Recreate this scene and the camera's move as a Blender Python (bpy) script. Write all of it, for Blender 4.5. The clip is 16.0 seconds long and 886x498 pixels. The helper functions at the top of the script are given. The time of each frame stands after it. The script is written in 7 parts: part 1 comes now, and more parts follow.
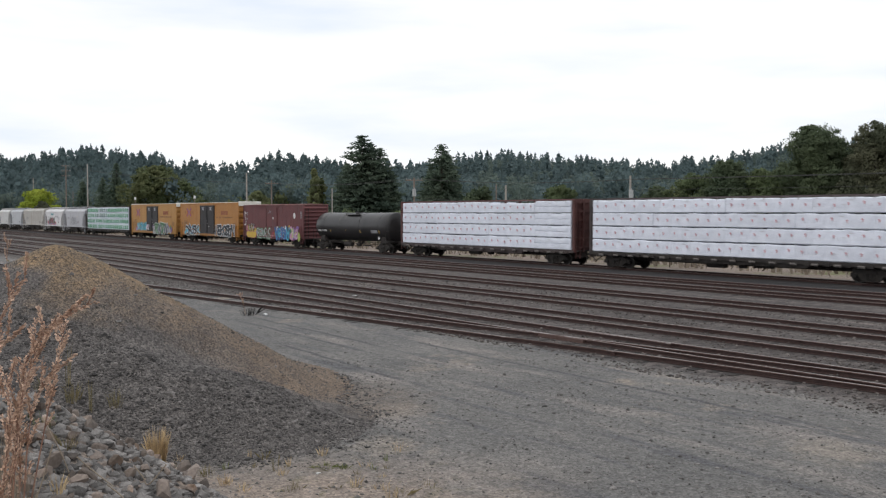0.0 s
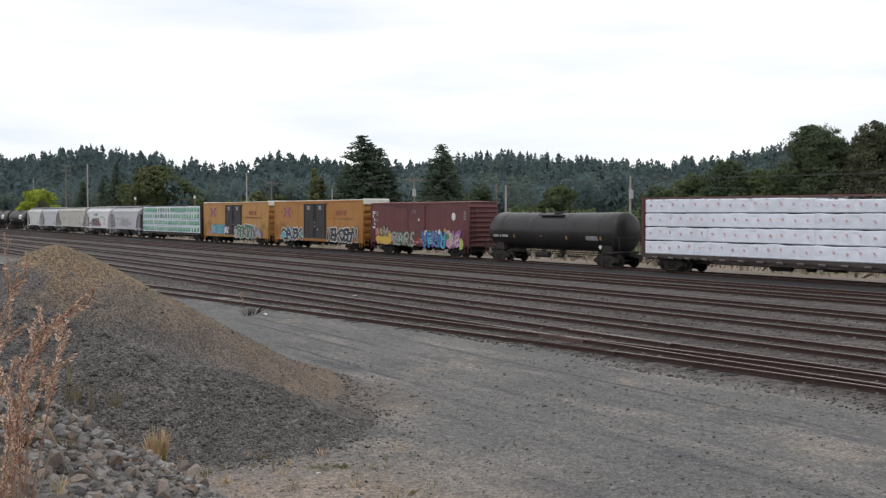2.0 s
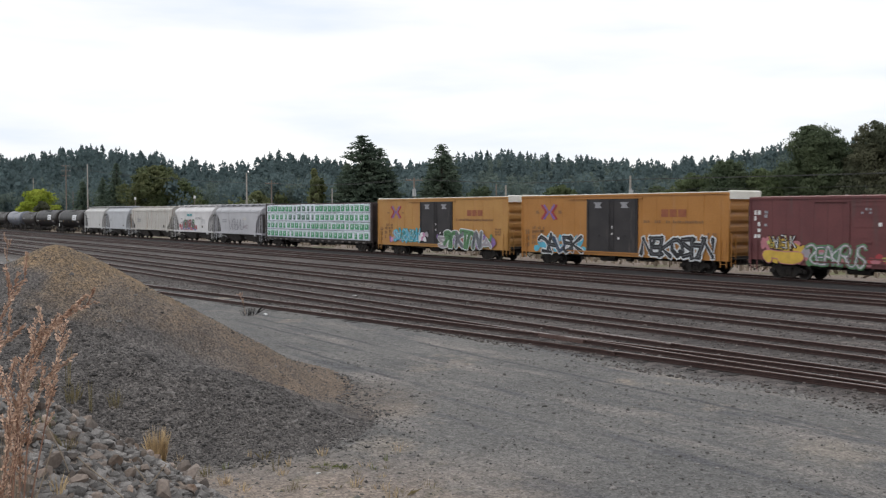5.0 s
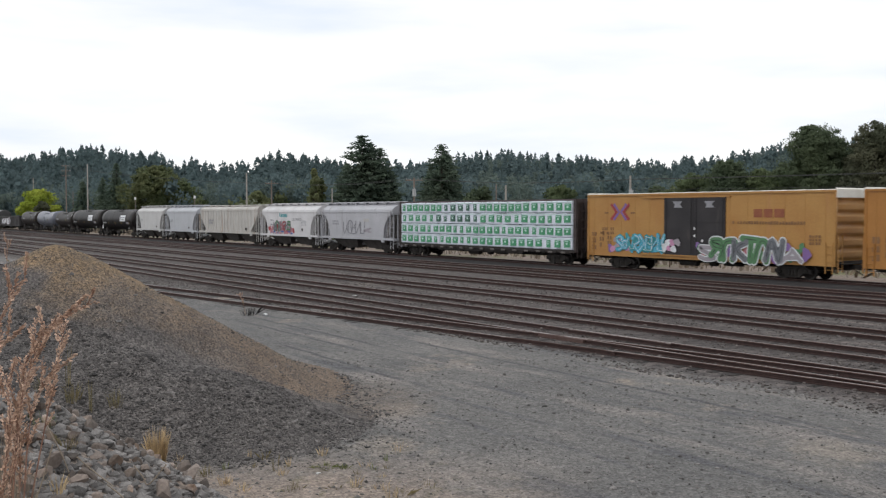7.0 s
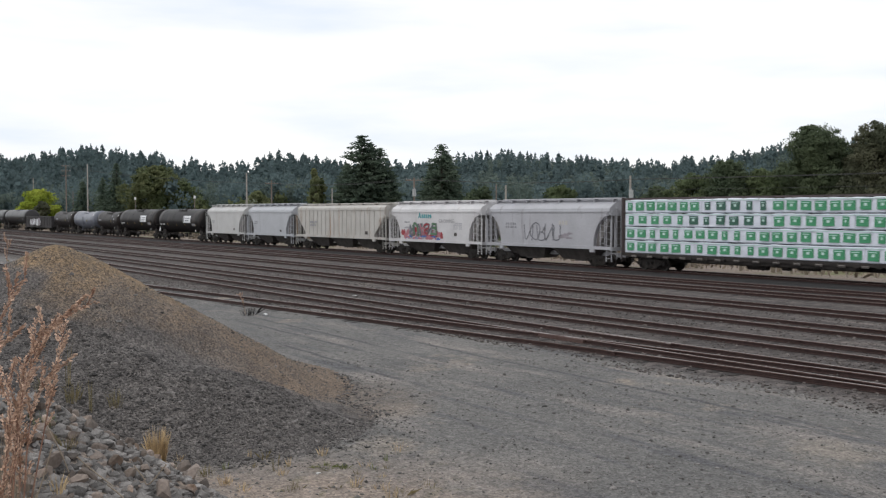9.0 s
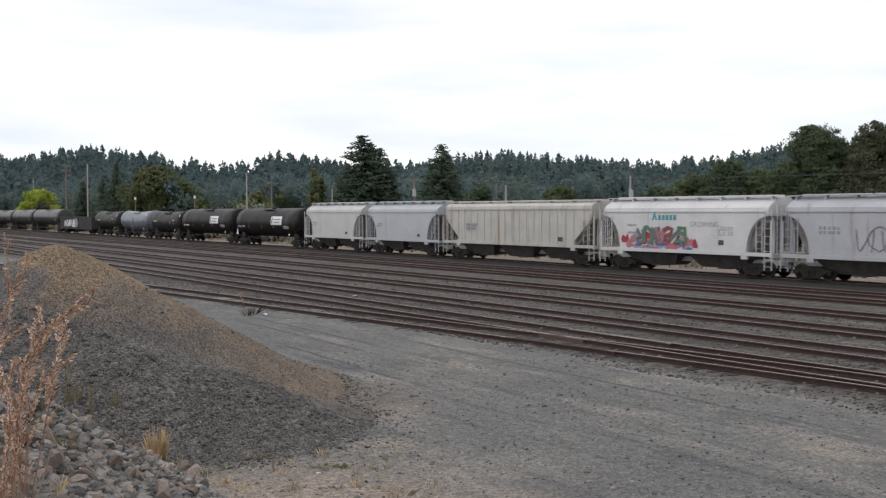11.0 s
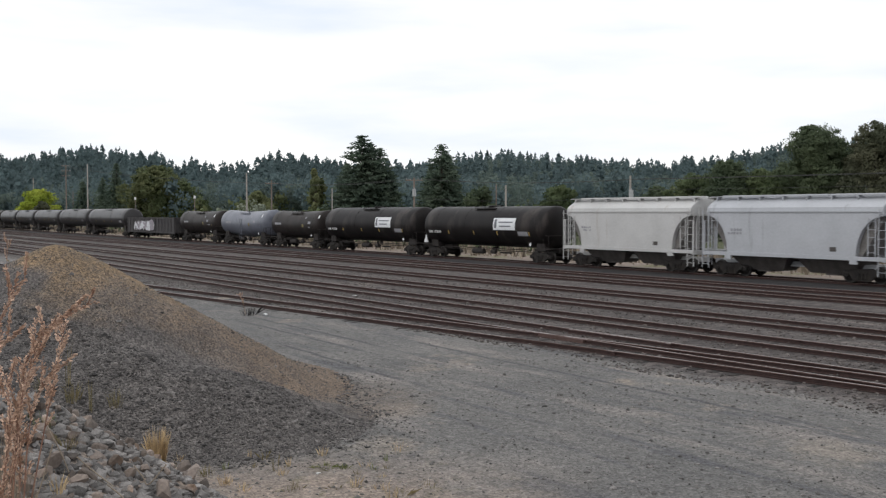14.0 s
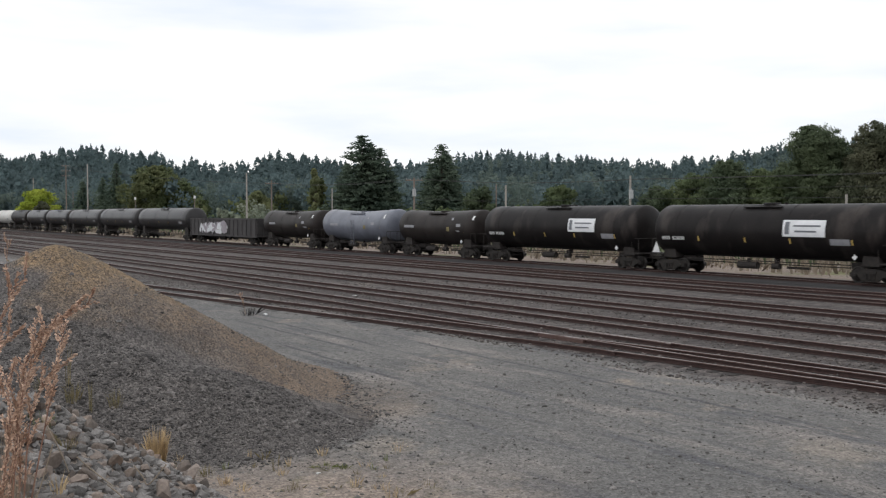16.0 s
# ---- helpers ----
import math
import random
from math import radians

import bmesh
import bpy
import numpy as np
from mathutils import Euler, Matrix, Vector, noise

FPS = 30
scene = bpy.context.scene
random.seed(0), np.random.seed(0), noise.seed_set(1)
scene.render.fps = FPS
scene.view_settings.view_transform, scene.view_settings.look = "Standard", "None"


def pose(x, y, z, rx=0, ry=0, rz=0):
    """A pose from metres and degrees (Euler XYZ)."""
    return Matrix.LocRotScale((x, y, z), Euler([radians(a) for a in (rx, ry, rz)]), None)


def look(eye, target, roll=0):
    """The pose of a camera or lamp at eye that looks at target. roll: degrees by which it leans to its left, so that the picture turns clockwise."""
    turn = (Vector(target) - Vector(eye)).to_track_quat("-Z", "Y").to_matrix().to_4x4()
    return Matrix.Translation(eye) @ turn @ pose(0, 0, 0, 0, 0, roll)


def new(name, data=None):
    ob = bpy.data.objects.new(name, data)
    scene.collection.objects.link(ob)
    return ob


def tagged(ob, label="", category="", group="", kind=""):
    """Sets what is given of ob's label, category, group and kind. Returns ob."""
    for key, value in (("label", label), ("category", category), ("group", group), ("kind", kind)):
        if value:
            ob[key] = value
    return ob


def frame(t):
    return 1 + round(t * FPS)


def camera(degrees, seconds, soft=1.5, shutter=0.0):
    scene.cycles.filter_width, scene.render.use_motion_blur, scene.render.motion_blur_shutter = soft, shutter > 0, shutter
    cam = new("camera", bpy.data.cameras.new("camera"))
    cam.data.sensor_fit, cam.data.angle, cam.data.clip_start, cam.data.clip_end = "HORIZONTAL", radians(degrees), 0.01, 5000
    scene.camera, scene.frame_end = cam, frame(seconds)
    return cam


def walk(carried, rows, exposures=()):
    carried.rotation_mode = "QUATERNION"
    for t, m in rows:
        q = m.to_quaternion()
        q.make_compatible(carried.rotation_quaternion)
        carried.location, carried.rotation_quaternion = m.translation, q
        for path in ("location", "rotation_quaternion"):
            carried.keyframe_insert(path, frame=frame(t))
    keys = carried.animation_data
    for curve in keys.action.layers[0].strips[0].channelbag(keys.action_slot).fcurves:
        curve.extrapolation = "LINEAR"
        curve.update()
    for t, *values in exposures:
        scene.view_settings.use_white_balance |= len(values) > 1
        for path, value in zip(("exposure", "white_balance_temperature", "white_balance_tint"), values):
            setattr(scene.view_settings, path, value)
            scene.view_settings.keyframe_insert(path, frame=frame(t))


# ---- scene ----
# The eye stands 4 m above the yard; the tracks run along x, and y points away across them.
HEAD = radians(35.08)
FWD = Vector((-math.cos(HEAD), math.sin(HEAD), 0))
RGT = Vector((math.sin(HEAD), math.cos(HEAD), 0))
EYE = Vector((0, 0, 4.0))
RAIL = 0.18           # height of the railheads
TRAIN_Y = 50.1        # centre of the train's track

cam = camera(48.27, 16.0, soft=1.22, shutter=0.25)
view = look(EYE, EYE + FWD * 1750 - Vector((0, 0, 64)), 0.0)
walk(cam, [(0, view), (16, view)])


def place(px, depth, z=0.0):
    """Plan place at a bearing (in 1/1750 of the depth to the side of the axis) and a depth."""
    p = FWD * depth + RGT * ((px - 784) / 1750 * depth)
    return Vector((p.x, p.y, z))


# ---------------------------------------------------------------- light
scene.view_settings.exposure = 0.0
world = bpy.data.worlds.new("overcast_sky")
scene.world = world
world.use_nodes = True
nt = world.node_tree
nt.nodes.clear()
w_out = nt.nodes.new("ShaderNodeOutputWorld")
w_bg = nt.nodes.new("ShaderNodeBackground")
w_bg2 = nt.nodes.new("ShaderNodeBackground")
w_mix = nt.nodes.new("ShaderNodeMixShader")
w_sky = nt.nodes.new("ShaderNodeTexSky")
w_sky.sky_type = "NISHITA"
w_sky.sun_disc = False
w_sky.sun_elevation = radians(48)
w_sky.sun_rotation = radians(150)
w_co = nt.nodes.new("ShaderNodeTexCoord")
w_map = nt.nodes.new("ShaderNodeMapping")
w_map.inputs["Scale"].default_value = (2.2, 2.2, 13.0)
w_noise = nt.nodes.new("ShaderNodeTexNoise")
w_noise.inputs["Scale"].default_value = 1.6
w_noise.inputs["Detail"].default_value = 6
w_ramp = nt.nodes.new("ShaderNodeValToRGB")
w_ramp.color_ramp.elements[0].position = 0.30
w_ramp.color_ramp.elements[0].color = (0.80, 0.86, 0.95, 1)
w_ramp.color_ramp.elements[1].position = 0.56
w_ramp.color_ramp.elements[1].color = (1.0, 1.0, 1.0, 1)
nt.links.new(w_co.outputs["Generated"], w_map.inputs["Vector"])
nt.links.new(w_map.outputs["Vector"], w_noise.inputs["Vector"])
nt.links.new(w_noise.outputs["Fac"], w_ramp.inputs["Fac"])
nt.links.new(w_ramp.outputs["Color"], w_bg2.inputs["Color"])
nt.links.new(w_sky.outputs["Color"], w_bg.inputs["Color"])
w_bg.inputs["Strength"].default_value = 0.12
w_bg2.inputs["Strength"].default_value = 1.08
w_mix.inputs["Fac"].default_value = 0.93      # cloud cover
nt.links.new(w_bg.outputs[0], w_mix.inputs[1])
nt.links.new(w_bg2.outputs[0], w_mix.inputs[2])
nt.links.new(w_mix.outputs[0], w_out.inputs["Surface"])

sun_data = bpy.data.lights.new("sun", "SUN")
sun_data.energy = 0.6
sun_data.angle = radians(25)
sun_data.color = (1.0, 0.97, 0.92)
sun = new("sun", sun_data)
sun.matrix_world = look((10, -60, 80), (0, 0, 0))


# ---------------------------------------------------------------- materials
def mat(name, c1, c2, scale=3.0, rough=0.8, metal=0.0, bump=0.0, bump_scale=40.0, stretch=(1, 1, 1),
        c3=None, c3_at=0.62, c3_scale=1.0, c3_stretch=(1, 1, 1), fine=0.25, island=0.0, objrand=0.0, world_pos=False, bump_stretch=(1, 1, 1), bump_depth=0.02, spec=0.5):
    """Two-tone noise with finer mottling, an optional third tone (stains, or the wrap's painted creases) and bump."""
    m = bpy.data.materials.new(name)
    m.use_nodes = True
    t = m.node_tree
    n, l = t.nodes, t.links
    b = n["Principled BSDF"]
    b.inputs["Roughness"].default_value = rough
    b.inputs["Metallic"].default_value = metal
    b.inputs["Specular IOR Level"].default_value = spec
    if world_pos:
        co = n.new("ShaderNodeNewGeometry").outputs["Position"]
    else:
        co = n.new("ShaderNodeTexCoord").outputs["Object"]

    def noise_at(s, st, detail=5, off=0.0):
        mp = n.new("ShaderNodeMapping")
        mp.inputs["Scale"].default_value = st
        mp.inputs["Location"].default_value = (off, off * 0.7, off * 1.3)
        l.new(co, mp.inputs["Vector"])
        nz = n.new("ShaderNodeTexNoise")
        nz.inputs["Scale"].default_value = s
        nz.inputs["Detail"].default_value = detail
        l.new(mp.outputs[0], nz.inputs["Vector"])
        return nz.outputs["Fac"]

    def ramp(fac, a, z):
        r = n.new("ShaderNodeMapRange")
        r.inputs["From Min"].default_value, r.inputs["From Max"].default_value = a, z
        l.new(fac, r.inputs["Value"])
        return r.outputs[0]

    def mix(fac, a, z, kind="MIX"):
        x = n.new("ShaderNodeMix")
        x.data_type, x.blend_type = "RGBA", kind
        for sock, v in ((x.inputs["Factor"], fac), (x.inputs["A"], a), (x.inputs["B"], z)):
            if isinstance(v, (int, float)):
                sock.default_value = v
            elif isinstance(v, tuple):
                sock.default_value = (*v, 1) if len(v) == 3 else v
            else:
                l.new(v, sock)
        return x.outputs["Result"]

    def grey(fac, lo, hi):
        r = n.new("ShaderNodeMapRange")
        r.inputs["To Min"].default_value, r.inputs["To Max"].default_value = lo, hi
        l.new(fac, r.inputs["Value"])
        return r.outputs[0]

    col = mix(ramp(noise_at(scale, stretch), 0.35, 0.65), c1, c2)
    if c3:
        col = mix(ramp(noise_at(c3_scale, c3_stretch, 6, 7.3), c3_at, c3_at + 0.12), col, c3)
    if fine:
        col = mix(1.0, col, grey(noise_at(scale * 14, stretch, 3, 3.1), 1 - fine * 2, 1 + fine * 2), "MULTIPLY")
    if island:
        g = n.new("ShaderNodeNewGeometry").outputs["Random Per Island"]
        col = mix(1.0, col, grey(g, 1 - island, 1 + island), "MULTIPLY")
    if objrand:
        g = n.new("ShaderNodeObjectInfo").outputs["Random"]
        col = mix(1.0, col, grey(g, 1 - objrand, 1 + objrand), "MULTIPLY")
    l.new(col, b.inputs["Base Color"])
    if bump:
        bp = n.new("ShaderNodeBump")
        bp.inputs["Strength"].default_value = bump
        bp.inputs["Distance"].default_value = bump_depth
        l.new(noise_at(bump_scale, bump_stretch, 4, 1.7), bp.inputs["Height"])
        l.new(bp.outputs[0], b.inputs["Normal"])
    return m


RUSTY = dict(scale=6, rough=0.75, metal=0.2, bump=0.3)
M = {}
M["rail"] = mat("rusty_rail", (0.034, 0.0175, 0.0155), (0.052, 0.028, 0.025), world_pos=True, **RUSTY)
M["rail_side"] = mat("rusty_railhead_side", (0.085, 0.049, 0.042), (0.12, 0.073, 0.063), world_pos=True, **RUSTY)
M["rail_head"] = mat("worn_railhead", (0.33, 0.295, 0.28), (0.18, 0.14, 0.125), scale=0.8, rough=0.42, metal=0.4, world_pos=True)
M["tie"] = mat("creosoted_wood", (0.016, 0.012, 0.0115), (0.034, 0.026, 0.023), scale=4, rough=0.9, bump=0.4, island=0.45, objrand=0.4, world_pos=True)
M["black_tank"] = mat("weathered_black_paint", (0.011, 0.0095, 0.0098), (0.018, 0.0155, 0.015), scale=0.7, rough=0.42, spec=0.14,
                      c3=(0.044, 0.037, 0.034), c3_at=0.56, c3_scale=0.6, c3_stretch=(1.2, 1, 0.4), fine=0.12)
M["grey_tank"] = mat("dusty_grey_black_paint", (0.032, 0.03, 0.031), (0.02, 0.019, 0.02), scale=0.6, rough=0.34, spec=0.3,
                     c3=(0.065, 0.054, 0.048), c3_at=0.6, c3_scale=0.8, c3_stretch=(1.5, 1, 0.2), fine=0.1)
M["brown_tank"] = mat("dusty_brown_black_paint", (0.02, 0.017, 0.016), (0.036, 0.03, 0.028), scale=0.7, rough=0.42, spec=0.14,
                      c3=(0.03, 0.026, 0.025), c3_at=0.55, c3_scale=0.8, c3_stretch=(1.5, 1, 0.3), fine=0.12)
M["silver_tank"] = mat("dull_silver_paint", (0.155, 0.165, 0.2), (0.11, 0.118, 0.145), scale=0.7, rough=0.36,
                       c3=(0.12, 0.11, 0.115), c3_at=0.62, c3_scale=0.8, c3_stretch=(1.5, 1, 0.25), fine=0.08)
M["white_tank"] = mat("dirty_white_paint", (0.62, 0.61, 0.58), (0.5, 0.49, 0.47), scale=0.7, rough=0.55, fine=0.06)
M["under"] = mat("grimy_underframe", (0.018, 0.015, 0.014), (0.034, 0.028, 0.025), scale=3, rough=0.85, bump=0.2)
M["truck"] = mat("grimy_cast_steel", (0.012, 0.01, 0.009), (0.026, 0.021, 0.018), scale=5, rough=0.85, bump=0.2)
M["wheel"] = mat("rolled_wheel_steel", (0.028, 0.023, 0.021), (0.018, 0.015, 0.014), scale=6, rough=0.6, metal=0.5)
M["tread"] = mat("polished_wheel_rim", (0.07, 0.065, 0.06), (0.04, 0.037, 0.035), scale=6, rough=0.45, metal=0.6)
# the grey third tone paints the shading of wrinkles into the white wrap
M["wrap"] = mat("white_lumber_wrap", (0.76, 0.79, 0.88), (0.66, 0.69, 0.78), scale=1.6, rough=0.4, bump=1.0, bump_scale=3.2, bump_stretch=(1.5, 1, 0.7), bump_depth=0.06,
                c3=(0.55, 0.56, 0.62), c3_at=0.6, c3_scale=2.2, c3_stretch=(0.6, 1, 2.5),
                stretch=(0.7, 1, 1.6), fine=0.05, objrand=0.05)
M["red_print"] = mat("faded_red_print", (0.5, 0.2, 0.24), (0.62, 0.36, 0.4), scale=3, rough=0.5)
M["green_print"] = mat("green_print", (0.045, 0.24, 0.11), (0.06, 0.30, 0.15), scale=1.5, rough=0.45, fine=0.08)
M["dark_print"] = mat("dark_green_print", (0.03, 0.10, 0.075), (0.04, 0.13, 0.09), scale=1.5, rough=0.45, fine=0.08)
M["mint"] = mat("pale_mint_print", (0.5, 0.68, 0.64), (0.58, 0.74, 0.70), scale=2, rough=0.45, fine=0.05)
M["strap"] = mat("dark_strap", (0.10, 0.08, 0.08), (0.16, 0.13, 0.13), scale=4, rough=0.6)
M["red_car"] = mat("oxide_red_paint", (0.107, 0.032, 0.035), (0.138, 0.042, 0.043), scale=0.7, rough=0.6,
                   c3=(0.1, 0.05, 0.048), c3_at=0.58, c3_scale=1.1, c3_stretch=(1.6, 1, 0.2), fine=0.1)
M["red_roof"] = mat("faded_red_roof", (0.25, 0.12, 0.11), (0.34, 0.2, 0.185), scale=1.0, rough=0.6, fine=0.1)
M["bulkhead"] = mat("rusty_red_steel", (0.075, 0.03, 0.028), (0.11, 0.042, 0.038), scale=1.1, rough=0.7,
                    c3=(0.07, 0.035, 0.03), c3_scale=2, fine=0.15)
M["dark_bulkhead"] = mat("dark_brown_steel", (0.04, 0.03, 0.03), (0.065, 0.048, 0.046), scale=1.1, rough=0.7, fine=0.15)
M["orange"] = mat("boxcar_yellow_orange", (0.35, 0.15, 0.029), (0.395, 0.178, 0.041), scale=0.6, rough=0.5,
                  c3=(0.36, 0.17, 0.05), c3_at=0.6, c3_scale=1.0, c3_stretch=(1.8, 1, 0.2), fine=0.08)
M["orange_light"] = mat("sun_faded_orange", (0.42, 0.225, 0.065), (0.38, 0.185, 0.05), scale=0.6, rough=0.55,
                        c3=(0.4, 0.2, 0.07), c3_at=0.62, c3_stretch=(1.8, 1, 0.2), fine=0.08)
M["door_dark"] = mat("dark_door_paint", (0.02, 0.018, 0.02), (0.032, 0.028, 0.03), scale=0.8, rough=0.6,
                     c3=(0.075, 0.06, 0.055), c3_at=0.62, c3_stretch=(1.5, 1, 0.3), fine=0.1)
M["white_roof"] = mat("galvanised_white_roof", (0.72, 0.71, 0.66), (0.6, 0.58, 0.52), scale=1.0, rough=0.5, fine=0.07)
M["hopper_grey"] = mat("pale_grey_hopper_paint", (0.42, 0.42, 0.45), (0.37, 0.37, 0.395), scale=0.6, rough=0.5,
                       c3=(0.25, 0.24, 0.25), c3_at=0.62, c3_scale=0.9, c3_stretch=(1.8, 1, 0.2), fine=0.06)
M["hopper_white"] = mat("off_white_hopper_paint", (0.6, 0.59, 0.6), (0.52, 0.51, 0.52), scale=0.6, rough=0.5,
                        c3=(0.38, 0.35, 0.34), c3_at=0.64, c3_scale=0.9, c3_stretch=(1.8, 1, 0.2), fine=0.06)
M["hopper_tan"] = mat("stained_beige_hopper_paint", (0.49, 0.475, 0.45), (0.425, 0.405, 0.38), scale=0.8, rough=0.65,
                      c3=(0.3, 0.2, 0.13), c3_at=0.58, c3_scale=1.6, c3_stretch=(3.0, 1, 0.1), fine=0.08)
M["hopper_blue"] = mat("pale_blue_grey_hopper_paint", (0.43, 0.442, 0.47), (0.39, 0.4, 0.425), scale=0.6, rough=0.5,
                       c3=(0.27, 0.27, 0.29), c3_at=0.64, c3_scale=0.9, c3_stretch=(1.8, 1, 0.2), fine=0.06)
M["hopper_cream"] = mat("cream_white_hopper_paint", (0.51, 0.505, 0.5), (0.45, 0.445, 0.44), scale=0.6, rough=0.5,
                        c3=(0.36, 0.32, 0.29), c3_at=0.64, c3_scale=0.9, c3_stretch=(1.8, 1, 0.2), fine=0.06)
# much darker than the hopper paints; small side plates use it too
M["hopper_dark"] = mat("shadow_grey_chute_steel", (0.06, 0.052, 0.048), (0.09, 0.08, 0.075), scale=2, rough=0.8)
# an even grey, darker than the hopper body paints
M["slope_sheet"] = mat("grey_slope_sheet", (0.2, 0.19, 0.18), (0.14, 0.13, 0.125), scale=1.5, rough=0.8)
M["winch"] = mat("dusty_winch_steel", (0.2, 0.18, 0.165), (0.1, 0.09, 0.085), scale=3, rough=0.7)
M["gondola"] = mat("faded_black_gondola", (0.035, 0.032, 0.033), (0.055, 0.05, 0.05), scale=1, rough=0.7, fine=0.12)
M["white"] = mat("white_marking", (0.72, 0.72, 0.72), (0.6, 0.6, 0.6), scale=3, rough=0.6, fine=0.06)
M["grey_mark"] = mat("grey_marking", (0.3, 0.3, 0.32), (0.24, 0.24, 0.26), scale=3, rough=0.6, fine=0.1)
M["dim_mark"] = mat("faded_dark_marking", (0.25, 0.13, 0.05), (0.2, 0.1, 0.045), scale=3, rough=0.6, fine=0.1)
M["yellow"] = mat("reflector_yellow", (0.6, 0.42, 0.12), (0.5, 0.33, 0.1), scale=3, rough=0.5)
M["sign"] = mat("white_sign_panel", (0.74, 0.75, 0.77), (0.66, 0.67, 0.69), scale=2, rough=0.5, fine=0.04)
for nm, c in dict(blue=(0.06, 0.14, 0.42), sky=(0.1, 0.42, 0.58), teal=(0.05, 0.3, 0.33), green=(0.09, 0.22, 0.1),
                  lime=(0.42, 0.5, 0.14), pink=(0.55, 0.26, 0.42), purple=(0.22, 0.12, 0.33), gold=(0.6, 0.4, 0.06),
                  red=(0.35, 0.04, 0.05), black=(0.012, 0.012, 0.016), navy=(0.03, 0.06, 0.12), pale=(0.68, 0.7, 0.72),
                  ghost=(0.33, 0.3, 0.33), rose=(0.45, 0.17, 0.2), ash=(0.16, 0.17, 0.19)).items():
    M["g_" + nm] = mat("spray_" + nm, c, tuple(v * 0.8 + 0.01 for v in c), scale=2.5, rough=0.6, fine=0.12)
M["emblem_red"] = mat("faded_emblem_red", (0.24, 0.07, 0.035), (0.29, 0.1, 0.04), scale=2.5, rough=0.6, fine=0.12)
M["wood_pole"] = mat("weathered_pole_wood", (0.16, 0.13, 0.11), (0.23, 0.19, 0.165), scale=3, rough=0.9, stretch=(1, 1, 0.15))
M["pole_light"] = mat("pale_pole_wood", (0.36, 0.34, 0.31), (0.28, 0.26, 0.24), scale=3, rough=0.9, stretch=(1, 1, 0.15))
M["wire"] = mat("dark_cable", (0.03, 0.03, 0.03), (0.05, 0.05, 0.05), rough=0.6)
M["steel_can"] = mat("grey_transformer_can", (0.4, 0.41, 0.42), (0.33, 0.34, 0.35), rough=0.5)


def leaf(name, c1, c2, thin_part=0.42, **kw):
    kw = {"island": 0.24, **kw}
    c1, c2 = (tuple(1.2 * v for v in c) for c in (c1, c2))
    m = mat(name, c1, c2, scale=0.25, rough=0.75, fine=0.12, world_pos=True, spec=0.25, **kw)
    n, l = m.node_tree.nodes, m.node_tree.links
    b = n["Principled BSDF"]
    thin = n.new("ShaderNodeBsdfTranslucent")         # light shines through needles and leaves
    l.new(b.inputs["Base Color"].links[0].from_socket, thin.inputs["Color"])
    both = n.new("ShaderNodeMixShader")
    both.inputs["Fac"].default_value = thin_part
    l.new(b.outputs[0], both.inputs[1])
    l.new(thin.outputs[0], both.inputs[2])
    l.new(both.outputs[0], n["Material Output"].inputs["Surface"])
    return m


M["fir"] = leaf("dark_fir_needles", (0.07, 0.1, 0.075), (0.112, 0.144, 0.1))
# distance haze is painted into these needles: paler and bluer than the near firs
M["fir_hazed"] = leaf("hazed_fir_needles", (0.092, 0.131, 0.136), (0.114, 0.156, 0.158), island=0.05, thin_part=0.5)
M["leaf"] = leaf("broad_leaves", (0.076, 0.102, 0.05), (0.112, 0.138, 0.066))
M["leaf_olive"] = leaf("olive_leaves", (0.09, 0.112, 0.052), (0.13, 0.14, 0.064))
M["leaf_dark"] = leaf("dark_broad_leaves", (0.064, 0.088, 0.052), (0.098, 0.122, 0.066))
M["leaf_red"] = leaf("bronze_leaves", (0.076, 0.086, 0.054), (0.112, 0.112, 0.07))
M["leaf_lime"] = leaf("yellow_green_leaves", (0.24, 0.3, 0.035), (0.32, 0.36, 0.06))
M["leaf_yellow"] = leaf("yellowing_leaves", (0.125, 0.148, 0.072), (0.165, 0.175, 0.085))
# far leaves, with the same haze put into their colour
M["leaf_hazed"] = leaf("hazed_broad_leaves", (0.096, 0.129, 0.116), (0.122, 0.153, 0.132), island=0.08, thin_part=0.5)
M["leaf_grey"] = leaf("grey_green_leaves", (0.17, 0.2, 0.15), (0.24, 0.26, 0.2))
M["bark"] = mat("bark", (0.05, 0.04, 0.03), (0.09, 0.07, 0.055), scale=3, rough=0.95, stretch=(1, 1, 0.2), bump=0.5)
M["straw"] = mat("dry_straw", (0.56, 0.43, 0.26), (0.44, 0.32, 0.18), scale=3, rough=0.85, island=0.3)
M["pale_straw"] = mat("pale_dry_grass", (0.26, 0.215, 0.165), (0.19, 0.155, 0.118), scale=3, rough=0.85, island=0.3)
M["weed_stem"] = mat("dry_reddish_stem", (0.26, 0.145, 0.1), (0.17, 0.09, 0.068), scale=12, rough=0.8)
M["weed_seed"] = mat("dry_seed_heads", (0.33, 0.2, 0.135), (0.52, 0.37, 0.28), scale=6, rough=0.85, island=0.35)
M["weed_green"] = mat("green_weed", (0.12, 0.15, 0.04), (0.17, 0.18, 0.06), scale=6, rough=0.8, island=0.3)
M["brown_weed"] = mat("dull_weed", (0.2, 0.16, 0.08), (0.15, 0.13, 0.06), scale=6, rough=0.85, island=0.3)
M["rock"] = mat("grey_basalt_rock", (0.12, 0.1, 0.088), (0.245, 0.198, 0.168), scale=2.2, rough=0.85, bump=0.6, bump_scale=18,
                c3=(0.24, 0.15, 0.095), c3_at=0.57, c3_scale=1.6, objrand=0.5, world_pos=True, fine=0.25)
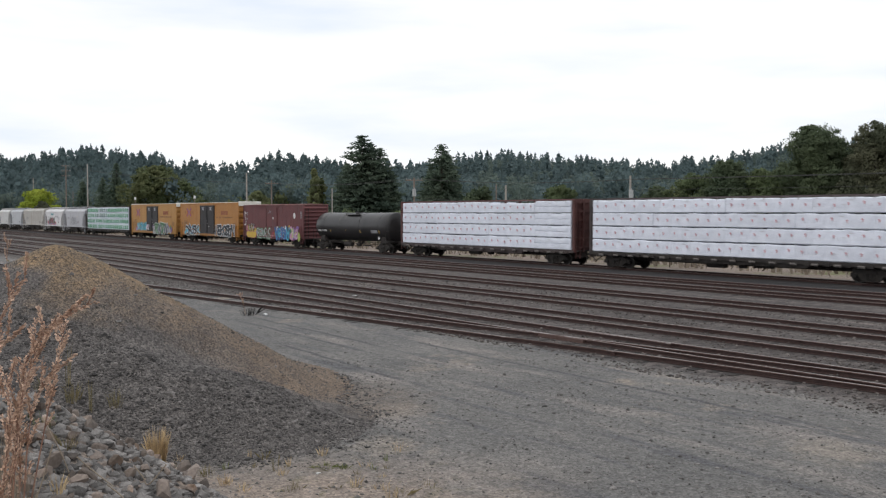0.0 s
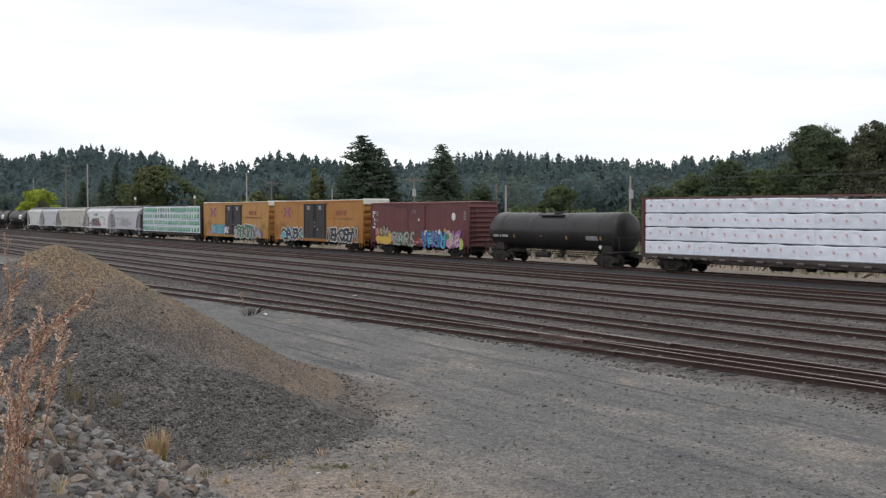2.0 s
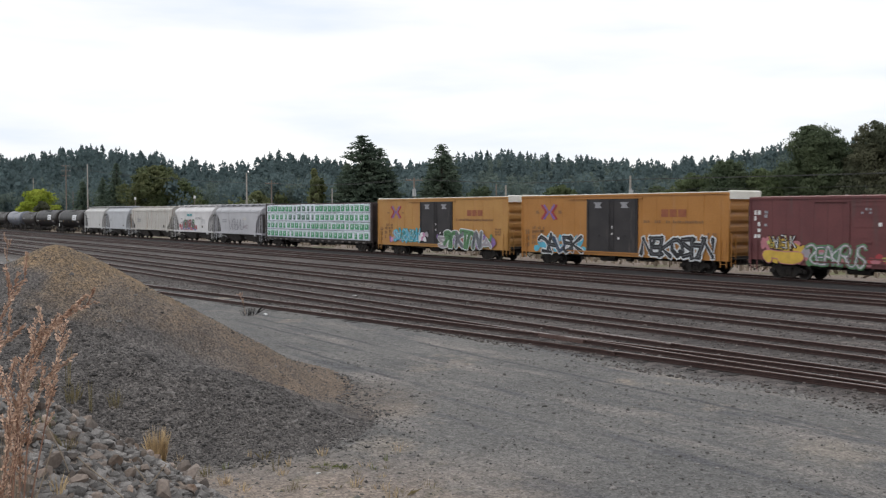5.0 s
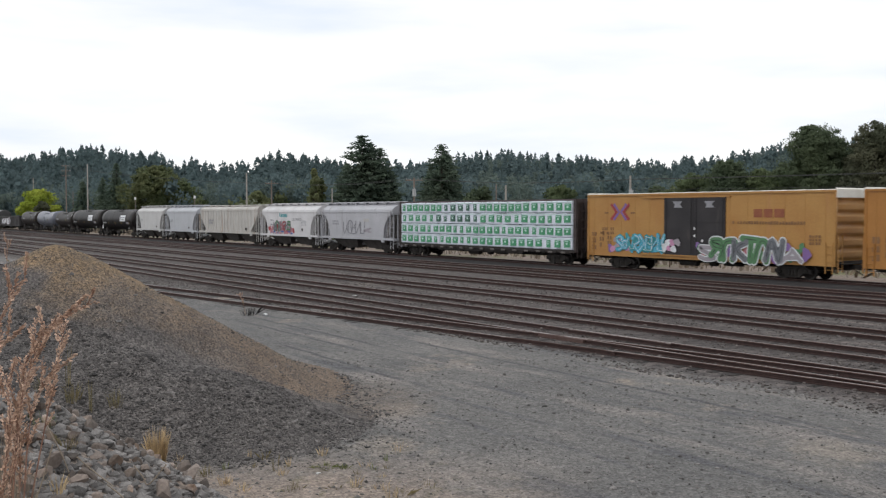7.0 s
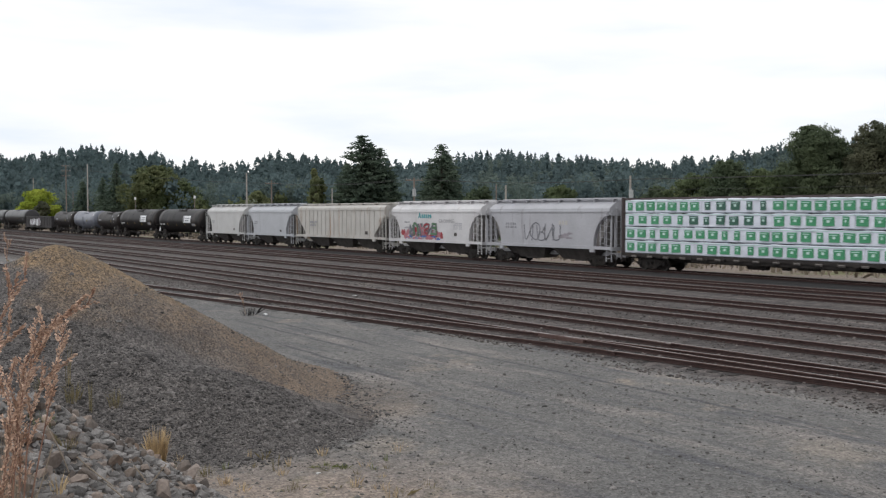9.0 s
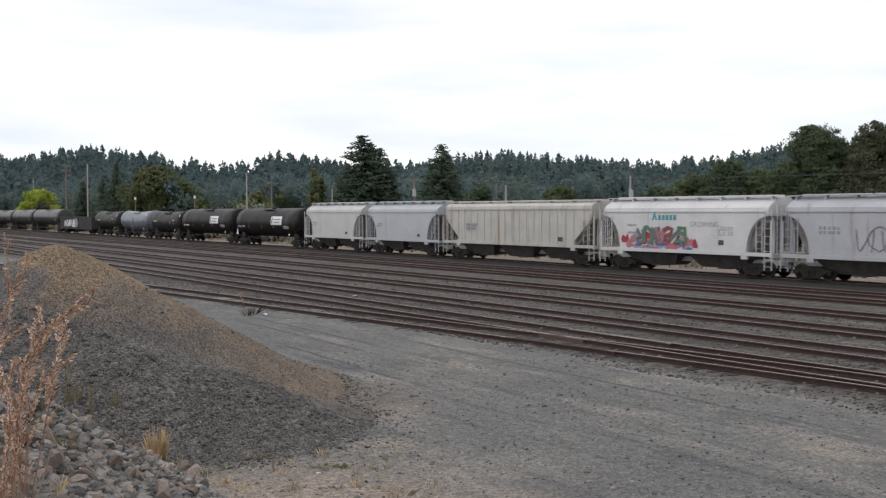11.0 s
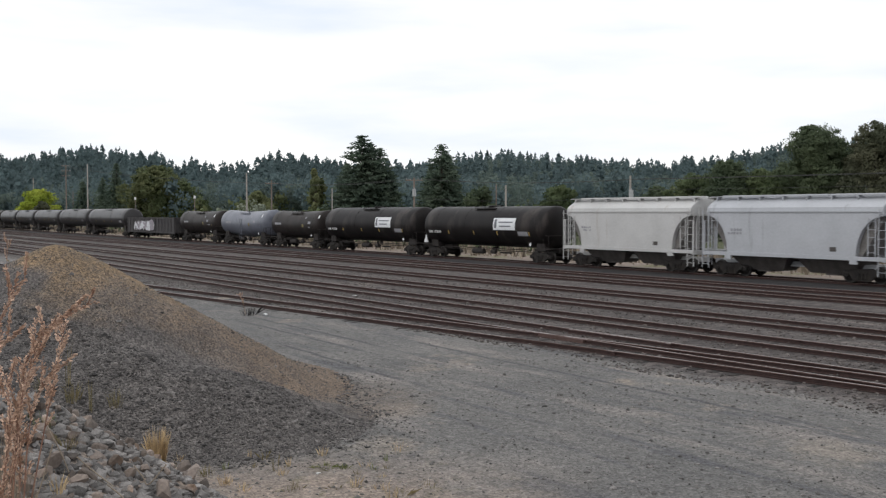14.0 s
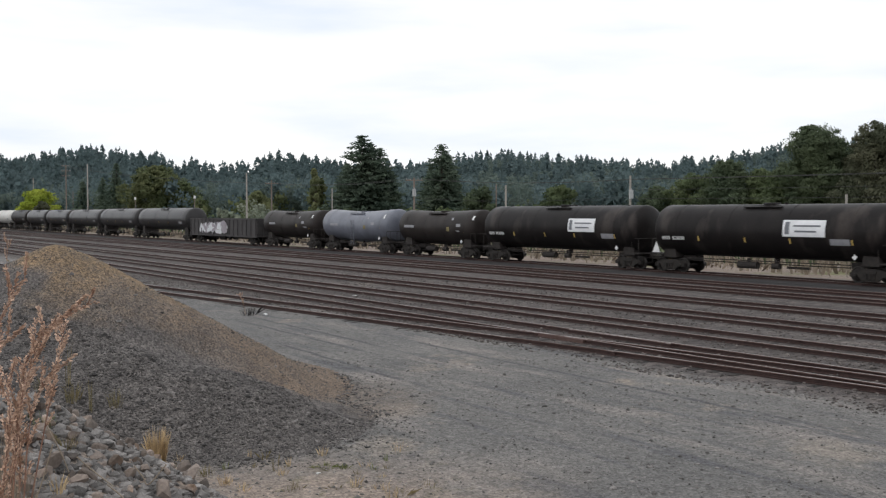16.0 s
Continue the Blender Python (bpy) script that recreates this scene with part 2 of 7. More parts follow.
M["pile_pebble"] = mat("dark_crushed_stone", (0.05, 0.046, 0.045), (0.135, 0.124, 0.118), scale=5, rough=0.85, island=0.75, world_pos=True)
M["ballast_stone"] = mat("ballast_stone", (0.042, 0.035, 0.0325), (0.13, 0.114, 0.106), scale=4, rough=0.88, island=0.6, world_pos=True)
# hill firs a step darker, haze still mixed into the colour
M["fir_mid_hazed"] = leaf("hazed_hillside_fir_needles", (0.075, 0.108, 0.112), (0.094, 0.131, 0.132), island=0.06, thin_part=0.5)
M["pebble"] = mat("gravel_stone", (0.1, 0.094, 0.09), (0.2, 0.188, 0.18), scale=5, rough=0.85, island=0.55, world_pos=True)


# ---------------------------------------------------------------- building helpers
def mesh_of(name, bm, mats, smooth=False):
    me = bpy.data.meshes.new(name)
    bm.normal_update()
    bm.to_mesh(me)
    bm.free()
    for m in (mats if isinstance(mats, (list, tuple)) else [mats]):
        me.materials.append(m)
    if smooth:
        me.shade_smooth()
        me.set_sharp_from_angle(angle=radians(35))
    return me


def put(name, me, parent=None, label="", m=None):
    ob = new(name, me)
    if parent is not None:
        ob.parent = parent
    if m is not None:
        ob.matrix_basis = m
    if label:
        ob["label"] = label
    return ob


def part(name, bm, material, parent, label="", smooth=False, m=None):
    return put(name, mesh_of(name, bm, material, smooth), parent, label, m)


def box(bm, x0, x1, y0, y1, z0, z1, mi=0, bevel=0.0):
    vs = [bm.verts.new((x, y, z)) for z in (z0, z1) for y in (y0, y1) for x in (x0, x1)]
    fs = []
    for ids in ((0, 2, 3, 1), (4, 5, 7, 6), (0, 1, 5, 4), (2, 6, 7, 3), (0, 4, 6, 2), (1, 3, 7, 5)):
        f = bm.faces.new([vs[i] for i in ids])
        f.material_index = mi
        fs.append(f)
    if bevel:
        es = {e for f in fs for e in f.edges}
        bmesh.ops.bevel(bm, geom=list(es), offset=bevel, segments=2, affect="EDGES", profile=0.6)
    return vs


def hose(bm, pts, radii, n=6, mi=0):
    """One unbroken round rod along points."""
    rings = []
    for i, p in enumerate(pts):
        d = (Vector(pts[min(i + 1, len(pts) - 1)]) - Vector(pts[max(i - 1, 0)])).normalized()
        u = d.cross(Vector((0.3, 0.9, 0.2))).normalized()
        v = d.cross(u)
        r = radii[i] if isinstance(radii, list) else radii
        rings.append([Vector(p) + (u * math.cos(2 * math.pi * k / n) + v * math.sin(2 * math.pi * k / n)) * r for k in range(n)])
    sweep(bm, rings, mi=mi)


def tube(bm, a, b, r0, r1=None, n=8, mi=0, caps=True):
    a, b = Vector(a), Vector(b)
    r1 = r0 if r1 is None else r1
    d = (b - a).normalized()
    u = d.orthogonal().normalized()
    v = d.cross(u)
    rings = []
    for c, r in ((a, r0), (b, r1)):
        rings.append([bm.verts.new(c + (u * math.cos(2 * math.pi * i / n) + v * math.sin(2 * math.pi * i / n)) * r) for i in range(n)])
    for i in range(n):
        f = bm.faces.new((rings[0][i], rings[0][(i + 1) % n], rings[1][(i + 1) % n], rings[1][i]))
        f.material_index = mi
    if caps:
        bm.faces.new(rings[0][::-1]).material_index = mi
        bm.faces.new(rings[1]).material_index = mi


def prism(bm, outline, y0, y1, mi=0):
    """An outline in x, z pushed through from y0 to y1."""
    a = [bm.verts.new((x, y0, z)) for x, z in outline]
    b = [bm.verts.new((x, y1, z)) for x, z in outline]
    k = len(outline)
    for i in range(k):
        bm.faces.new((a[i], a[(i + 1) % k], b[(i + 1) % k], b[i])).material_index = mi
    bm.faces.new(a[::-1]).material_index = mi
    bm.faces.new(b).material_index = mi
    bmesh.ops.recalc_face_normals(bm, faces=bm.faces[:])


def sweep(bm, stations, close_ends=True, mi=0, closed=True):
    """Loft rings of points."""
    rings = [[bm.verts.new(p) for p in ring] for ring in stations]
    for r0, r1 in zip(rings, rings[1:]):
        k = len(r0)
        for i in range(k if closed else k - 1):
            f = bm.faces.new((r0[i], r0[(i + 1) % k], r1[(i + 1) % k], r1[i]))
            f.material_index = mi
    if close_ends:
        bm.faces.new(rings[0][::-1]).material_index = mi
        bm.faces.new(rings[-1]).material_index = mi
    return rings


def thing(name, label, category, at=(0, 0, 0), group="", kind=""):
    ob = new(name)
    ob.empty_display_size = 0.3
    ob.location = at
    return tagged(ob, label, category, group, kind)


def quads(name, C, U, V, material, out=None):
    """A mesh of many small four-sided leaves: centres and half axes. out: the way the crown faces there, which rounds the shading."""
    C, U, V = (np.asarray(a, float) for a in (C, U, V))
    if out is not None:
        out = np.asarray(out, float) / np.linalg.norm(out, axis=1)[:, None]
        V = np.where((np.cross(U, V) * out).sum(1)[:, None] < 0, -V, V)
    P = np.stack([C - U - V, C + U - V, C + U + V, C - U + V], 1).reshape(-1, 3)
    me = bpy.data.meshes.new(name)
    k = len(C)
    me.vertices.add(4 * k)
    me.vertices.foreach_set("co", P.ravel())
    me.loops.add(4 * k)
    me.loops.foreach_set("vertex_index", np.arange(4 * k))
    me.polygons.add(k)
    me.polygons.foreach_set("loop_start", np.arange(k) * 4)
    me.update(calc_edges=True)
    if out is not None:
        own = np.cross(U, V)
        own /= np.linalg.norm(own, axis=1)[:, None] + 1e-9
        soft_n = out * 0.75 + own * 0.25
        soft_n /= np.linalg.norm(soft_n, axis=1)[:, None]
        me.polygons.foreach_set("use_smooth", np.ones(k, bool))
        me.normals_split_custom_set_from_vertices(np.repeat(soft_n, 4, axis=0))
    me.materials.append(material)
    return me


def rand_axes(rng, k, size, flat=0.0, out=None):
    """Random leaf half axes; flat: how far they lie level; out: the way that they face, more or less."""
    nrm = rng.normal(size=(k, 3))
    nrm[:, 2] += flat * np.sign(nrm[:, 2])
    if out is not None:
        nrm = nrm * 0.38 + out
    nrm /= np.linalg.norm(nrm, axis=1)[:, None]
    h = rng.normal(size=(k, 3))
    u = np.cross(nrm, h)
    u /= np.linalg.norm(u, axis=1)[:, None]
    v = np.cross(nrm, u)
    s = np.asarray(size).reshape(-1, 1)
    return u * s, v * s * rng.uniform(0.5, 0.9, (k, 1))


# ---------------------------------------------------------------- ground
def smooth(a, b, v):
    t = min(1.0, max(0.0, (v - a) / (b - a)))
    return t * t * (3 - 2 * t)


def skyline(px):
    """Height of the wooded hill's crest, 800 m off, by bearing."""
    h = 20.5 + 4 * math.sin(px / 230.0) + 3.0 * math.sin(px / 71.0 + 1) - 8 * math.exp(-((px - 410) / 70.0) ** 2)
    h += 9 * math.exp(-((px - 190) / 110.0) ** 2) 
    h += 8 * smooth(1250, 1500, px) + 12.5 * smooth(700, 860, px) + 0.5 * smooth(1250, 1500, px)
    return h


THROUGH = 21.4        # centre of the through track nearest the gravel


def lead_y(x):
    """Centre of the turnout's diverging track: curves off the through track, runs straight toward the yard, then beside it."""
    if x > -20:
        return THROUGH - 0.002875 * min(x, 0.0) ** 2
    if x > -58:
        return THROUGH - 1.15 + 0.115 * (x + 20)
    return THROUGH - 5.52 - 1.4 * (1 - math.exp((x + 58) / 12.0))


def ground_z(x, y):
    p = Vector((x, y, 0))
    dep, lat = p.dot(FWD), p.dot(RGT)
    z = 0.05 * noise.noise((x * 0.15, y * 0.15, 0)) + 0.02 * noise.noise((x * 0.8, y * 0.8, 3))
    if 14.5 < y < 60:
        z = z * 0.2 + 0.042 * smooth(47.5, 46.0, y) * max(smooth(18.9, 19.6, y), smooth(2.1, 1.3, abs(y - lead_y(x))))
    # camera bank
    rise = (13.2 - dep) * 0.235
    if rise > 0 and y < 15:
        z += min(rise, 2.35) if dep > 0 else 2.35
    # stony shoulder of the bank
    hump = min(2.1, 1.95 - 0.55 * (lat + 4.0)) - 0.45 * max(0.0, dep - 10.2)
    if dep > 3 and lat < 0 and y < 15:
        z = max(z, hump)
    # hill behind
    if dep > 300:
        px = 784 + lat / dep * 1750
        px = min(1900.0, max(-400.0, px))
        z += skyline(px) * smooth(330, 800, dep)
    return z


def ground():
    bm = bmesh.new()
    lay = sorted(set([-3000, -2000, -1400, -1000, -800, -650, -520, -420, -340, -280, -230, -190, -160, -135, -115, -100]
                     + [-90 + 3 * i for i in range(17)] + [round(-40 + 0.5 * i, 2) for i in range(121)]
                     + [22, 25, 28, 32, 38, 46, 60, 80, 120, 180, 260, 400, 600, 900, 1400, 2200, 3000]))
    ys = sorted(set([-1500, -700, -300, -120, -60, -30, -20, -14] + [round(-10 + 0.5 * i, 2) for i in range(61)]
                    + [22, 24, 27, 31, 36, 41, 45, 48, 52, 55, 60, 68, 80, 100, 130, 160, 190, 220, 250, 280, 310, 340, 370, 400, 430,
                       460, 490, 520, 560, 600, 650, 700, 760, 820, 900, 1000, 1200, 1500, 2000, 3000]))
    rows = [[bm.verts.new((x, y, ground_z(x, y))) for x in lay] for y in ys]
    for a, b in zip(rows, rows[1:]):
        for i in range(len(lay) - 1):
            bm.faces.new((a[i], a[i + 1], b[i + 1], b[i]))
    ob = new("ground", mesh_of("ground", bm, ground_material(), True))
    return tagged(ob, "compacted grey gravel yard with dry grass beyond the tracks", "ground", kind="structure")


RUTS = [((-35.5, 14.9), (-22.5, 14.35), 0.12), ((-36.5, 15.85), (-23.5, 15.3), 0.13), ((-29.0, 13.2), (-17.0, 12.6), 0.12), ((-27.0, 16.9), (-9.0, 16.3), 0.12)]
SANDY = [((-17.1, 9.5), 0.9), ((-17.1, 10.7), 1.0), ((-14.3, 8.9), 0.9), ((-9.7, 14.8), 1.1), ((-37.9, 28.1), 1.4), ((-35.7, 23.0), 1.0)]


def ground_material():
    m = bpy.data.materials.new("yard_gravel")
    m.use_nodes = True
    t = m.node_tree
    n, l = t.nodes, t.links
    b = n["Principled BSDF"]
    b.inputs["Roughness"].default_value = 0.92
    pos = n.new("ShaderNodeNewGeometry").outputs["Position"]
    sep = n.new("ShaderNodeSeparateXYZ")
    l.new(pos, sep.inputs[0])

    def nz(scale, st=(1, 1, 1), detail=5, rough=0.55, turn=0.0):
        mp = n.new("ShaderNodeMapping")
        mp.inputs["Scale"].default_value = st
        mp.inputs["Rotation"].default_value = (0, 0, turn)
        l.new(pos, mp.inputs["Vector"])
        x = n.new("ShaderNodeTexNoise")
        x.inputs["Scale"].default_value, x.inputs["Detail"].default_value, x.inputs["Roughness"].default_value = scale, detail, rough
        l.new(mp.outputs[0], x.inputs["Vector"])
        return x.outputs["Fac"]

    def rng(v, a, z, lo=0.0, hi=1.0):
        r = n.new("ShaderNodeMapRange")
        for k, x in (("From Min", a), ("From Max", z), ("To Min", lo), ("To Max", hi)):
            r.inputs[k].default_value = x
        l.new(v, r.inputs["Value"])
        return r.outputs[0]

    def mix(f, a, z, kind="MIX"):
        x = n.new("ShaderNodeMix")
        x.data_type, x.blend_type = "RGBA", kind
        for sock, v in ((x.inputs["Factor"], f), (x.inputs["A"], a), (x.inputs["B"], z)):
            if isinstance(v, (int, float)):
                sock.default_value = v
            elif isinstance(v, tuple):
                sock.default_value = (*v, 1)
            else:
                l.new(v, sock)
        return x.outputs["Result"]

    def mul(a, z):
        x = n.new("ShaderNodeMath")
        x.operation = "MULTIPLY"
        l.new(a, x.inputs[0])
        l.new(z, x.inputs[1])
        return x.outputs[0]

    def add(a, z):
        x = n.new("ShaderNodeMath")
        x.operation = "ADD"
        l.new(a, x.inputs[0])
        if isinstance(z, float):
            x.inputs[1].default_value = z
        else:
            l.new(z, x.inputs[1])
        return x.outputs[0]

    base = mix(rng(nz(0.35), 0.35, 0.65), (0.107, 0.104, 0.101), (0.145, 0.138, 0.131))
    base = mix(rng(nz(0.55, (0.35, 1.6, 1), 6, 0.6, 0.12), 0.53, 0.68), base, (0.205, 0.185, 0.17))       # pale dusty sweeps
    base = mix(rng(nz(0.8, (0.25, 1.8, 1), 5, 0.6, 0.12), 0.54, 0.66), base, (0.082, 0.082, 0.087))      # dark wheel sweeps
    base = mix(rng(nz(0.4, (1, 1, 1), 6, 0.65), 0.6, 0.7), base, (0.235, 0.2, 0.165))                    # sandy patches
    # loose browner soil at the foot of the bank
    def along(axis):
        d = n.new("ShaderNodeVectorMath")
        d.operation = "DOT_PRODUCT"
        l.new(pos, d.inputs[0])
        d.inputs[1].default_value = axis
        return d.outputs["Value"]

    low = rng(add(along(tuple(FWD)), rng(nz(0.45), 0, 1, -3.0, 3.0)), 17.0, 13.6)
    low = mul(low, rng(add(along(tuple(RGT)), rng(nz(0.3), 0, 1, -2.5, 2.5)), 2.2, -1.6))
    base = mix(mul(low, rng(nz(1.1, (1, 1, 1), 6, 0.65), 0.3, 0.6, 0.35, 1.0)), base, (0.265, 0.21, 0.172))
    base = mix(mul(low, rng(nz(2.3, (1, 1, 1), 6, 0.65), 0.56, 0.66)), base, (0.15, 0.13, 0.085))
    for (ax, ay), wide in SANDY:
        d = n.new("ShaderNodeVectorMath")
        d.operation = "DISTANCE"
        l.new(pos, d.inputs[0])
        d.inputs[1].default_value = (ax, ay, 0)
        near = rng(add(d.outputs["Value"], rng(nz(1.6, (1, 1, 1), 6, 0.65), 0.2, 0.8, -0.9, 0.9)), wide, wide * 0.35, 0.0, 0.8)
        base = mix(near, base, (0.215, 0.188, 0.16))
    spill = n.new("ShaderNodeVectorMath")                 # brown earth spilt from the end of the pile
    spill.operation = "DISTANCE"
    l.new(pos, spill.inputs[0])
    spill.inputs[1].default_value = (-18.9, 10.1, 0)
    base = mix(rng(add(spill.outputs["Value"], rng(nz(1.2, (1, 1, 1), 6, 0.65), 0.2, 0.8, -1.2, 1.2)), 2.6, 0.9, 0.0, 0.75), base, (0.135, 0.105, 0.084))
    # wheel ruts curving through the yard
    for (ax, ay), (bx_, by_), wide in RUTS:
        d = Vector((bx_ - ax, by_ - ay, 0))
        run = d.normalized()
        off = rng(nz(0.2), 0, 1, -0.35, 0.35)
        across = add(add(along((-run.y, run.x, 0)), -(-run.y * ax + run.x * ay)), off)
        ab = n.new("ShaderNodeMath")
        ab.operation = "ABSOLUTE"
        l.new(across, ab.inputs[0])
        on = add(along(tuple(run)), -(run.x * ax + run.y * ay))
        inside = mul(rng(on, 0.0, 2.5), rng(on, d.length, d.length - 3.0))
        broken = rng(nz(1.4, (1, 1, 1), 4), 0.3, 0.48)
        base = mix(mul(mul(rng(ab.outputs[0], wide, wide * 0.3, 0.0, 0.9), inside), broken), base, (0.06, 0.06, 0.066))
    # ballast between the tracks
    wob = add(sep.outputs["Y"], rng(nz(0.6), 0, 1, -0.8, 0.8))
    wob2 = add(sep.outputs["Y"], rng(nz(1.5), 0, 1, -0.25, 0.25))
    bal = mix(rng(nz(0.5, (0.2, 1.4, 1), 5), 0.38, 0.62), (0.046, 0.0375, 0.035), (0.077, 0.065, 0.061))
    bal = mix(1.0, bal, rng(nz(3.2, (1, 0.5, 1), 6, 0.75), 0.4, 0.6, 0.5, 1.6), "MULTIPLY")
    bal = mix(rng(nz(0.3, (0.3, 1, 1), 6, 0.65), 0.62, 0.72), bal, (0.22, 0.185, 0.165))
    base = mix(rng(wob, 18.6, 19.3), base, bal)
    for yk in (21.4, 25.05, 29.45, 34.3, 39.9):          # grease and rust between the rails
        d = n.new("ShaderNodeMath")
        d.operation = "ABSOLUTE"
        l.new(add(wob2, -yk), d.inputs[0])
        base = mix(rng(d.outputs[0], 1.15, 0.6, 0.0, 0.6), base, (0.055, 0.042, 0.039))
    base = mix(rng(wob, 41.2, 42.4), base, (0.056, 0.045, 0.043))
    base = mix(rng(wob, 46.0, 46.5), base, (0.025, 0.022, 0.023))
    straw = mix(rng(nz(0.5, (0.5, 1.0, 1), 6, 0.6), 0.38, 0.6), (0.25, 0.2, 0.165), (0.19, 0.15, 0.125))
    straw = mix(rng(nz(0.16, (1, 1, 1), 5), 0.52, 0.62), straw, (0.15, 0.15, 0.07))
    base = mix(rng(wob, 53.0, 53.5), base, straw)
    base = mix(rng(wob, 66.0, 74.0), base, (0.08, 0.09, 0.04))
    vor = n.new("ShaderNodeTexVoronoi")
    vor.inputs["Scale"].default_value = 30.0
    l.new(pos, vor.inputs["Vector"])
    vsep = n.new("ShaderNodeSeparateColor")
    l.new(vor.outputs["Color"], vsep.inputs[0])
    base = mix(1.0, base, rng(vsep.outputs[0], 0, 1, 0.64, 1.36), "MULTIPLY")
    vo2 = n.new("ShaderNodeTexVoronoi")
    vo2.inputs["Scale"].default_value = 13.0
    l.new(pos, vo2.inputs["Vector"])
    vs2 = n.new("ShaderNodeSeparateColor")
    l.new(vo2.outputs["Color"], vs2.inputs[0])
    base = mix(1.0, base, rng(vs2.outputs[1], 0, 1, 0.8, 1.2), "MULTIPLY")
    base = mix(1.0, base, rng(nz(5.0, (1, 1, 1), 5, 0.7), 0.36, 0.64, 0.86, 1.16), "MULTIPLY")
    l.new(base, b.inputs["Base Color"])
    bp = n.new("ShaderNodeBump")
    bp.inputs["Strength"].default_value = 0.5
    bp.inputs["Distance"].default_value = 0.03
    l.new(add(vor.outputs["Distance"], nz(7.0, (1, 1, 1), 6, 0.7)), bp.inputs["Height"])
    l.new(bp.outputs[0], b.inputs["Normal"])
    return m


ground()


# ---------------------------------------------------------------- tracks
RAIL_SHAPE = [(-0.065, -0.13), (0.065, -0.13), (0.065, -0.12), (0.011, -0.104), (0.011, -0.04), (0.034, -0.028), (0.034, -0.005),
              (0.027, 0.0), (-0.027, 0.0), (-0.034, -0.005), (-0.034, -0.028), (-0.011, -0.04), (-0.011, -0.104), (-0.065, -0.12)]


def tie_mesh():
    bm = bmesh.new()
    box(bm, -0.11, 0.11, -1.22, 1.22, -0.15, 0.0)
    return mesh_of("sleeper", bm, M["tie"])


TIE = tie_mesh()


def rail_part(parent, path, off, name="rail", label=""):
    """A rail along path, off metres to its left."""
    bm = bmesh.new()
    rings = []
    for i, (x, y) in enumerate(path):
        a, b = path[max(0, i - 1)], path[min(len(path) - 1, i + 1)]
        d = Vector((b[0] - a[0], b[1] - a[1], 0)).normalized()
        s = Vector((-d.y, d.x, 0))
        rings.append([Vector((x, y, RAIL)) + s * (off + u) + Vector((0, 0, w)) for u, w in RAIL_SHAPE])
    sweep(bm, rings)
    bm.normal_update()
    for f in bm.faces:
        if f.normal.z > 0.9 and f.calc_center_median().z > RAIL - 0.01:
            f.material_index = 1
        elif f.calc_center_median().z > RAIL - 0.032:
            f.material_index = 2
    return part(name, bm, [M["rail"], M["rail_head"], M["rail_side"]], parent, label)


def track(path, label, near_x=None, spacing=0.5, jitter=0.03):
    """A railway track: two rails on sleepers along a path in plan."""
    rng = np.random.default_rng(int(abs(path[0][1]) * 10))
    root = thing("railway_track", label, "railway track", (0, 0, 0), "yard tracks")
    rail_part(root, path, 0.7535)
    rail_part(root, path, -0.7535)
    box_id = ((0, 2, 3, 1), (4, 5, 7, 6), (0, 1, 5, 4), (2, 6, 7, 3), (0, 4, 6, 2), (1, 3, 7, 5))
    V, F = [], []
    k = 0
    for (x0, y0), (x1, y1) in zip(path, path[1:]):
        length = math.hypot(x1 - x0, y1 - y0)
        ang = math.atan2(y1 - y0, x1 - x0)
        for i in range(max(1, round(length / spacing))):
            u = (i + 0.5) / max(1, round(length / spacing))
            x, y = x0 + (x1 - x0) * u + rng.normal(0, jitter), y0 + (y1 - y0) * u + rng.normal(0, 0.05)
            z = RAIL - 0.13 - abs(rng.normal(0, 0.014)) + 0.002
            turn = ang + rng.normal(0, 0.012)
            if near_x and near_x[0] < x < near_x[1]:
                put("sleeper", TIE, root, m=Matrix.LocRotScale((x, y, z), Euler((0, 0, turn)), None))
                continue
            c, s = math.cos(turn), math.sin(turn)
            for zz in (-0.15, 0.0):
                for yy in (-1.22, 1.22):
                    for xx in (-0.11, 0.11):
                        V.append((x + xx * c - yy * s, y + xx * s + yy * c, z + zz))
            F += [tuple(8 * k + j for j in q) for q in box_id]
            k += 1
    me = bpy.data.meshes.new("sleepers")
    me.from_pydata(V, [], F)
    me.materials.append(M["tie"])
    tagged(put("sleeper_rest", me, root), kind="stuff")
    return root


def ballast(y0, y1, h, name, label, material):
    """A low shoulder of ballast along the track."""
    bm = bmesh.new()
    xs = [-560 + 8 * i for i in range(100)]
    rings = []
    for x in xs:
        w = 0.12 * noise.noise((x * 0.3, y0, 0))
        rings.append([(x, y0 + w, -0.06), (x, y0 + 0.9 + w, h), (x, y1 - 0.9, h), (x, y1 + w, -0.06)])
    sweep(bm, rings, False, closed=False)
    return tagged(part(name, bm, material, None), label, "ballast", kind="structure")


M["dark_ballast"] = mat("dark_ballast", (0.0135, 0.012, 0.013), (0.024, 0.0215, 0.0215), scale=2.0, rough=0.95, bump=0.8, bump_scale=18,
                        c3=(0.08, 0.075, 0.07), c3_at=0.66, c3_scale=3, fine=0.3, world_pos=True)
M["rusty_ballast"] = mat("rust_stained_ballast", (0.039, 0.029, 0.0265), (0.06, 0.046, 0.042), scale=1.5, rough=0.95, bump=0.8, bump_scale=18,
                         stretch=(0.3, 1, 1), fine=0.3, world_pos=True)


def straight(y):
    return [(-560, y), (-200, y), (-60, y), (40, y), (220, y)]


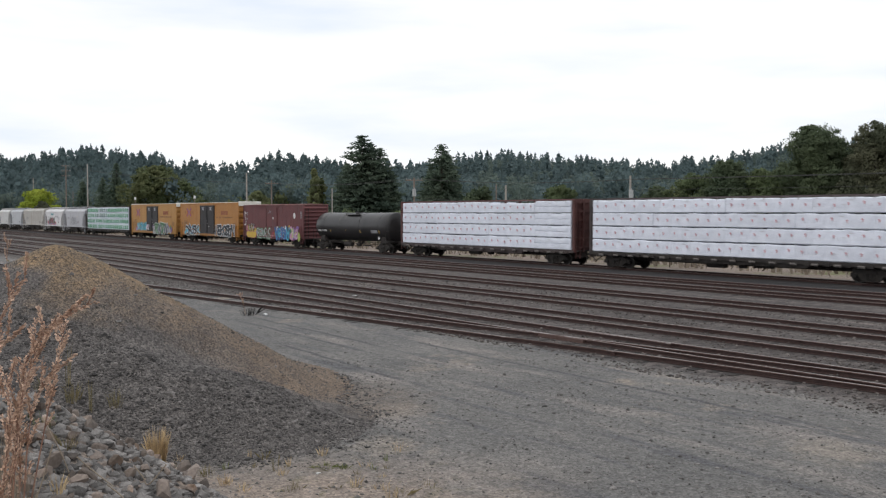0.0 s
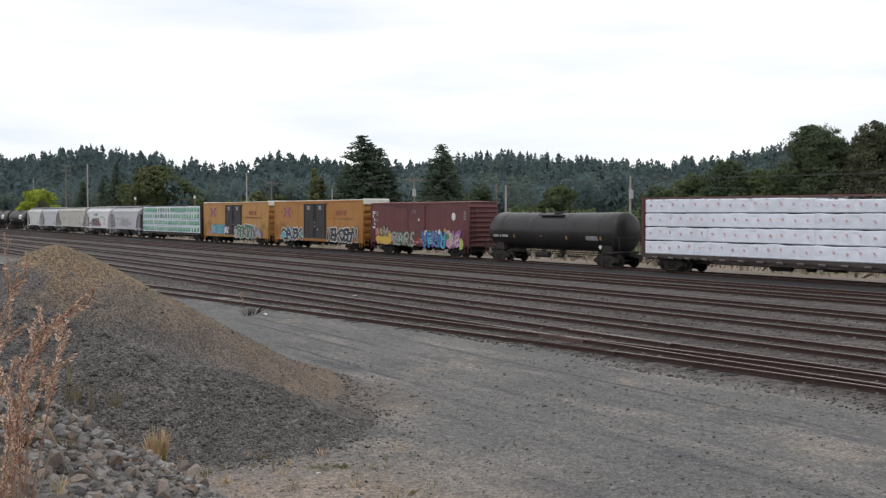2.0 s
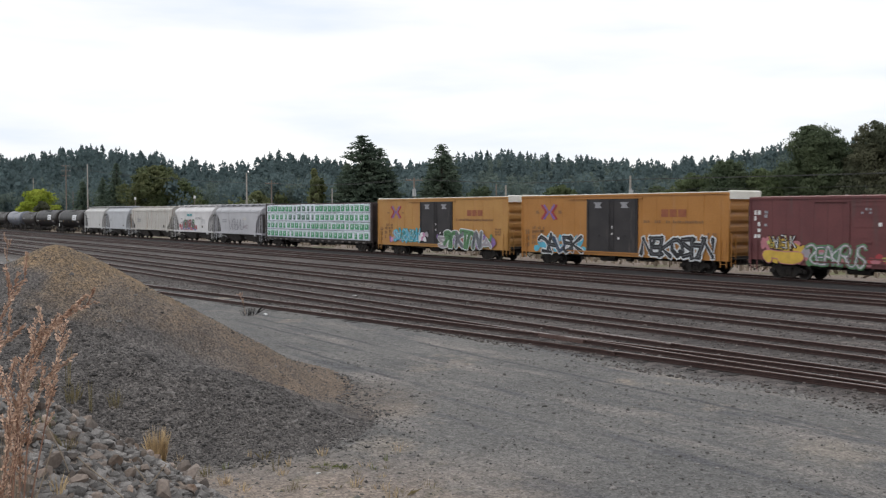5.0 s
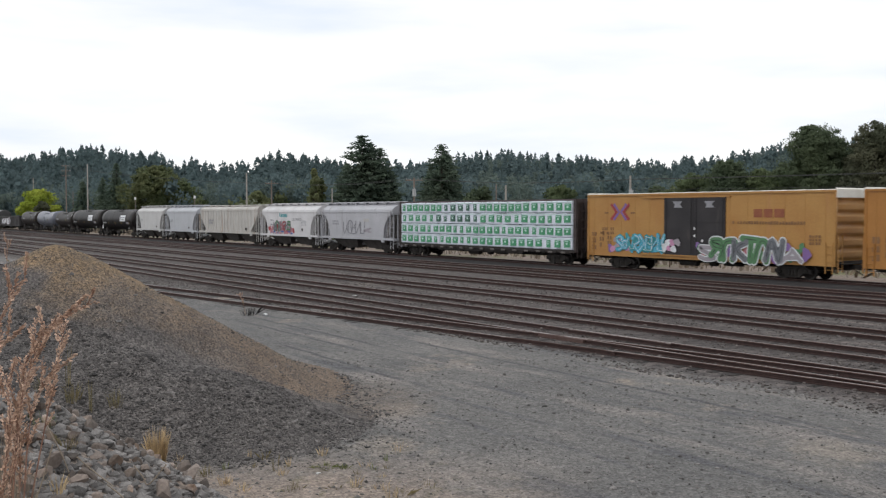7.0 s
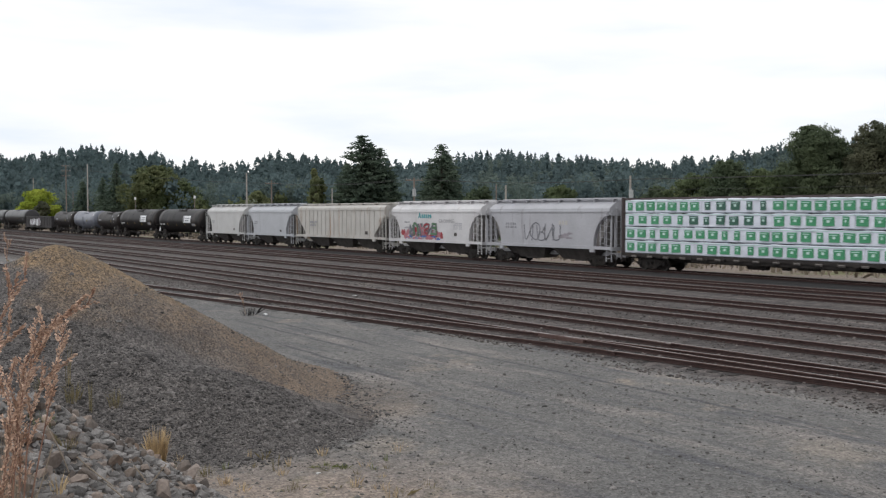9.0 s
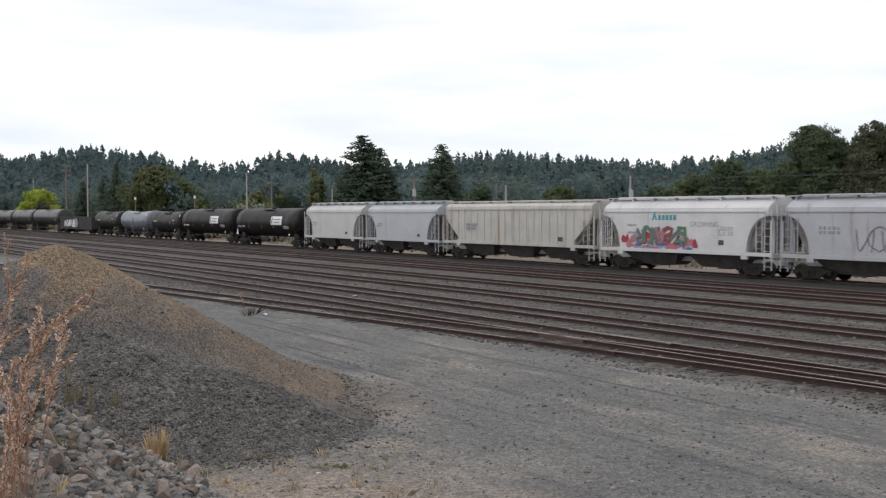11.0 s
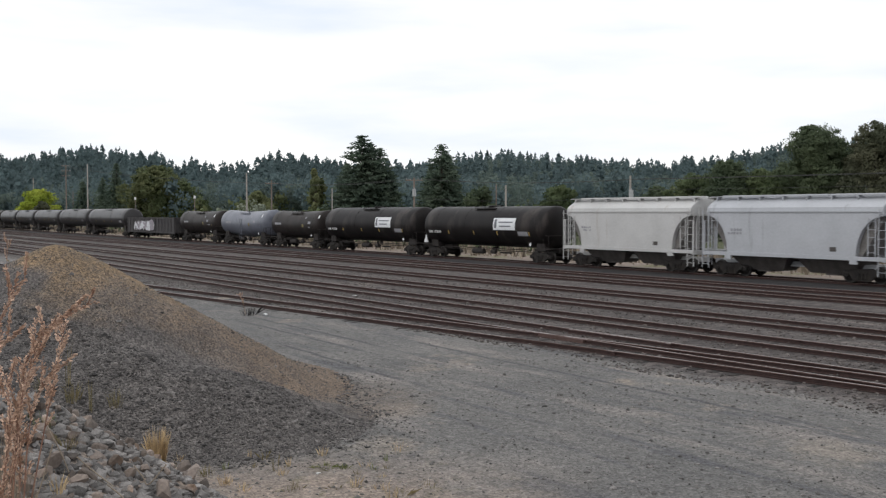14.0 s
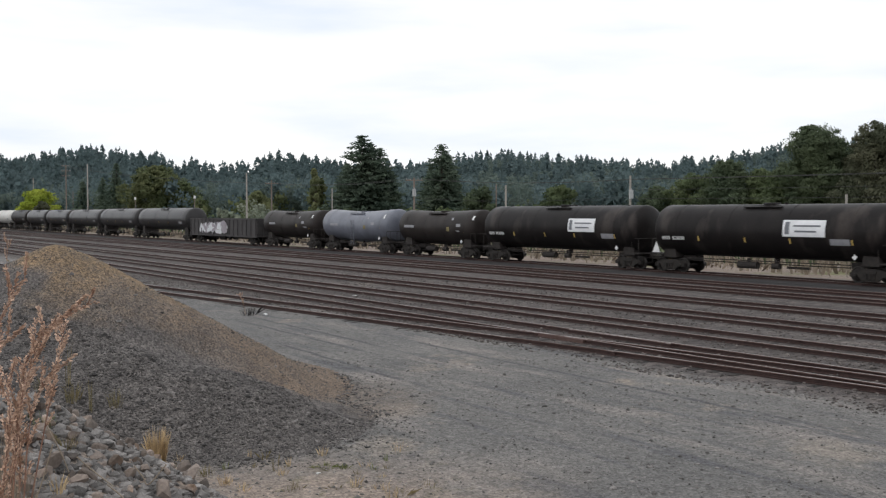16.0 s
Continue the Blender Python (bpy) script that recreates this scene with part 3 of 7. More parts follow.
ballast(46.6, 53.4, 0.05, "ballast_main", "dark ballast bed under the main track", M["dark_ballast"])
ballast(41.6, 45.6, 0.03, "ballast_side", "rust-stained ballast bed of a side track", M["rusty_ballast"])
track(straight(TRAIN_Y), "main track with dark ballast and worn rails")
for yy, lab in ((43.6, "rusty side track beside the main track"), (39.9, "yard track with worn railheads"), (34.3, "yard track with dark sleepers"),
                (29.45, "yard track in grey ballast"), (25.05, "rusty yard track in brown ballast")):
    track(straight(yy), lab)
track(straight(THROUGH), "through track with worn railheads beside the gravel", (-48, 4))


lead_line = [(-i * 1.6, lead_y(-i * 1.6)) for i in range(73, -1, -1)]
lead = track(lead_line, "turnout lead track curving off toward the gravel yard", (-60, -20))
FROG = -22.9           # where the inner rails of the two tracks cross
for gx, gy, turn in ((FROG + 1.0, THROUGH + 0.64, 0.0), (FROG + 1.2, THROUGH - 2.1, 0.115)):       # guard rails
    rail_part(lead, [(gx + a, gy + b + a * turn) for a, b in ((-2.2, -0.06), (-1.6, 0.0), (1.6, 0.0), (2.2, -0.06))], 0.0, "guard_rail")
for k in range(9):                                                     # rail braces and spacer blocks along the closure rails
    gx = FROG + 1.5 + k * 1.1
    bm = bmesh.new()
    box(bm, gx - 0.13, gx + 0.13, THROUGH - 0.62, THROUGH - 0.42, 0.05, 0.14, bevel=0.02)
    part("rail_brace", bm, M["rail"], lead)
bm = bmesh.new()
prism(bm, [(FROG - 1.4, 0.05), (FROG + 1.0, 0.05), (FROG + 1.0, 0.165), (FROG - 1.4, 0.165)], THROUGH - 0.86, THROUGH - 0.64)
part("frog_casting", bm, M["rail_side"], lead, "worn steel frog casting")


# ---------------------------------------------------------------- train: shared pieces
def truck_meshes():
    bm = bmesh.new()
    side = [(-1.22, 0.36), (-1.22, 0.56), (-0.98, 0.66), (-0.5, 0.8), (0.5, 0.8), (0.98, 0.66), (1.22, 0.56), (1.22, 0.36), (1.02, 0.34),
            (0.98, 0.5), (0.78, 0.52), (0.72, 0.36), (0.45, 0.14), (-0.45, 0.14), (-0.72, 0.36), (-0.78, 0.52), (-0.98, 0.5), (-1.02, 0.34)]
    for y in (-1.02, 1.02):
        prism(bm, side, y - 0.09, y + 0.09)
        for x in (-0.89, 0.89):                       # bearing caps
            tube(bm, (x, y - 0.16 if y < 0 else y + 0.16, 0.46), (x, y, 0.46), 0.1, 0.13, 10)
        for x in (-0.22, 0.0, 0.22):                  # spring nest
            s = -1 if y < 0 else 1
            tube(bm, (x, y + s * 0.1, 0.24), (x, y + s * 0.1, 0.55), 0.075, n=8)
        box(bm, -0.36, 0.36, y - 0.16, y + 0.16, 0.55, 0.68)
    box(bm, -0.2, 0.2, -1.0, 1.0, 0.5, 0.78)
    for x in (-0.36, 0.36):                           # brake beams
        box(bm, x - 0.06, x + 0.06, -0.85, 0.85, 0.28, 0.42)
    box(bm, -0.75, 0.75, -0.3, 0.3, 0.3, 0.5)
    tube(bm, (0, 0, 0.74), (0, 0, 0.92), 0.25, n=14)
    frame_me = mesh_of("truck", bm, M["truck"])
    bm = bmesh.new()
    prof = [(0.1, -0.09), (0.14, -0.06), (0.36, -0.035), (0.40, -0.07), (0.455, -0.07), (0.462, 0.03), (0.485, 0.045), (0.485, 0.07), (0.40, 0.07), (0.36, 0.02), (0.14, 0.04), (0.1, 0.06)]
    for side_y in (-1, 1):
        rings = []
        for i in range(24):
            a = 2 * math.pi * i / 24
            rings.append([(math.cos(a) * r, side_y * (0.8 - 0.045 - w - 0.02), math.sin(a) * r) for r, w in prof])
        rings.append(rings[0])
        vs = [[bm.verts.new(p) for p in ring] for ring in rings[:-1]]
        vs.append(vs[0])
        for a, b in zip(vs, vs[1:]):
            for i in range(len(prof) - 1):
                f = bm.faces.new((a[i], a[i + 1], b[i + 1], b[i]))
                f.material_index = 1 if i in (3, 4) else 0
    tube(bm, (0, -0.98, 0), (0, 0.98, 0), 0.085, n=10)
    bmesh.ops.recalc_face_normals(bm, faces=bm.faces[:])
    return frame_me, mesh_of("wheelset", bm, [M["wheel"], M["tread"]], True)


TRUCK, WHEELS = truck_meshes()
WHEEL_R = 0.46
WHEELSETS, CARS = [], []


def coupler_mesh():
    bm = bmesh.new()
    box(bm, 0.0, 0.62, -0.09, 0.09, 0.72, 0.92)
    box(bm, 0.55, 0.84, -0.2, 0.06, 0.68, 0.97, bevel=0.03)
    box(bm, 0.72, 0.92, -0.16, -0.06, 0.7, 0.95)
    tube(bm, (0.1, 0.25, 0.7), (0.75, 0.2, 0.36), 0.03, n=6)
    return mesh_of("coupler", bm, M["truck"])


COUPLER = coupler_mesh()


def car(name, label, category, front, rear, truck_in, over=0.0):
    """A freight car's root at its middle on the rails, with trucks and couplers. over: body overhang past the end sills."""
    mid, half = (front + rear) / 2, (front - rear) / 2
    root = thing(name, label, category, (mid, TRAIN_Y, RAIL), "freight train")
    CARS.append((root, mid))
    for x in (half - truck_in, -(half - truck_in)):
        tr = put("truck", TRUCK, root, "", Matrix.Translation((x, 0, 0)))
        for ax in (-0.89, 0.89):
            ws = put("wheelset", WHEELS, tr, "", Matrix.Translation((ax, 0, WHEEL_R)))
            WHEELSETS.append((ws, ax))
    put("coupler", COUPLER, root, "", Matrix.Translation((half - 0.05, 0, 0)))
    put("coupler", COUPLER, root, "", Matrix.Translation((-half + 0.05, 0, 0)) @ Matrix.Rotation(math.pi, 4, "Z"))
    return root, half


def ladder(parent, x, y, z0, z1, material, width=0.45, along="x", rungs=None, name="ladder"):
    bm = bmesh.new()
    r = 0.022
    rungs = rungs or max(2, round((z1 - z0) / 0.42))
    ends = [(x - width / 2, y), (x + width / 2, y)] if along == "x" else [(x, y - width / 2), (x, y + width / 2)]
    for ex, ey in ends:
        box(bm, ex - r, ex + r, ey - r, ey + r, z0, z1)
    for i in range(rungs):
        z = z0 + (i + 0.5) * (z1 - z0) / rungs
        tube(bm, (*ends[0], z), (*ends[1], z), 0.014, n=6)
    return part(name, bm, material, parent)


def brake_gear(root, half, z=0.75):
    """Pipes, an air tank and levers under the frame."""
    bm = bmesh.new()
    tube(bm, (-1.8, -0.75, z), (-0.4, -0.75, z), 0.22, n=12)
    tube(bm, (0.6, -0.7, z), (1.1, -0.7, z), 0.18, n=12)
    tube(bm, (-half * 0.7, -0.5, z + 0.1), (half * 0.7, -0.5, z + 0.1), 0.03, n=6)
    box(bm, 1.5, 3.0, -0.62, -0.56, z - 0.12, z + 0.02)
    for x in (-1.1, 0.85):
        box(bm, x - 0.05, x + 0.05, -0.8, -0.55, z, z + 0.4)
    part("brake_gear", bm, M["under"], root)


def decal(root, x0, x1, z0, z1, y, material, name="marking", label=""):
    """A thin painted patch on a side, flat in x and z."""
    bm = bmesh.new()
    s = -1 if y < 0 else 1
    box(bm, x0, x1, min(y, y + s * 0.006), max(y, y + s * 0.006), z0, z1)
    return part(name, bm, material, root, label)


def bars(root, x0, x1, z0, z1, y, material, count, rows=1, seed=0, name="lettering"):
    """Illegible lettering as rows of plain bars."""
    rng = random.Random(seed)
    bm = bmesh.new()
    s = -1 if y < 0 else 1
    rh = (z1 - z0) / rows
    for r in range(rows):
        w = (x1 - x0) / count
        for i in range(count):
            if rng.random() < 0.12:
                continue
            a = x0 + i * w
            box(bm, a, a + w * rng.uniform(0.55, 0.8), min(y, y + s * 0.006), max(y, y + s * 0.006),
                z0 + r * rh + rh * 0.15, z0 + (r + 1) * rh - rh * rng.choice((0.1, 0.1, 0.25)))
    return tagged(part(name, bm, material, root), kind="stuff")


def written(root, text, x, z, y, size, material):
    """Readable words on a car's near side."""
    cu = bpy.data.curves.new("lettering", "FONT")
    cu.body, cu.size, cu.extrude = text, size, 0.002
    ob = bpy.data.objects.new("lettering", cu)
    me = bpy.data.meshes.new_from_object(ob)
    bpy.data.objects.remove(ob)
    me.materials.clear()
    me.materials.append(material)
    return put("lettering", me, root, "", pose(x, y, z, 90))


def stroke(bm, pts, width, y, mi):
    """A ribbon of even width along points in x, z, as a flat sheet at y."""
    pts = [Vector((p[0], p[1])) for p in pts]
    left, right = [], []
    for i, p in enumerate(pts):
        d = (pts[min(i + 1, len(pts) - 1)] - pts[max(i - 1, 0)]).normalized()
        nrm = Vector((-d.y, d.x)) * width / 2
        left.append(bm.verts.new((p.x + nrm.x, y, p.y + nrm.y)))
        right.append(bm.verts.new((p.x - nrm.x, y, p.y - nrm.y)))
    for i in range(len(pts) - 1):
        f = bm.faces.new((left[i], left[i + 1], right[i + 1], right[i]))
        f.material_index = mi


def blob(bm, cx, cz, rx, rz, y, mi, rng, k=18, wob=0.25):
    vs = []
    ph = [rng.uniform(0, 6.28) for _ in range(3)]
    for i in range(k):
        a = 2 * math.pi * i / k
        r = 1 + wob * (0.5 * math.sin(2 * a + ph[0]) + 0.35 * math.sin(3 * a + ph[1]) + 0.3 * math.sin(5 * a + ph[2]))
        vs.append(bm.verts.new((cx + rx * r * math.cos(a), y, cz + rz * r * math.sin(a))))
    bm.faces.new(vs).material_index = mi


def bend(pts, steps=6):
    """A smooth line through points."""
    out = []
    for j in range(len(pts) - 1):
        p0, p1, p2, p3 = (pts[max(0, min(len(pts) - 1, j + q))] for q in (-1, 0, 1, 2))
        for q in range(steps):
            t = q / steps
            out.append(0.5 * ((2 * p1) + (p2 - p0) * t + (2 * p0 - 5 * p1 + 4 * p2 - p3) * t * t + (3 * p1 - p0 - 3 * p2 + p3) * t ** 3))
    return out + [pts[-1]]


GLYPHS = {
    "r": [[(0.1, 0), (0.12, 0.95), (0.65, 1), (0.88, 0.75), (0.6, 0.5), (0.2, 0.5)], [(0.5, 0.5), (0.95, 0.02)]],
    "u": [[(0.08, 1), (0.12, 0.3), (0.35, 0.04), (0.68, 0.06), (0.88, 0.35), (0.92, 1)]],
    "t": [[(0, 0.9), (1, 0.97)], [(0.52, 0.92), (0.46, 0.02)]],
    "a": [[(0, 0.02), (0.42, 1), (0.6, 0.9), (0.96, 0)], [(0.22, 0.36), (0.76, 0.4)]],
    "n": [[(0.06, 0), (0.12, 0.98), (0.84, 0.06), (0.92, 1)]],
    "e": [[(0.92, 0.95), (0.14, 0.98), (0.1, 0.04), (0.95, 0.02)], [(0.14, 0.52), (0.75, 0.56)]],
    "s": [[(0.92, 0.84), (0.6, 1), (0.14, 0.85), (0.2, 0.6), (0.8, 0.42), (0.86, 0.16), (0.45, 0.02), (0.04, 0.14)]],
    "k": [[(0.1, 0), (0.14, 1)], [(0.95, 1), (0.22, 0.5), (0.9, 0)]],
    "o": [[(0.5, 1), (0.1, 0.75), (0.08, 0.25), (0.5, 0.02), (0.9, 0.25), (0.9, 0.75), (0.5, 1)]],
    "j": [[(0.2, 0.95), (0.9, 1), (0.7, 0.3), (0.4, 0.02), (0.05, 0.2)]],
}


def sprayed_letters(root, x0, x1, z0, z1, y, shapes, fills, outline, seed, fat=0.26, halo=0.1, soft=True, inner=None, label="", jump=0.12):
    """A graffiti piece: interlocking fat letter shapes, each with a halo, a fill and thin inner lines."""
    rng = random.Random(seed)
    s = -1 if y < 0 else 1
    w = (x1 - x0) / (len(shapes) * 0.6 + 0.4)
    h = z1 - z0
    top = None
    for i, g in enumerate(shapes):
        bm = bmesh.new()
        lean, tall = rng.uniform(-0.3, 0.3), rng.uniform(0.86, 1.0)
        low = rng.uniform(0, jump) * h
        lines = []
        flip, turn = rng.random() < 0.5, rng.random() < 0.5
        for path in GLYPHS[g]:
            path = [((1 - a) if flip else a, (1 - b) if turn else b) for a, b in path]
            pts = [Vector((x0 + w * (i * 0.6 + 0.08 + 0.84 * px + lean * (pz - 0.5)) + rng.uniform(-0.09, 0.09) * w,
                           z0 + low + fat * 0.5 + (h * tall - low - fat) * pz + rng.uniform(-0.06, 0.06) * h)) for px, pz in path]
            lines.append(bend(pts, 5) if soft else pts)
        step = 0
        for width, mi, up in ((fat + 2 * halo, 0, 0.010), (fat, 1, 0.022), (0.035, 2, 0.034)):
            if mi == 2 and inner is None:
                continue
            for ln in lines:
                base = y + s * (up + 0.0011 * i + 0.0003 * step)
                if mi == 2:
                    ln = ln[1:-1] if len(ln) > 4 else ln
                stroke(bm, ln, width, base, mi)
                step += 1
                if mi < 2:
                    for q in (ln if not soft else (ln[0], ln[-1])):
                        step += 1
                        disc = width / 2
                        k = 10 if soft else 4
                        ph = rng.uniform(0, 1.5)
                        vs = [bm.verts.new((q.x + disc * math.cos(2 * math.pi * a / k + ph), y + s * (up + 0.0011 * i + 0.0003 * step),
                                            q.y + disc * math.sin(2 * math.pi * a / k + ph))) for a in range(k)]
                        bm.faces.new(vs).material_index = mi
        mats = [M["g_" + outline], M["g_" + fills[i % len(fills)]], M["g_" + (inner or outline)]]
        if top is None:
            top = part("graffiti", bm, mats, root, label)
        else:
            part("sprayed_letter", bm, mats, top)
    return top


def spray_cloud(root, x0, x1, z0, z1, y, colours, seed, spiky=0.3, name="graffiti_cloud"):
    """Soft-edged patches of colour sprayed behind or over letters."""
    rng = random.Random(seed)
    s = -1 if y < 0 else 1
    bm = bmesh.new()
    k = max(6, round((x1 - x0) * 5))
    for i in range(k):
        u = (i + rng.random()) / k
        rz = (z1 - z0) * rng.uniform(0.14, 0.26)
        blob(bm, x0 + (x1 - x0) * u, rng.uniform(z0 + rz * 0.7, z1 - rz * 0.9), rng.uniform(0.18, 0.34), rz, y + s * (0.001 + 0.0002 * i), rng.randrange(len(colours)), rng, 16, spiky)
    return tagged(part(name, bm, [M["g_" + c] for c in colours], root), kind="stuff")


# ---------------------------------------------------------------- centerbeam flats with wrapped lumber
def bundle_mesh(length, height, depth, seed, courses=1):
    """A wrapped bundle: sagging, slightly uneven wrapper with rounded edges."""
    bm = bmesh.new()
    nx = max(3, round(length / 0.16))
    rings = []
    b = 0.05
    for i in range(nx + 1):
        x = -length / 2 + length * i / nx
        sag = 0.06 * noise.noise((x * 0.9, seed * 3.1, 0)) + 0.03 * noise.noise((x * 2.7, seed, 5)) - 0.03
        bulge = 0.045 * noise.noise((x * 1.3, seed * 1.7, 4)) + 0.02 * noise.noise((x * 3.1, seed, 9)) + 0.014 * noise.noise((x * 6.5, seed, 2))
        y0, y1 = -depth / 2 + bulge, depth / 2
        z0, z1 = 0.0, height + sag
        ring = [(x, y0 + b, z0), (x, y0, z0 + b), (x, y0 + 0.3 * bulge, height * 0.5), (x, y0, z1 - b), (x, y0 + b, z1), (x, y1, z1), (x, y1, z0)]
        if courses > 1:
            ring = [(x, y0 + b, z0)]
            for c in range(courses):
                za, zb = z0 + (z1 - z0) * c / courses, z0 + (z1 - z0) * (c + 1) / courses
                ring += [(x, y0 + 0.012, za + 0.03), (x, y0, (za + zb) / 2), (x, y0 + 0.012, zb - 0.03)]
                if c < courses - 1:
                    ring.append((x, y0 + 0.06, zb))
            ring += [(x, y0 + b, z1), (x, y1, z1), (x, y1, z0)]
        rings.append(ring)
    sweep(bm, rings)
    bmesh.ops.recalc_face_normals(bm, faces=bm.faces[:])
    return mesh_of("wrapped_lumber", bm, M["wrap"])


def print_mesh(kind):
    """One printed mark of the wrapper, a hair proud of it; centred on the side's middle."""
    bm = bmesh.new()
    if kind == "red":
        box(bm, -0.055, -0.01, -0.02, 0.02, -0.035, 0.06)
        box(bm, 0.0, 0.05, -0.02, 0.02, -0.07, 0.02)
        box(bm, -0.02, 0.03, -0.02, 0.02, -0.12, -0.065)
        return mesh_of("printed_mark", bm, M["red_print"])
    box(bm, -0.33, 0.33, -0.02, 0.02, -0.25, 0.25, 0)
    box(bm, -0.1, 0.08, -0.026, 0.02, -0.06, 0.08, 1)
    box(bm, -0.26, 0.2, -0.025, 0.02, 0.14, 0.18, 1)
    return mesh_of("printed_square", bm, [M["green_print" if kind == "green" else "dark_print"], M["mint"]])


PRINTS = {k: print_mesh(k) for k in ("red", "green", "dark")}


def band_mesh(length):
    bm = bmesh.new()
    box(bm, -length / 2, length / 2, -0.02, 0.02, -0.022, 0.022)
    return mesh_of("printed_band", bm, M["mint"])


BANDS = {}
BUNDLES = {}


def bundle(root, x0, x1, z0, z1, side, prints, seed, courses=1):
    key = (round(x1 - x0, 2), round(z1 - z0, 2), prints, seed % 4, courses)
    if key not in BUNDLES:
        BUNDLES[key] = bundle_mesh(x1 - x0, z1 - z0, 1.24, seed % 4 + round(10 * (x1 - x0)), courses)
    mtx = Matrix.Translation(((x0 + x1) / 2, side * 0.83, z0))
    if side > 0:
        mtx = mtx @ Matrix.Rotation(math.pi, 4, "Z")
    lab = {"red": "white wrapped lumber bundle with small red marks", "green": "white wrapped lumber bundle with green printed squares",
           "dark": "white wrapped lumber bundle with dark green prints", "": "plain white wrapped lumber bundle"}[prints]
    ob = put("wrapped_lumber", BUNDLES[key], root, lab, mtx)
    if prints:
        rng = random.Random(seed * 7 + round(x0 * 10) + round(z0 * 100))
        length, height = x1 - x0, z1 - z0
        k = max(1, round(length / (0.86 if prints == "red" else 0.98)))
        for i in range(k):
            x = -length / 2 + (i + 0.5) * length / k + rng.uniform(-0.04, 0.04)
            z = height * (rng.uniform(0.5, 0.68) if prints == "red" else rng.uniform(0.45, 0.5))
            p = Matrix.Translation((x, -0.62 - 0.032, z))
            if prints != "red":
                p = p @ pose(0, 0, 0, 0, rng.uniform(-2.5, 2.5)) @ Matrix.Diagonal((rng.choice((0.6, 0.95, 1.0, 1.05, 1.08)), 1, rng.uniform(0.98, 1.12), 1))
            put("printed_mark" if prints == "red" else "printed_square", PRINTS[prints], ob, m=p)
        if prints != "red":
            key = round(length - 0.06, 2)
            if key not in BANDS:
                BANDS[key] = band_mesh(key)
            put("printed_band", BANDS[key], ob, m=Matrix.Translation((0, -0.62 - 0.022, height * 0.89)))
    return ob


def strap_mesh():
    bm = bmesh.new()
    prof = [(-0.1, 0.03), (-1.47, 0.03), (-1.487, 0.015), (-1.487, -0.12), (-1.475, -0.12), (-1.475, 0.01), (-0.1, 0.018)]
    sweep(bm, [[(-0.022, y, z) for y, z in prof], [(0.022, y, z) for y, z in prof]])
    bmesh.ops.recalc_face_normals(bm, faces=bm.faces[:])
    return mesh_of("strap", bm, M["strap"])


STRAP = strap_mesh()


def winch():
    bm = bmesh.new()
    box(bm, -0.2, 0.2, -0.03, 0.03, -0.07, 0.07)
    tube(bm, (-0.16, -0.03, 0), (0.16, -0.03, 0), 0.045, n=8)
    return mesh_of("winch", bm, M["winch"])


WINCH = {"mesh": winch()}


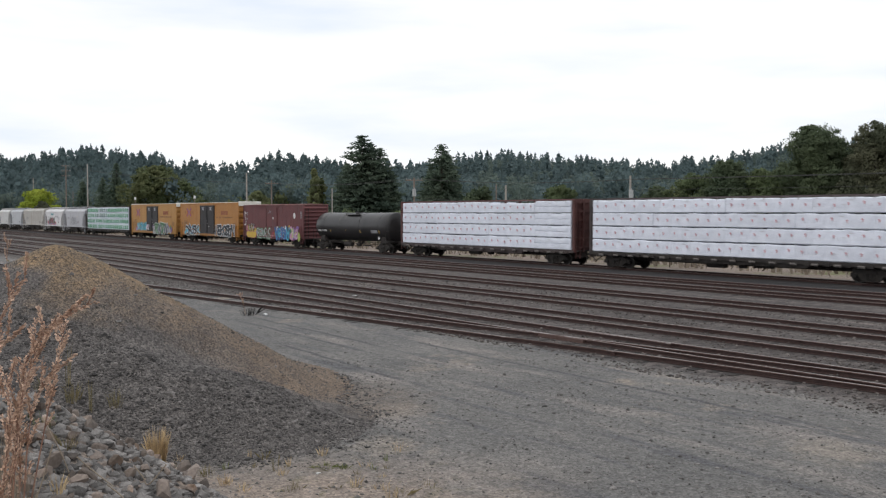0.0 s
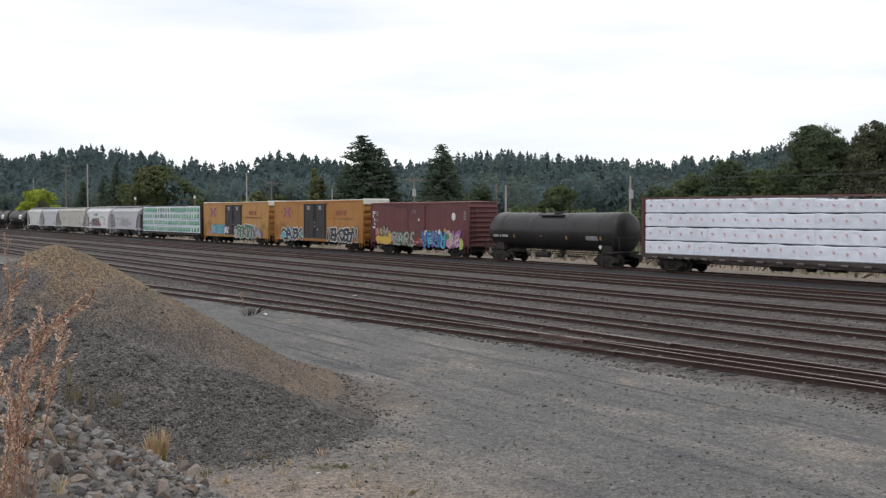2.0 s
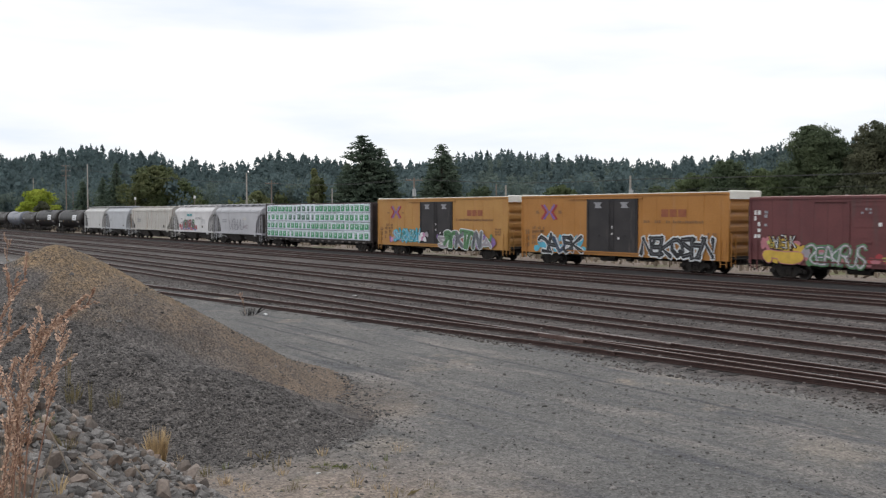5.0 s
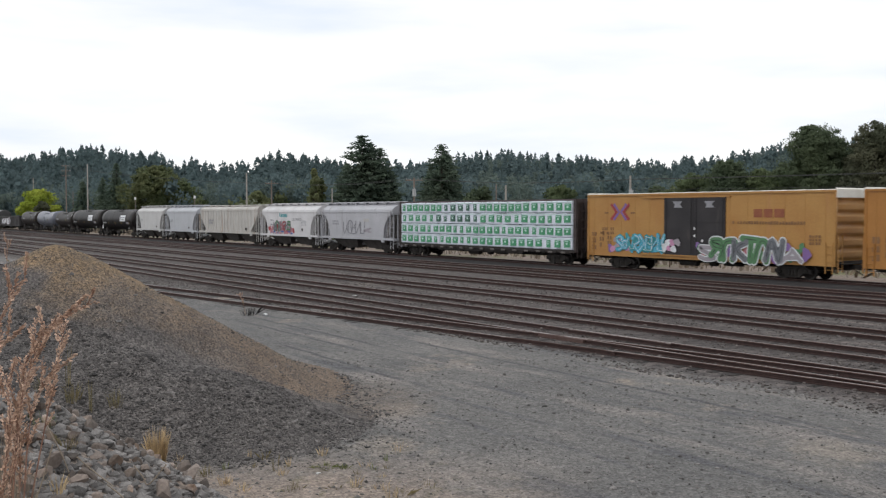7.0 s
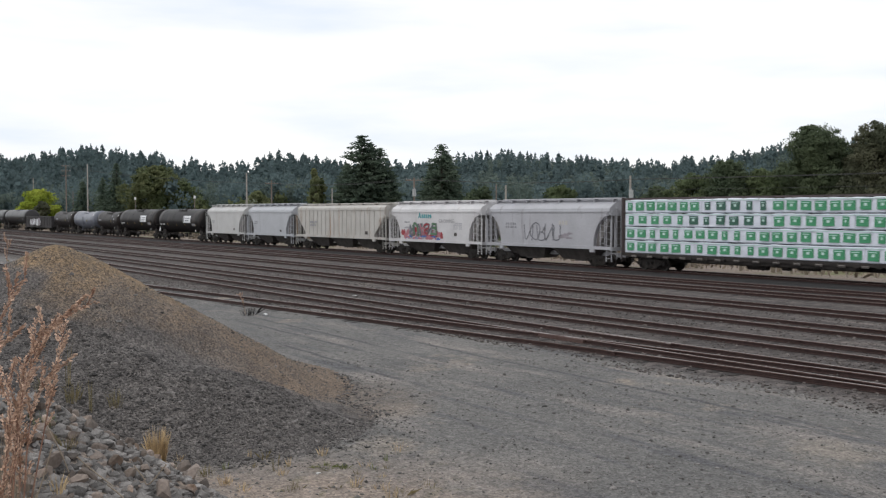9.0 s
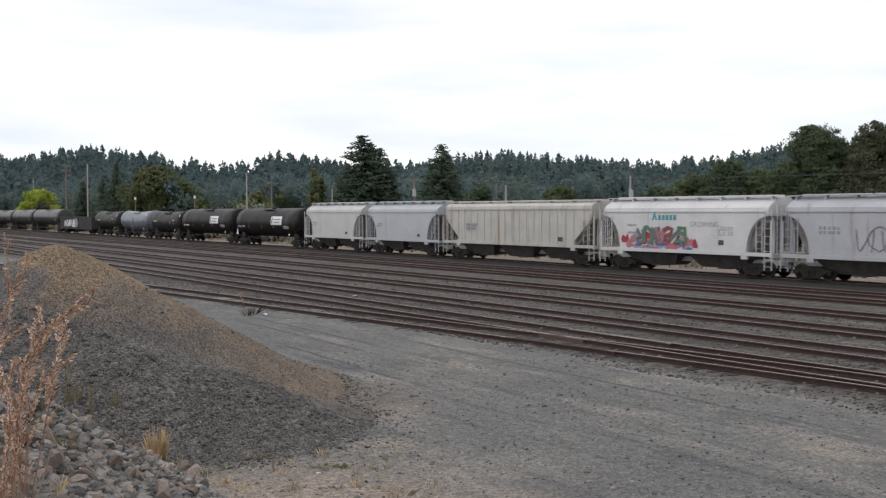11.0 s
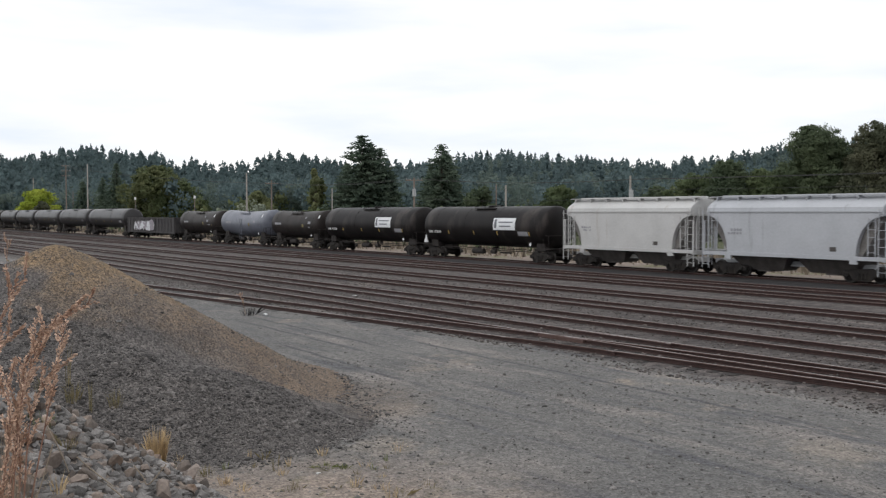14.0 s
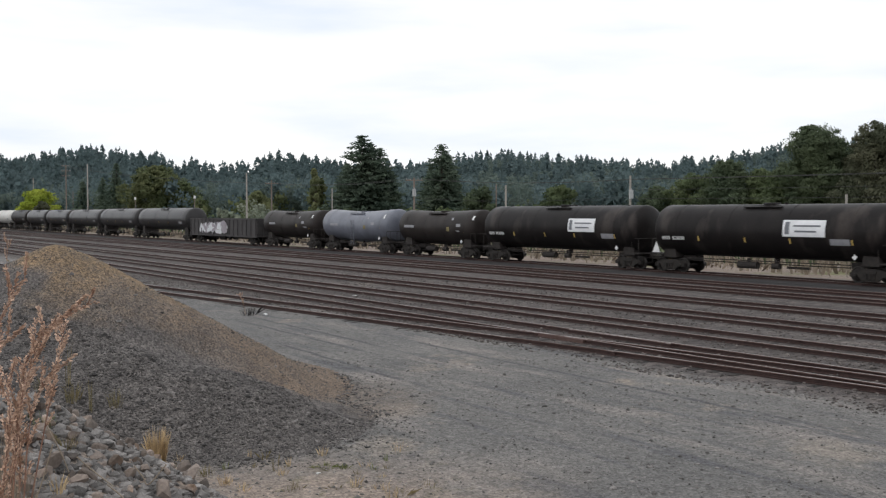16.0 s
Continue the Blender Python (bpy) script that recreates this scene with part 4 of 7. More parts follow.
def centerbeam(front, rear, label, prints, steel, seed):
    root, half = car("centerbeam_flatcar", label, "freight car", front, rear, 2.3)
    rng = random.Random(seed)
    deck, top = 1.12, 4.72
    bm = bmesh.new()                                                        # deck and side sills
    box(bm, -half, half, -1.42, 1.42, deck - 0.12, deck - 0.02)
    for s in (-1, 1):
        box(bm, -half, half, s * 1.44 - 0.05, s * 1.44 + 0.05, deck - 0.2, deck)
        for i in range(18):
            x = -half + 0.8 + i * (2 * half - 1.6) / 17
            box(bm, x - 0.16, x + 0.16, s * 1.46 - 0.07, s * 1.46 + 0.07, deck - 0.26, deck - 0.06)
    box(bm, -half + 0.4, half - 0.4, -0.3, 0.3, deck - 0.55, deck - 0.1)
    prism(bm, [(-half * 0.55, deck - 0.12), (half * 0.55, deck - 0.12), (half * 0.48, deck - 0.42), (-half * 0.48, deck - 0.42)], -1.38, -1.3)
    prism(bm, [(-half * 0.55, deck - 0.12), (half * 0.55, deck - 0.12), (half * 0.48, deck - 0.42), (-half * 0.48, deck - 0.42)], 1.3, 1.38)
    part("deck", bm, M["under"] if steel == "dark_bulkhead" else M["dark_bulkhead"], root)
    bm = bmesh.new()                                                        # centre partition
    box(bm, -half + 0.3, half - 0.3, -0.16, 0.16, top + 0.02, top + 0.13)
    for i in range(13):
        x = -half + 0.4 + i * (2 * half - 0.8) / 12
        box(bm, x - 0.08, x + 0.08, -0.08, 0.08, deck, top + 0.1)
    box(bm, -half + 0.3, half - 0.3, -0.08, 0.08, deck, deck + 0.35)
    part("centre_partition", bm, M[steel], root)
    for e in (-1, 1):                                                       # bulkheads
        bm = bmesh.new()
        xa = e * (half - 0.12)
        box(bm, min(xa, xa - e * 0.12), max(xa, xa - e * 0.12), -1.38, 1.38, deck - 0.1, top + 0.1)
        bh = part("bulkhead", bm, M[steel], root)
        for i in range(6):
            z = deck + 0.2 + i * (top - deck - 0.3) / 5
            bm = bmesh.new()
            box(bm, min(xa, xa + e * 0.16), max(xa, xa + e * 0.16), -1.36, 1.36, z - 0.07, z + 0.07)
            part("rib", bm, M[steel], bh)
        for y in (-1.36, -0.5, 0.5, 1.36):
            bm = bmesh.new()
            box(bm, min(xa, xa + e * 0.2), max(xa, xa + e * 0.2), y - 0.07, y + 0.07, deck - 0.15, top + 0.12)
            part("post", bm, M[steel], bh)
        ladder(root, e * (half + 0.12), -1.12, 0.5, top, M[steel], 0.4, "y")
    inner = half - 0.3
    tiers = 4
    th = (top - deck) / tiers
    for side in (-1, 1):
        for tr in range(tiers):
            cuts = {1: (-5.8, 0.06, 5.6), 2: (-6.5, 1.5, 7.18), 3: (-5.4, 0.3, 6.2)}[seed]
            ends = [-inner] + [c + (rng.choice((-0.6, 0.0, 0.0, 0.5)) if k != 1 and not (seed == 2 and k == 2) else 0.0) for k, c in enumerate(cuts)] + [inner]
            for k in range(4):
                stack = seed == 2 and k == 3
                drop = 0.13 if seed == 2 and tr == tiers - 1 and k == 2 else rng.uniform(0, 0.02)
                dark = prints == "green" and k == 1 and tr >= 2
                bundle(root, ends[k] + 0.006, ends[k + 1] - 0.006, deck + tr * th + 0.012, deck + (tr + 1) * th - 0.006 - drop, side,
                       "" if stack else "dark" if dark else prints, rng.randrange(4), 2 if stack else 1)
        for i in range(20):                                                 # tie-down straps
            put("strap", STRAP, root, m=pose(-inner + 0.5 + i * (2 * inner - 1.0) / 19, 0, top, 0, 0, 0 if side < 0 else 180))
    winch_mesh = WINCH["mesh"]
    for i in range(16):                                                     # strap winches along the near sill
        put("winch", winch_mesh, root, m=Matrix.Translation((-inner + 0.9 + i * (2 * inner - 1.8) / 15, -1.53, deck - 0.2)))
    brake_gear(root, half, 0.62)
    return root


# ---------------------------------------------------------------- boxcars
def boxcar(front, rear, label, body, roof_m, high, door_m, door, kind, seed):
    root, half = car("boxcar", label, "freight car", front, rear, 2.35 if kind == "red" else 2.9)
    y = 1.46
    zb = 0.86
    # sides with a slightly deeper sill in the middle
    for s in (-1, 1):
        bm = bmesh.new()
        ya, yb = (s * y, s * (y - 0.09))
        low = 0.22 if kind == "red" else 0.0
        prism(bm, [(-half, zb + low), (-half + 2.9, zb + low), (-half + 3.5, zb), (half - 3.5, zb), (half - 2.9, zb + low), (half, zb + low), (half, high), (-half, high)],
              min(ya, yb), max(ya, yb))
        wall = part("side_wall", bm, body, root)
        bm = bmesh.new()
        wr, tr = (0.04, 0.01) if kind == "red" else (0.02, 0.012)
        box(bm, -wr, wr, -tr, tr, zb + 0.28, high - 0.14)
        rib = mesh_of("rib", bm, body)
        k = 17 if kind == "red" else 15
        for i in range(k):
            x = -half + 0.6 + i * (2 * half - 1.2) / (k - 1)
            if not door[0] - 0.2 < x < door[1] + 0.2:
                put("rib", rib, wall, m=Matrix.Translation((x, s * y, 0)))
        bm = bmesh.new()
        box(bm, -half, half, s * (y + 0.012) - 0.05, s * (y + 0.012) + 0.05, high - 0.12, high)
        part("top_chord", bm, body, wall)
        for e in (-1, 1):
            bm = bmesh.new()
            box(bm, e * half - 0.05, e * half + 0.05, s * y - 0.06, s * y + 0.02, zb, high)
            part("corner_post", bm, body, wall)
    bm = bmesh.new()
    box(bm, -half, half, -y + 0.1, y - 0.1, zb + 0.15, zb + 0.3)
    box(bm, -half, half, -0.3, 0.3, 0.62, zb + 0.15)
    for i in range(7):
        x = -half + 2 + i * (2 * half - 4) / 6
        box(bm, x - 0.08, x + 0.08, -y + 0.1, y - 0.1, 0.74, zb + 0.16)
    part("underframe", bm, M["under"], root)
    for e in (-1, 1):                                                       # corrugated ends
        bm = bmesh.new()
        rows = 9 if kind == "red" else 6
        ring = []
        zz = [zb + 0.15 + (high - zb - 0.25) * i / (rows * 8) for i in range(rows * 8 + 1)]
        prof = []
        for i, z in enumerate(zz):
            ph = (i % 8) / 8
            dep = 0.17 * max(0.0, math.sin(ph * 2 * math.pi)) ** 0.6 if kind == "red" else -0.14 * max(0.0, math.sin(ph * 2 * math.pi)) ** 0.5
            prof.append((dep, z))
        stations = []
        for yy, k in ((-y + 0.03, 0.0), (-y + 0.1, 1.0), (y - 0.1, 1.0), (y - 0.03, 0.0)):
            stations.append([(e * (half + 0.02 + d * k), yy, z) for d, z in prof])
        sweep(bm, stations, False, closed=False)
        for yy in (-y + 0.04, y - 0.04):
            box(bm, e * half - 0.06, e * half + 0.06, yy - 0.05, yy + 0.05, zb, high)
        bmesh.ops.recalc_face_normals(bm, faces=bm.faces[:])
        end_ob = part("end_wall", bm, body, root)
        end_ob.data.shade_smooth()
        bm = bmesh.new()
        box(bm, min(e * half, e * (half + 0.35)), max(e * half, e * (half + 0.35)), -1.2, 1.2, 0.98, 1.03)
        part("crossover_platform", bm, M["under"], root)
        ladder(root, e * (half + 0.16), -1.18, 0.55, high - 0.4 if kind == "red" else 2.6, M["under"] if kind == "red" else body, 0.4, "y")
        if kind != "red":                                                   # white end cap above the ends
            bm = bmesh.new()
            prism(bm, [(e * half, high - 0.42), (e * (half + 0.12), high - 0.42), (e * (half + 0.12), high + 0.05), (e * half, high + 0.12)], -y, y)
            part("end_cap", bm, M["white_roof"], root, "bright white end cap")
    bm = bmesh.new()                                                        # peaked roof with panel ribs
    def roof_piece(bm, x0, x1, lift):
        sec = [(-y - 0.04, high - 0.02), (-y - 0.04, high + 0.015 + lift), (0, high + 0.085 + lift), (y + 0.04, high + 0.015 + lift), (y + 0.04, high - 0.02)]
        sweep(bm, [[(x0, a, b) for a, b in sec], [(x1, a, b) for a, b in sec]])
        bmesh.ops.recalc_face_normals(bm, faces=bm.faces[:])

    roof_piece(bm, -half - 0.03, half + 0.03, 0.0)
    roof = part("roof", bm, roof_m, root)
    bm = bmesh.new()
    roof_piece(bm, -0.05, 0.05, 0.014)
    seam = mesh_of("roof_rib", bm, roof_m)
    for i in range(16):
        put("roof_rib", seam, roof, m=Matrix.Translation((-half + 0.6 + i * (2 * half - 1.2) / 15, 0, 0)))
    # doors with rails, stiles and locking bars
    for s in (-1, 1):
        dx0, dx1 = door
        for za in (zb + 0.2, high - 0.3):
            rail = bmesh.new()
            box(rail, dx0 - 2.0, dx1 + 0.4, s * (y + 0.05) - 0.05, s * (y + 0.05) + 0.05, za, za + 0.075)
            part("door_rail", rail, body, root)
        leaves = [(dx0, dx1)] if kind == "red" else [(dx0, (dx0 + dx1) / 2 - 0.01), ((dx0 + dx1) / 2 + 0.01, dx1)]
        for a, b in leaves:
            bm = bmesh.new()
            ya = s * (y + 0.035)
            box(bm, a, b, ya - 0.03, ya + 0.03, zb + 0.27, high - 0.28)
            d = part("door", bm, door_m, root)
            for k in range(6):
                z = zb + 0.5 + k * (high - zb - 1.0) / 5
                bm = bmesh.new()
                box(bm, a + 0.03, b - 0.03, ya + s * 0.02 - 0.03, ya + s * 0.02 + 0.03, z - 0.045, z + 0.045)
                part("door_rib", bm, door_m, d)
            bm = bmesh.new()
            for x in ((a + 0.18, b - 0.18) if kind != "red" else (a + 0.2,)):
                tube(bm, (x, ya + s * 0.07, zb + 0.35), (x, ya + s * 0.07, high - 0.35), 0.025, n=6)
            box(bm, (a + b) / 2 - 0.3, (a + b) / 2 + 0.1, ya + s * 0.06 - 0.03, ya + s * 0.06 + 0.03, zb + 1.35, zb + 1.43)
            part("locking_bar", bm, door_m if kind != "red" else body, d)
    ladder(root, half - 0.32, -y - 0.06, 0.45, 2.2 if kind != "red" else 2.4, body)
    ladder(root, -half + 0.32, -y - 0.06, 0.45, 2.2, body)
    brake_gear(root, half, 0.66)
    return root, half, y, zb


# ---------------------------------------------------------------- covered hoppers
def hopper(front, rear, label, paint, bays, seed, ribs=0, roof_z=4.85, eave=4.25, sill=1.5):
    root, half = car("covered_hopper", label, "freight car", front, rear, 1.75)
    y = 1.55
    body_half = half - 0.35
    bm = bmesh.new()
    # body: full section in the middle, its ends sloping inward underneath
    def section(x, zlow, k=1.0):
        return [(x, -y * k, zlow), (x, -y * k, eave - 0.35), (x, -y * 0.97 * k, eave - 0.12), (x, -y * 0.84 * k, eave + 0.06), (x, -0.6 * k, roof_z - 0.14), (x, 0, roof_z - 0.1),
                (x, 0.6 * k, roof_z - 0.14), (x, y * 0.84 * k, eave + 0.06), (x, y * 0.97 * k, eave - 0.12), (x, y * k, eave - 0.35), (x, y * k, zlow)]
    slope = 1.55 if bays == 2 else 1.8
    top_corner = eave - (0.6 if not ribs else 1.05)
    inner = [(u, sill - 0.05 + (top_corner - sill + 0.05) * math.sqrt(1 - u * u)) for u in (0.0, 0.3, 0.55, 0.75, 0.88, 0.96, 1.0)]
    st = [section(-body_half + slope * u, z) for u, z in inner] + [section(body_half - slope * u, z) for u, z in reversed(inner)]
    if ribs:
        st = [section(-body_half, top_corner), section(-body_half + slope, sill + 0.25), section(-body_half + slope, sill - 0.05), section(body_half - slope, sill - 0.05),
              section(body_half - slope, sill + 0.25), section(body_half, top_corner)]
    sweep(bm, st)
    bmesh.ops.recalc_face_normals(bm, faces=bm.faces[:])
    shell = part("body", bm, paint, root, smooth=True)
    if ribs:
        bm = bmesh.new()
        box(bm, -0.04, 0.04, -0.05, 0.05, sill, eave - 0.3)
        rib = mesh_of("rib", bm, paint)
        for i in range(ribs):
            x = -body_half + slope + 0.05 + i * (2 * body_half - 2 * slope - 0.1) / (ribs - 1)
            for s in (-1, 1):
                put("rib", rib, shell, m=Matrix.Translation((x, s * y, 0)))
    for e in (-1, 1):                                                       # slope sheets under the ends
        bm = bmesh.new()
        prism(bm, [(e * (body_half - 0.15), top_corner - 0.25), (e * (body_half - slope + 0.25), sill), (e * (body_half - slope - 0.4), sill), (e * (body_half - 0.9), top_corner + 0.1), (e * (body_half - 0.15), top_corner + 0.1)], -y * 0.8, y * 0.8)
        part("slope_sheet", bm, M["slope_sheet"], root, "grey slope sheet under the end")
    span = 2 * (body_half - slope) + 0.6
    for i in range(bays):
        bm = bmesh.new()
        c = -span / 2 + span * (i + 0.5) / bays
        w = span / bays / 2 * 0.96
        top_r = [(c - w, -1.3, sill), (c + w, -1.3, sill), (c + w, 1.3, sill), (c - w, 1.3, sill)]
        q = w * 0.62
        low_r = [(c - q, -0.62, 0.42), (c + q, -0.62, 0.42), (c + q, 0.62, 0.42), (c - q, 0.62, 0.42)]
        sweep(bm, [top_r, low_r])
        bmesh.ops.recalc_face_normals(bm, faces=bm.faces[:])
        ch = part("discharge_chute", bm, M["hopper_dark"], root, "dark grey discharge chute")
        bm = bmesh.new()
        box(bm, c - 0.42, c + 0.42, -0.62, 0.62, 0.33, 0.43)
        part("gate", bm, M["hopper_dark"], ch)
    for s in (-1, 1):                                                       # side sill, end sills, corner posts
        bm = bmesh.new()
        box(bm, -half + 0.1, half - 0.1, s * y - 0.07, s * y + 0.06, sill - 0.24, sill - 0.02)
        part("side_sill", bm, paint, root)
        bm = bmesh.new()
        box(bm, -body_half + 0.05, body_half - 0.05, s * y - 0.05, s * y + 0.05, eave - 0.4, eave - 0.31)
        part("eave_rail", bm, paint, root)
    bm = bmesh.new()
    for s in (-1, 1):
        for e in (-1, 1):
            box(bm, e * (body_half - slope - 0.1) - 0.22, e * (body_half - slope - 0.1) + 0.22, s * y - 0.06, s * y + 0.08, sill - 0.45, sill - 0.2)
            box(bm, e * (half - 0.14) - 0.05, e * (half - 0.14) + 0.05, s * (y - 0.03) - 0.05, s * (y - 0.03) + 0.05, sill - 0.24, eave - 0.9)
    for e in (-1, 1):
        box(bm, min(e * (half - 0.3), e * half), max(e * (half - 0.3), e * half), -y, y, sill - 0.3, sill - 0.05)
        for yy in (-0.85, 0.85):
            box(bm, e * (half - 0.45) - 0.05, e * (half - 0.45) + 0.05, yy - 0.05, yy + 0.05, sill - 0.1, top_corner + 0.05)
    box(bm, -half, half, -0.28, 0.28, 0.7, 0.98)
    part("sill_frame", bm, paint, root)
    for e in (-1, 1):
        ladder(root, e * (half - 0.3), -y - 0.05, 0.45, top_corner + 0.35, paint, 0.5)
        ladder(root, e * (half - 0.95), -y - 0.03, sill, top_corner - 0.1, paint, 0.42)
        ladder(root, e * (half - 0.05), -0.9, 0.6, eave, paint, 0.4, "y")
    for s in (-1, 1):                                                       # roof walks and hatches
        bm = bmesh.new()
        box(bm, -half + 0.1, half - 0.1, s * 0.75 - 0.2, s * 0.75 + 0.2, roof_z - 0.06, roof_z - 0.02)
        for i in range(8):
            x = -half + 0.6 + i * (2 * half - 1.2) / 7
            box(bm, x - 0.03, x + 0.03, s * 0.75 - 0.2, s * 0.75 + 0.2, roof_z - 0.35, roof_z - 0.06)
        part("running_board", bm, paint, root)
    k = 3 if bays == 2 else 5
    for i in range(k):
        x = -body_half + (2 * body_half) * (i + 0.5) / k
        bm = bmesh.new()
        box(bm, x - body_half / k * 0.9, x + body_half / k * 0.9, -0.36, 0.36, roof_z - 0.14, roof_z + 0.04, bevel=0.05)
        part("roof_hatch", bm, paint, root)
    return root, half, y


# ---------------------------------------------------------------- tank cars
def tank_car(front, rear, label, paint, radius, axis_z, seed, truck_in=1.7, inset=0.55, sag=0.0):
    root, half = car("tank_car", label, "freight car", front, rear, truck_in)
    L = half - inset
    bm = bmesh.new()
    n = 40
    stations = []
    cap = radius * 0.3
    for i in range(7):
        a = math.pi / 2 * i / 6
        stations.append((-L + cap - cap * math.cos(a), radius * max(0.02, math.sin(a))))
    for i in range(1, 12):
        stations.append((-L + cap + (2 * L - 2 * cap) * i / 12, radius))
    for i in range(7):
        a = math.pi / 2 * (1 - i / 6)
        stations.append((L - cap + cap * math.cos(a), radius * max(0.02, math.sin(a))))
    rings = []
    for x, r in stations:
        dz = -sag * (1 - abs(x) / L)
        rings.append([(x, math.cos(2 * math.pi * i / n) * r, axis_z + dz + math.sin(2 * math.pi * i / n) * r) for i in range(n)])
    sweep(bm, rings)
    bmesh.ops.recalc_face_normals(bm, faces=bm.faces[:])
    part("tank", bm, paint, root, smooth=True)
    for x in [(-0.75 + 0.5 * i) * L for i in range(4)]:
        dz = -sag * (1 - abs(x) / L)
        rr = radius + 0.012
        ring = lambda xx: [(xx, math.cos(2 * math.pi * i / n) * rr, axis_z + dz + math.sin(2 * math.pi * i / n) * rr) for i in range(n)]
        bm = bmesh.new()                                                    # weld band
        sweep(bm, [ring(x - 0.06), ring(x + 0.06)])
        bmesh.ops.recalc_face_normals(bm, faces=bm.faces[:])
        part("weld_band", bm, paint, root, smooth=True)
    bm = bmesh.new()                                                        # manway housing and fittings
    top = axis_z + radius - sag
    tube(bm, (0, 0, top - 0.08), (0, 0, top + 0.05), 0.5, n=24)
    tube(bm, (0, 0, top + 0.05), (0, 0, top + 0.08), 0.54, 0.46, n=24)
    tube(bm, (1.0, 0, top - 0.05), (1.0, 0, top + 0.08), 0.12, n=12)
    part("manway", bm, paint, root)
    bm = bmesh.new()                                                        # top walkway with rails
    for s in (-1, 1):
        box(bm, -1.3, 1.3, s * 0.75 - 0.2, s * 0.75 + 0.2, top - 0.2, top - 0.15)
        for x in (-1.3, 0, 1.3):
            tube(bm, (x, s * 0.95, top - 0.35), (x, s * 0.95, top - 0.1), 0.02, n=6)
        tube(bm, (-1.3, s * 0.95, top - 0.04), (1.3, s * 0.95, top - 0.1), 0.02, n=6)
    part("walkway", bm, paint, root)
    for e in (-1, 1):                                                       # stub sill, saddle, platform
        bm = bmesh.new()
        sx = e * (half - truck_in)
        box(bm, min(sx - e * 1.6, e * half), max(sx - e * 1.6, e * half), -0.34, 0.34, 0.78, 1.08)
        prism(bm, [(sx - 0.55, 0.95), (sx + 0.55, 0.95), (sx + 0.4, axis_z - radius * 0.62), (sx - 0.4, axis_z - radius * 0.62)], -1.05, 1.05)
        box(bm, min(e * (half - 0.75), e * half), max(e * (half - 0.75), e * half), -1.4, 1.4, 1.06, 1.12)
        part("saddle", bm, M["under"], root)
        bm = bmesh.new()
        for yy in (-1.36, 1.36):
            tube(bm, (e * (half - 0.08), yy, 0.5), (e * (half - 0.08), yy, 2.1), 0.022, n=6)
            tube(bm, (e * (half - 0.7), yy, 1.1), (e * (half - 0.7), yy, 2.1), 0.022, n=6)
            tube(bm, (e * (half - 0.7), yy, 2.1), (e * (half - 0.08), yy, 2.1), 0.022, n=6)
        tube(bm, (e * (half - 0.08), -1.36, 2.1), (e * (half - 0.08), 1.36, 2.1), 0.022, n=6)
        part("end_railing", bm, M["under"], root)
    if 1.49 < radius < 1.51 and sag:
        ladder(root, 0.0, -radius - 0.06, 0.75, axis_z + 0.4, paint, 0.5)
    bm = bmesh.new()
    tube(bm, (0.4, 0, axis_z - radius - 0.28), (0.4, 0, axis_z - radius + 0.1), 0.16, n=12)
    tube(bm, (-L * 0.7, -0.85, 0.95), (L * 0.7, -0.85, 0.95), 0.03, n=6)
    part("outlet_valve", bm, M["under"], root)
    brake_gear(root, half, 0.68)
    return root, half


def tank_side(root, radius, axis_z, ang0, ang1, x0, x1, material, name, label="", lift=0.012):
    """A patch that follows the tank's side, from angle to angle above the level (near side)."""
    bm = bmesh.new()
    rows = []
    for i in range(7):
        a = radians(ang0 + (ang1 - ang0) * i / 6)
        rows.append([(x, -math.cos(a) * (radius + lift), axis_z + math.sin(a) * (radius + lift)) for x in (x0, x1)])
    sweep(bm, rows, False, closed=False)
    return part(name, bm, material, root, label)


def tank_marks(root, half, radius, axis_z, seed, sign=None, number=True):
    rng = random.Random(seed)
    L = half - 0.55
    if number:
        w = 0.17
        x = -L + 0.55
        for i in range(11):
            if i != 4:
                tank_side(root, radius, axis_z, -22, -14, x + i * w, x + i * w + 0.115, M["white"], "lettering", lift=0.01)
    for u in (-0.55, -0.1, 0.3, 0.8):
        tank_side(root, radius, axis_z, -24, -13, u * L - 0.05, u * L + 0.05, M["yellow"], "reflector")
    if sign is not None:
        x0 = sign
        tank_side(root, radius, axis_z, -9, 25, x0, x0 + 2.75, M["sign"], "sign_panel", "white sign panel with dark printing", 0.02)
        if sign > 1.85:
            bm = bmesh.new()
            prism(bm, [(-half + 0.1, 1.25), (-half + 0.75, 1.25), (-half + 0.45, 2.0)], -1.4, -1.38)
            part("triangle_plate", bm, M["white"], root, "white triangular end plate")
        tank_side(root, radius, axis_z, -4, 21, x0 + 0.15, x0 + 0.45, M["g_ash"], "printed_bar", lift=0.028)
        tank_side(root, radius, axis_z, 11, 14.5, x0 + 0.7, x0 + 2.45, M["g_ash"], "printed_bar", lift=0.028)
        tank_side(root, radius, axis_z, 0, 3.5, x0 + 0.8, x0 + 2.2, M["g_ash"], "printed_bar", lift=0.028)
    bm = bmesh.new()                                                        # square placard on its point
    x = L - 1.4
    for y in (-radius * 0.92 - 0.06,):
        prism(bm, [(x - 0.16, 1.42), (x, 1.26), (x + 0.16, 1.42), (x, 1.58)], y - 0.01, y + 0.01)
    part("placard", bm, M["white"], root)
    tank_side(root, radius, axis_z, -25, -12, L - 2.9, L - 1.7, M["grey_mark"], "stencil")


